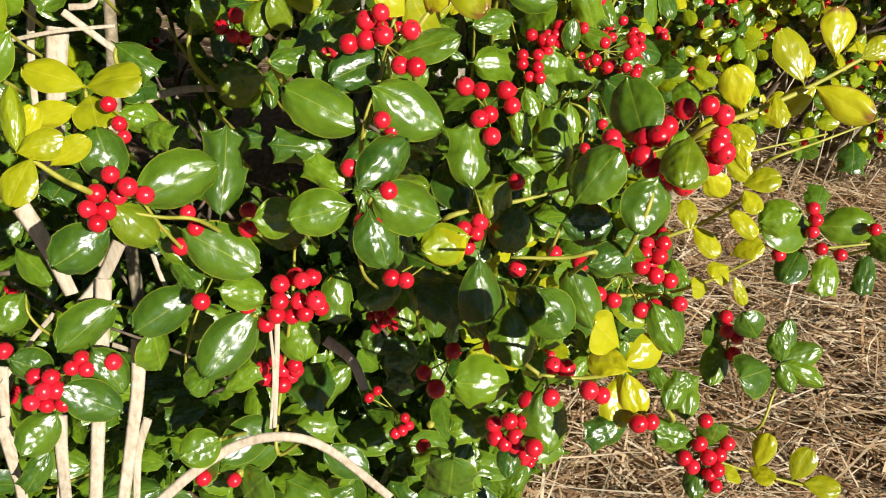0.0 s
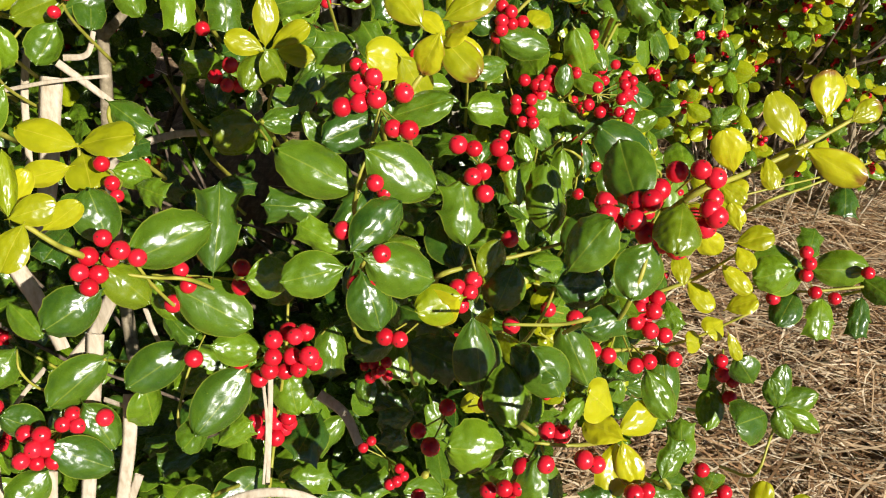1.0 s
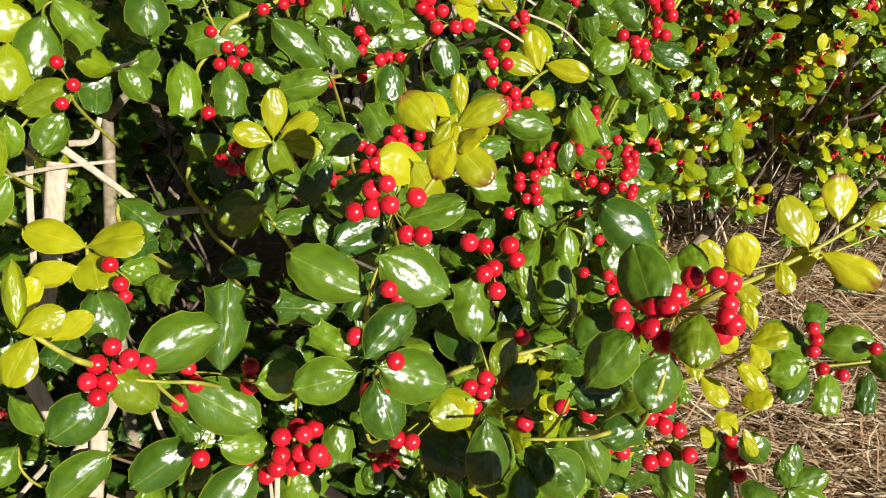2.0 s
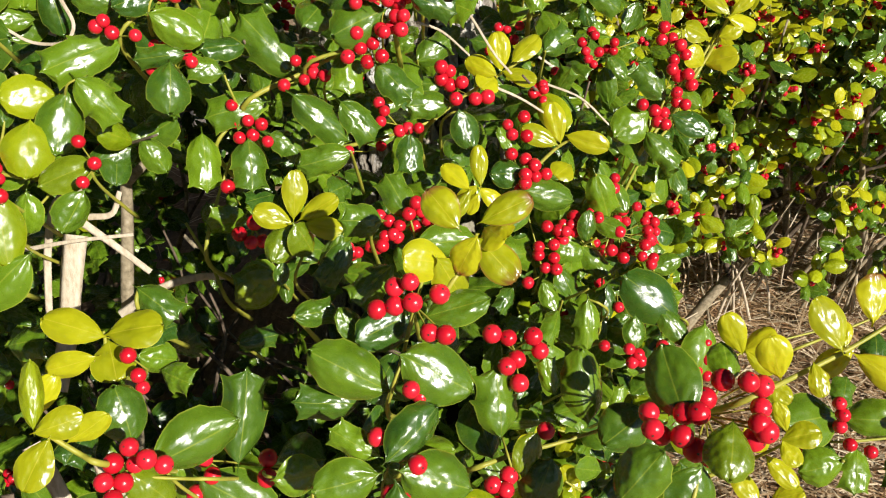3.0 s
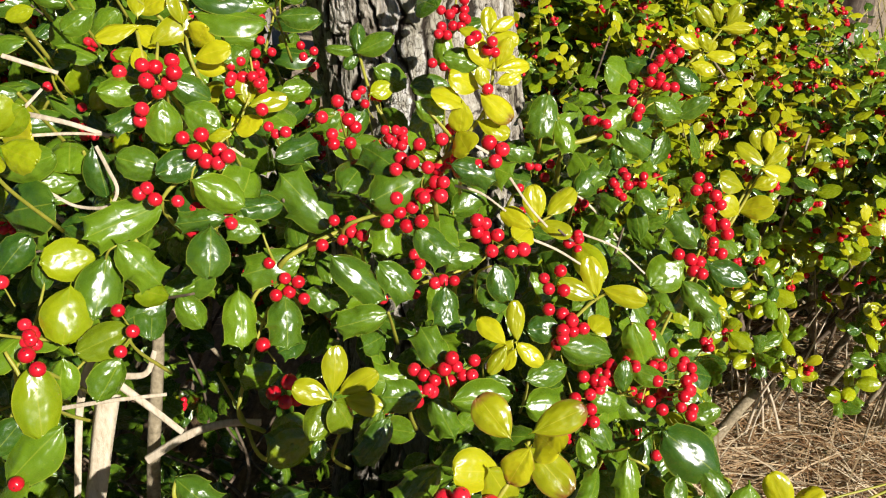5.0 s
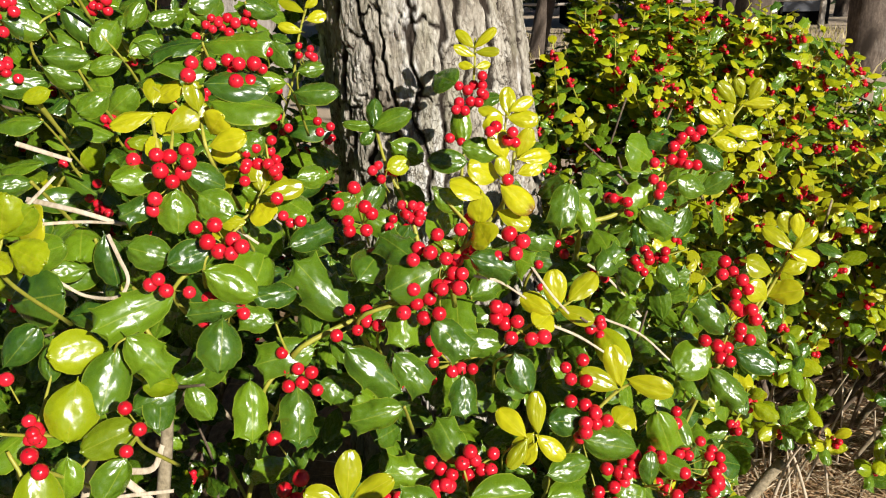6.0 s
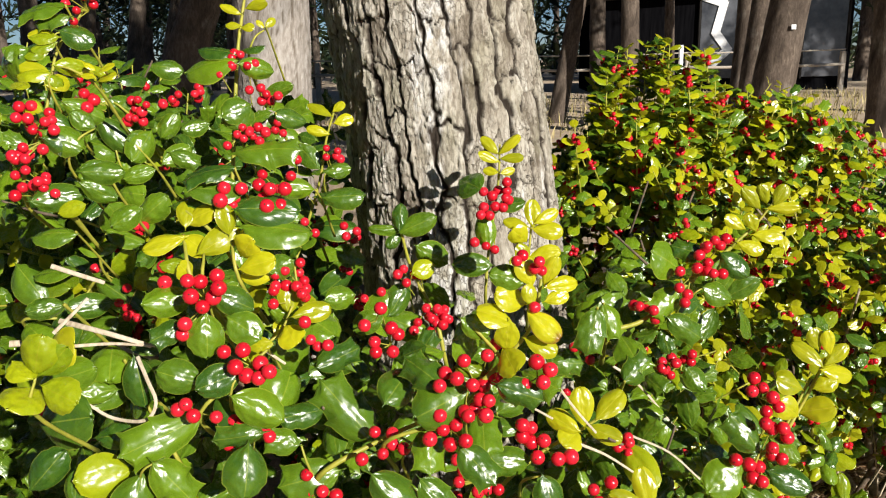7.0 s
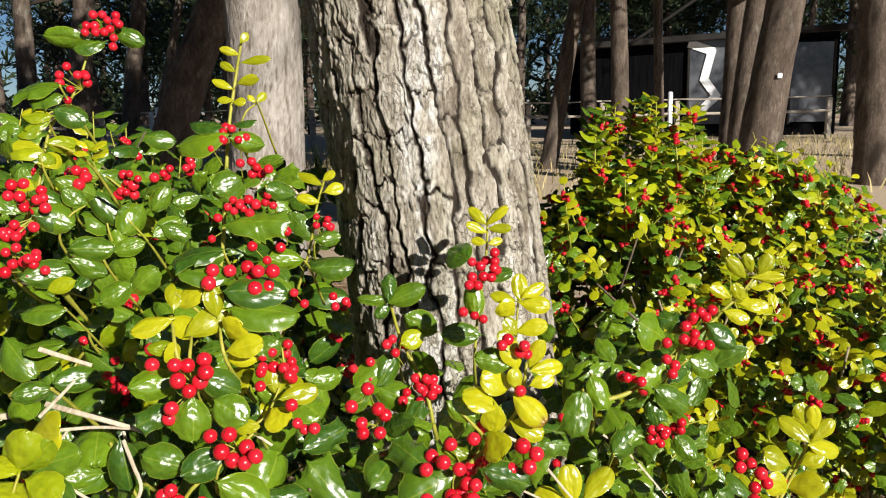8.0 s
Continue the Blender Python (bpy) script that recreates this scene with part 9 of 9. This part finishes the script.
q6 = random.Random(31)
hedge("holly_bush", (0.72, 1.74, 0), "holly shrub with small glossy leaves, yellow-green tips and red berries",
      dome(q6, 640, (0.70, 1.74), (0.58, 0.42), 0.12, 0.60, 3.0), 0.037, 51, 30)
hedge("holly_bush", (0.60, 2.25, 0), "taller holly shrub with bright yellow-green upright shoots and red berries",
      dome(q6, 760, (0.56, 2.25), (0.55, 0.50), 0.18, 0.80, 2.4, -0.3) + upright(q6, 80, 0.20, 0.50, 1.95, 2.2, 0.60, 0.93) + upright(q6, 50, 0.42, 0.78, 1.95, 2.3, 0.58, 0.80), 0.039, 52, 0)
hedge("holly_bush", (0.24, 1.98, 0), "small yellow-green holly shrub growing close by the pine trunk",
      dome(q6, 210, (0.25, 1.98), (0.25, 0.26), 0.15, 0.76, 2.4, -0.3), 0.040, 55, 0)
hedge("holly_bush", (1.60, 2.20, 0), "dark green holly shrub with sparse red berries",
      dome(q6, 800, (1.62, 2.20), (0.75, 0.55), 0.12, 0.58, 2.4) + upright(q6, 14, 1.0, 1.4, 2.0, 2.4, 0.48, 0.62), 0.034, 53, 0)
hedge("holly_bush", (-0.85, 1.40, 0), "leafy holly shrub standing beside the pine trunk",
      dome(q6, 700, (-0.80, 1.42), (0.52, 0.40), 0.25, 0.90, 2.4), 0.038, 54, 20)

# ---- dead wood and stems at the foot of the hedge ----
fallen = new("deadwood", mesh_of("deadwood", *tube([(0.415, 1.37, 0.005), (0.455, 1.38, 0.052), (0.487, 1.385, 0.10), (0.518, 1.39, 0.14)], 0.0125, 0.009, 12, 5, 0.10), None, (stem_wood,)))
tagged(fallen, "pale bare piece of deadwood lying at the hedge foot", "deadwood")
q7 = random.Random(61)
for _ in range(44):
    x, y = q7.uniform(0.50, 1.05), q7.uniform(1.36, 1.62)
    h = q7.uniform(0.14, 0.30)
    lean_x = q7.gauss(0, 0.07)
    me = mesh_of("dry_weed", *tube([(x, y, -0.01), (x + lean_x * 0.4, y - 0.01, h * 0.5), (x + lean_x, y + q7.gauss(0, 0.03), h)], q7.uniform(0.0018, 0.0040), 0.0012, 6, 4, 0.1), None, (straw if q7.random() < 0.6 else stem_wood,))
    tagged(new("dry_weed", me), "thin dry pale weed standing under the hedge", "dry weed", "dry weeds under the hedge")
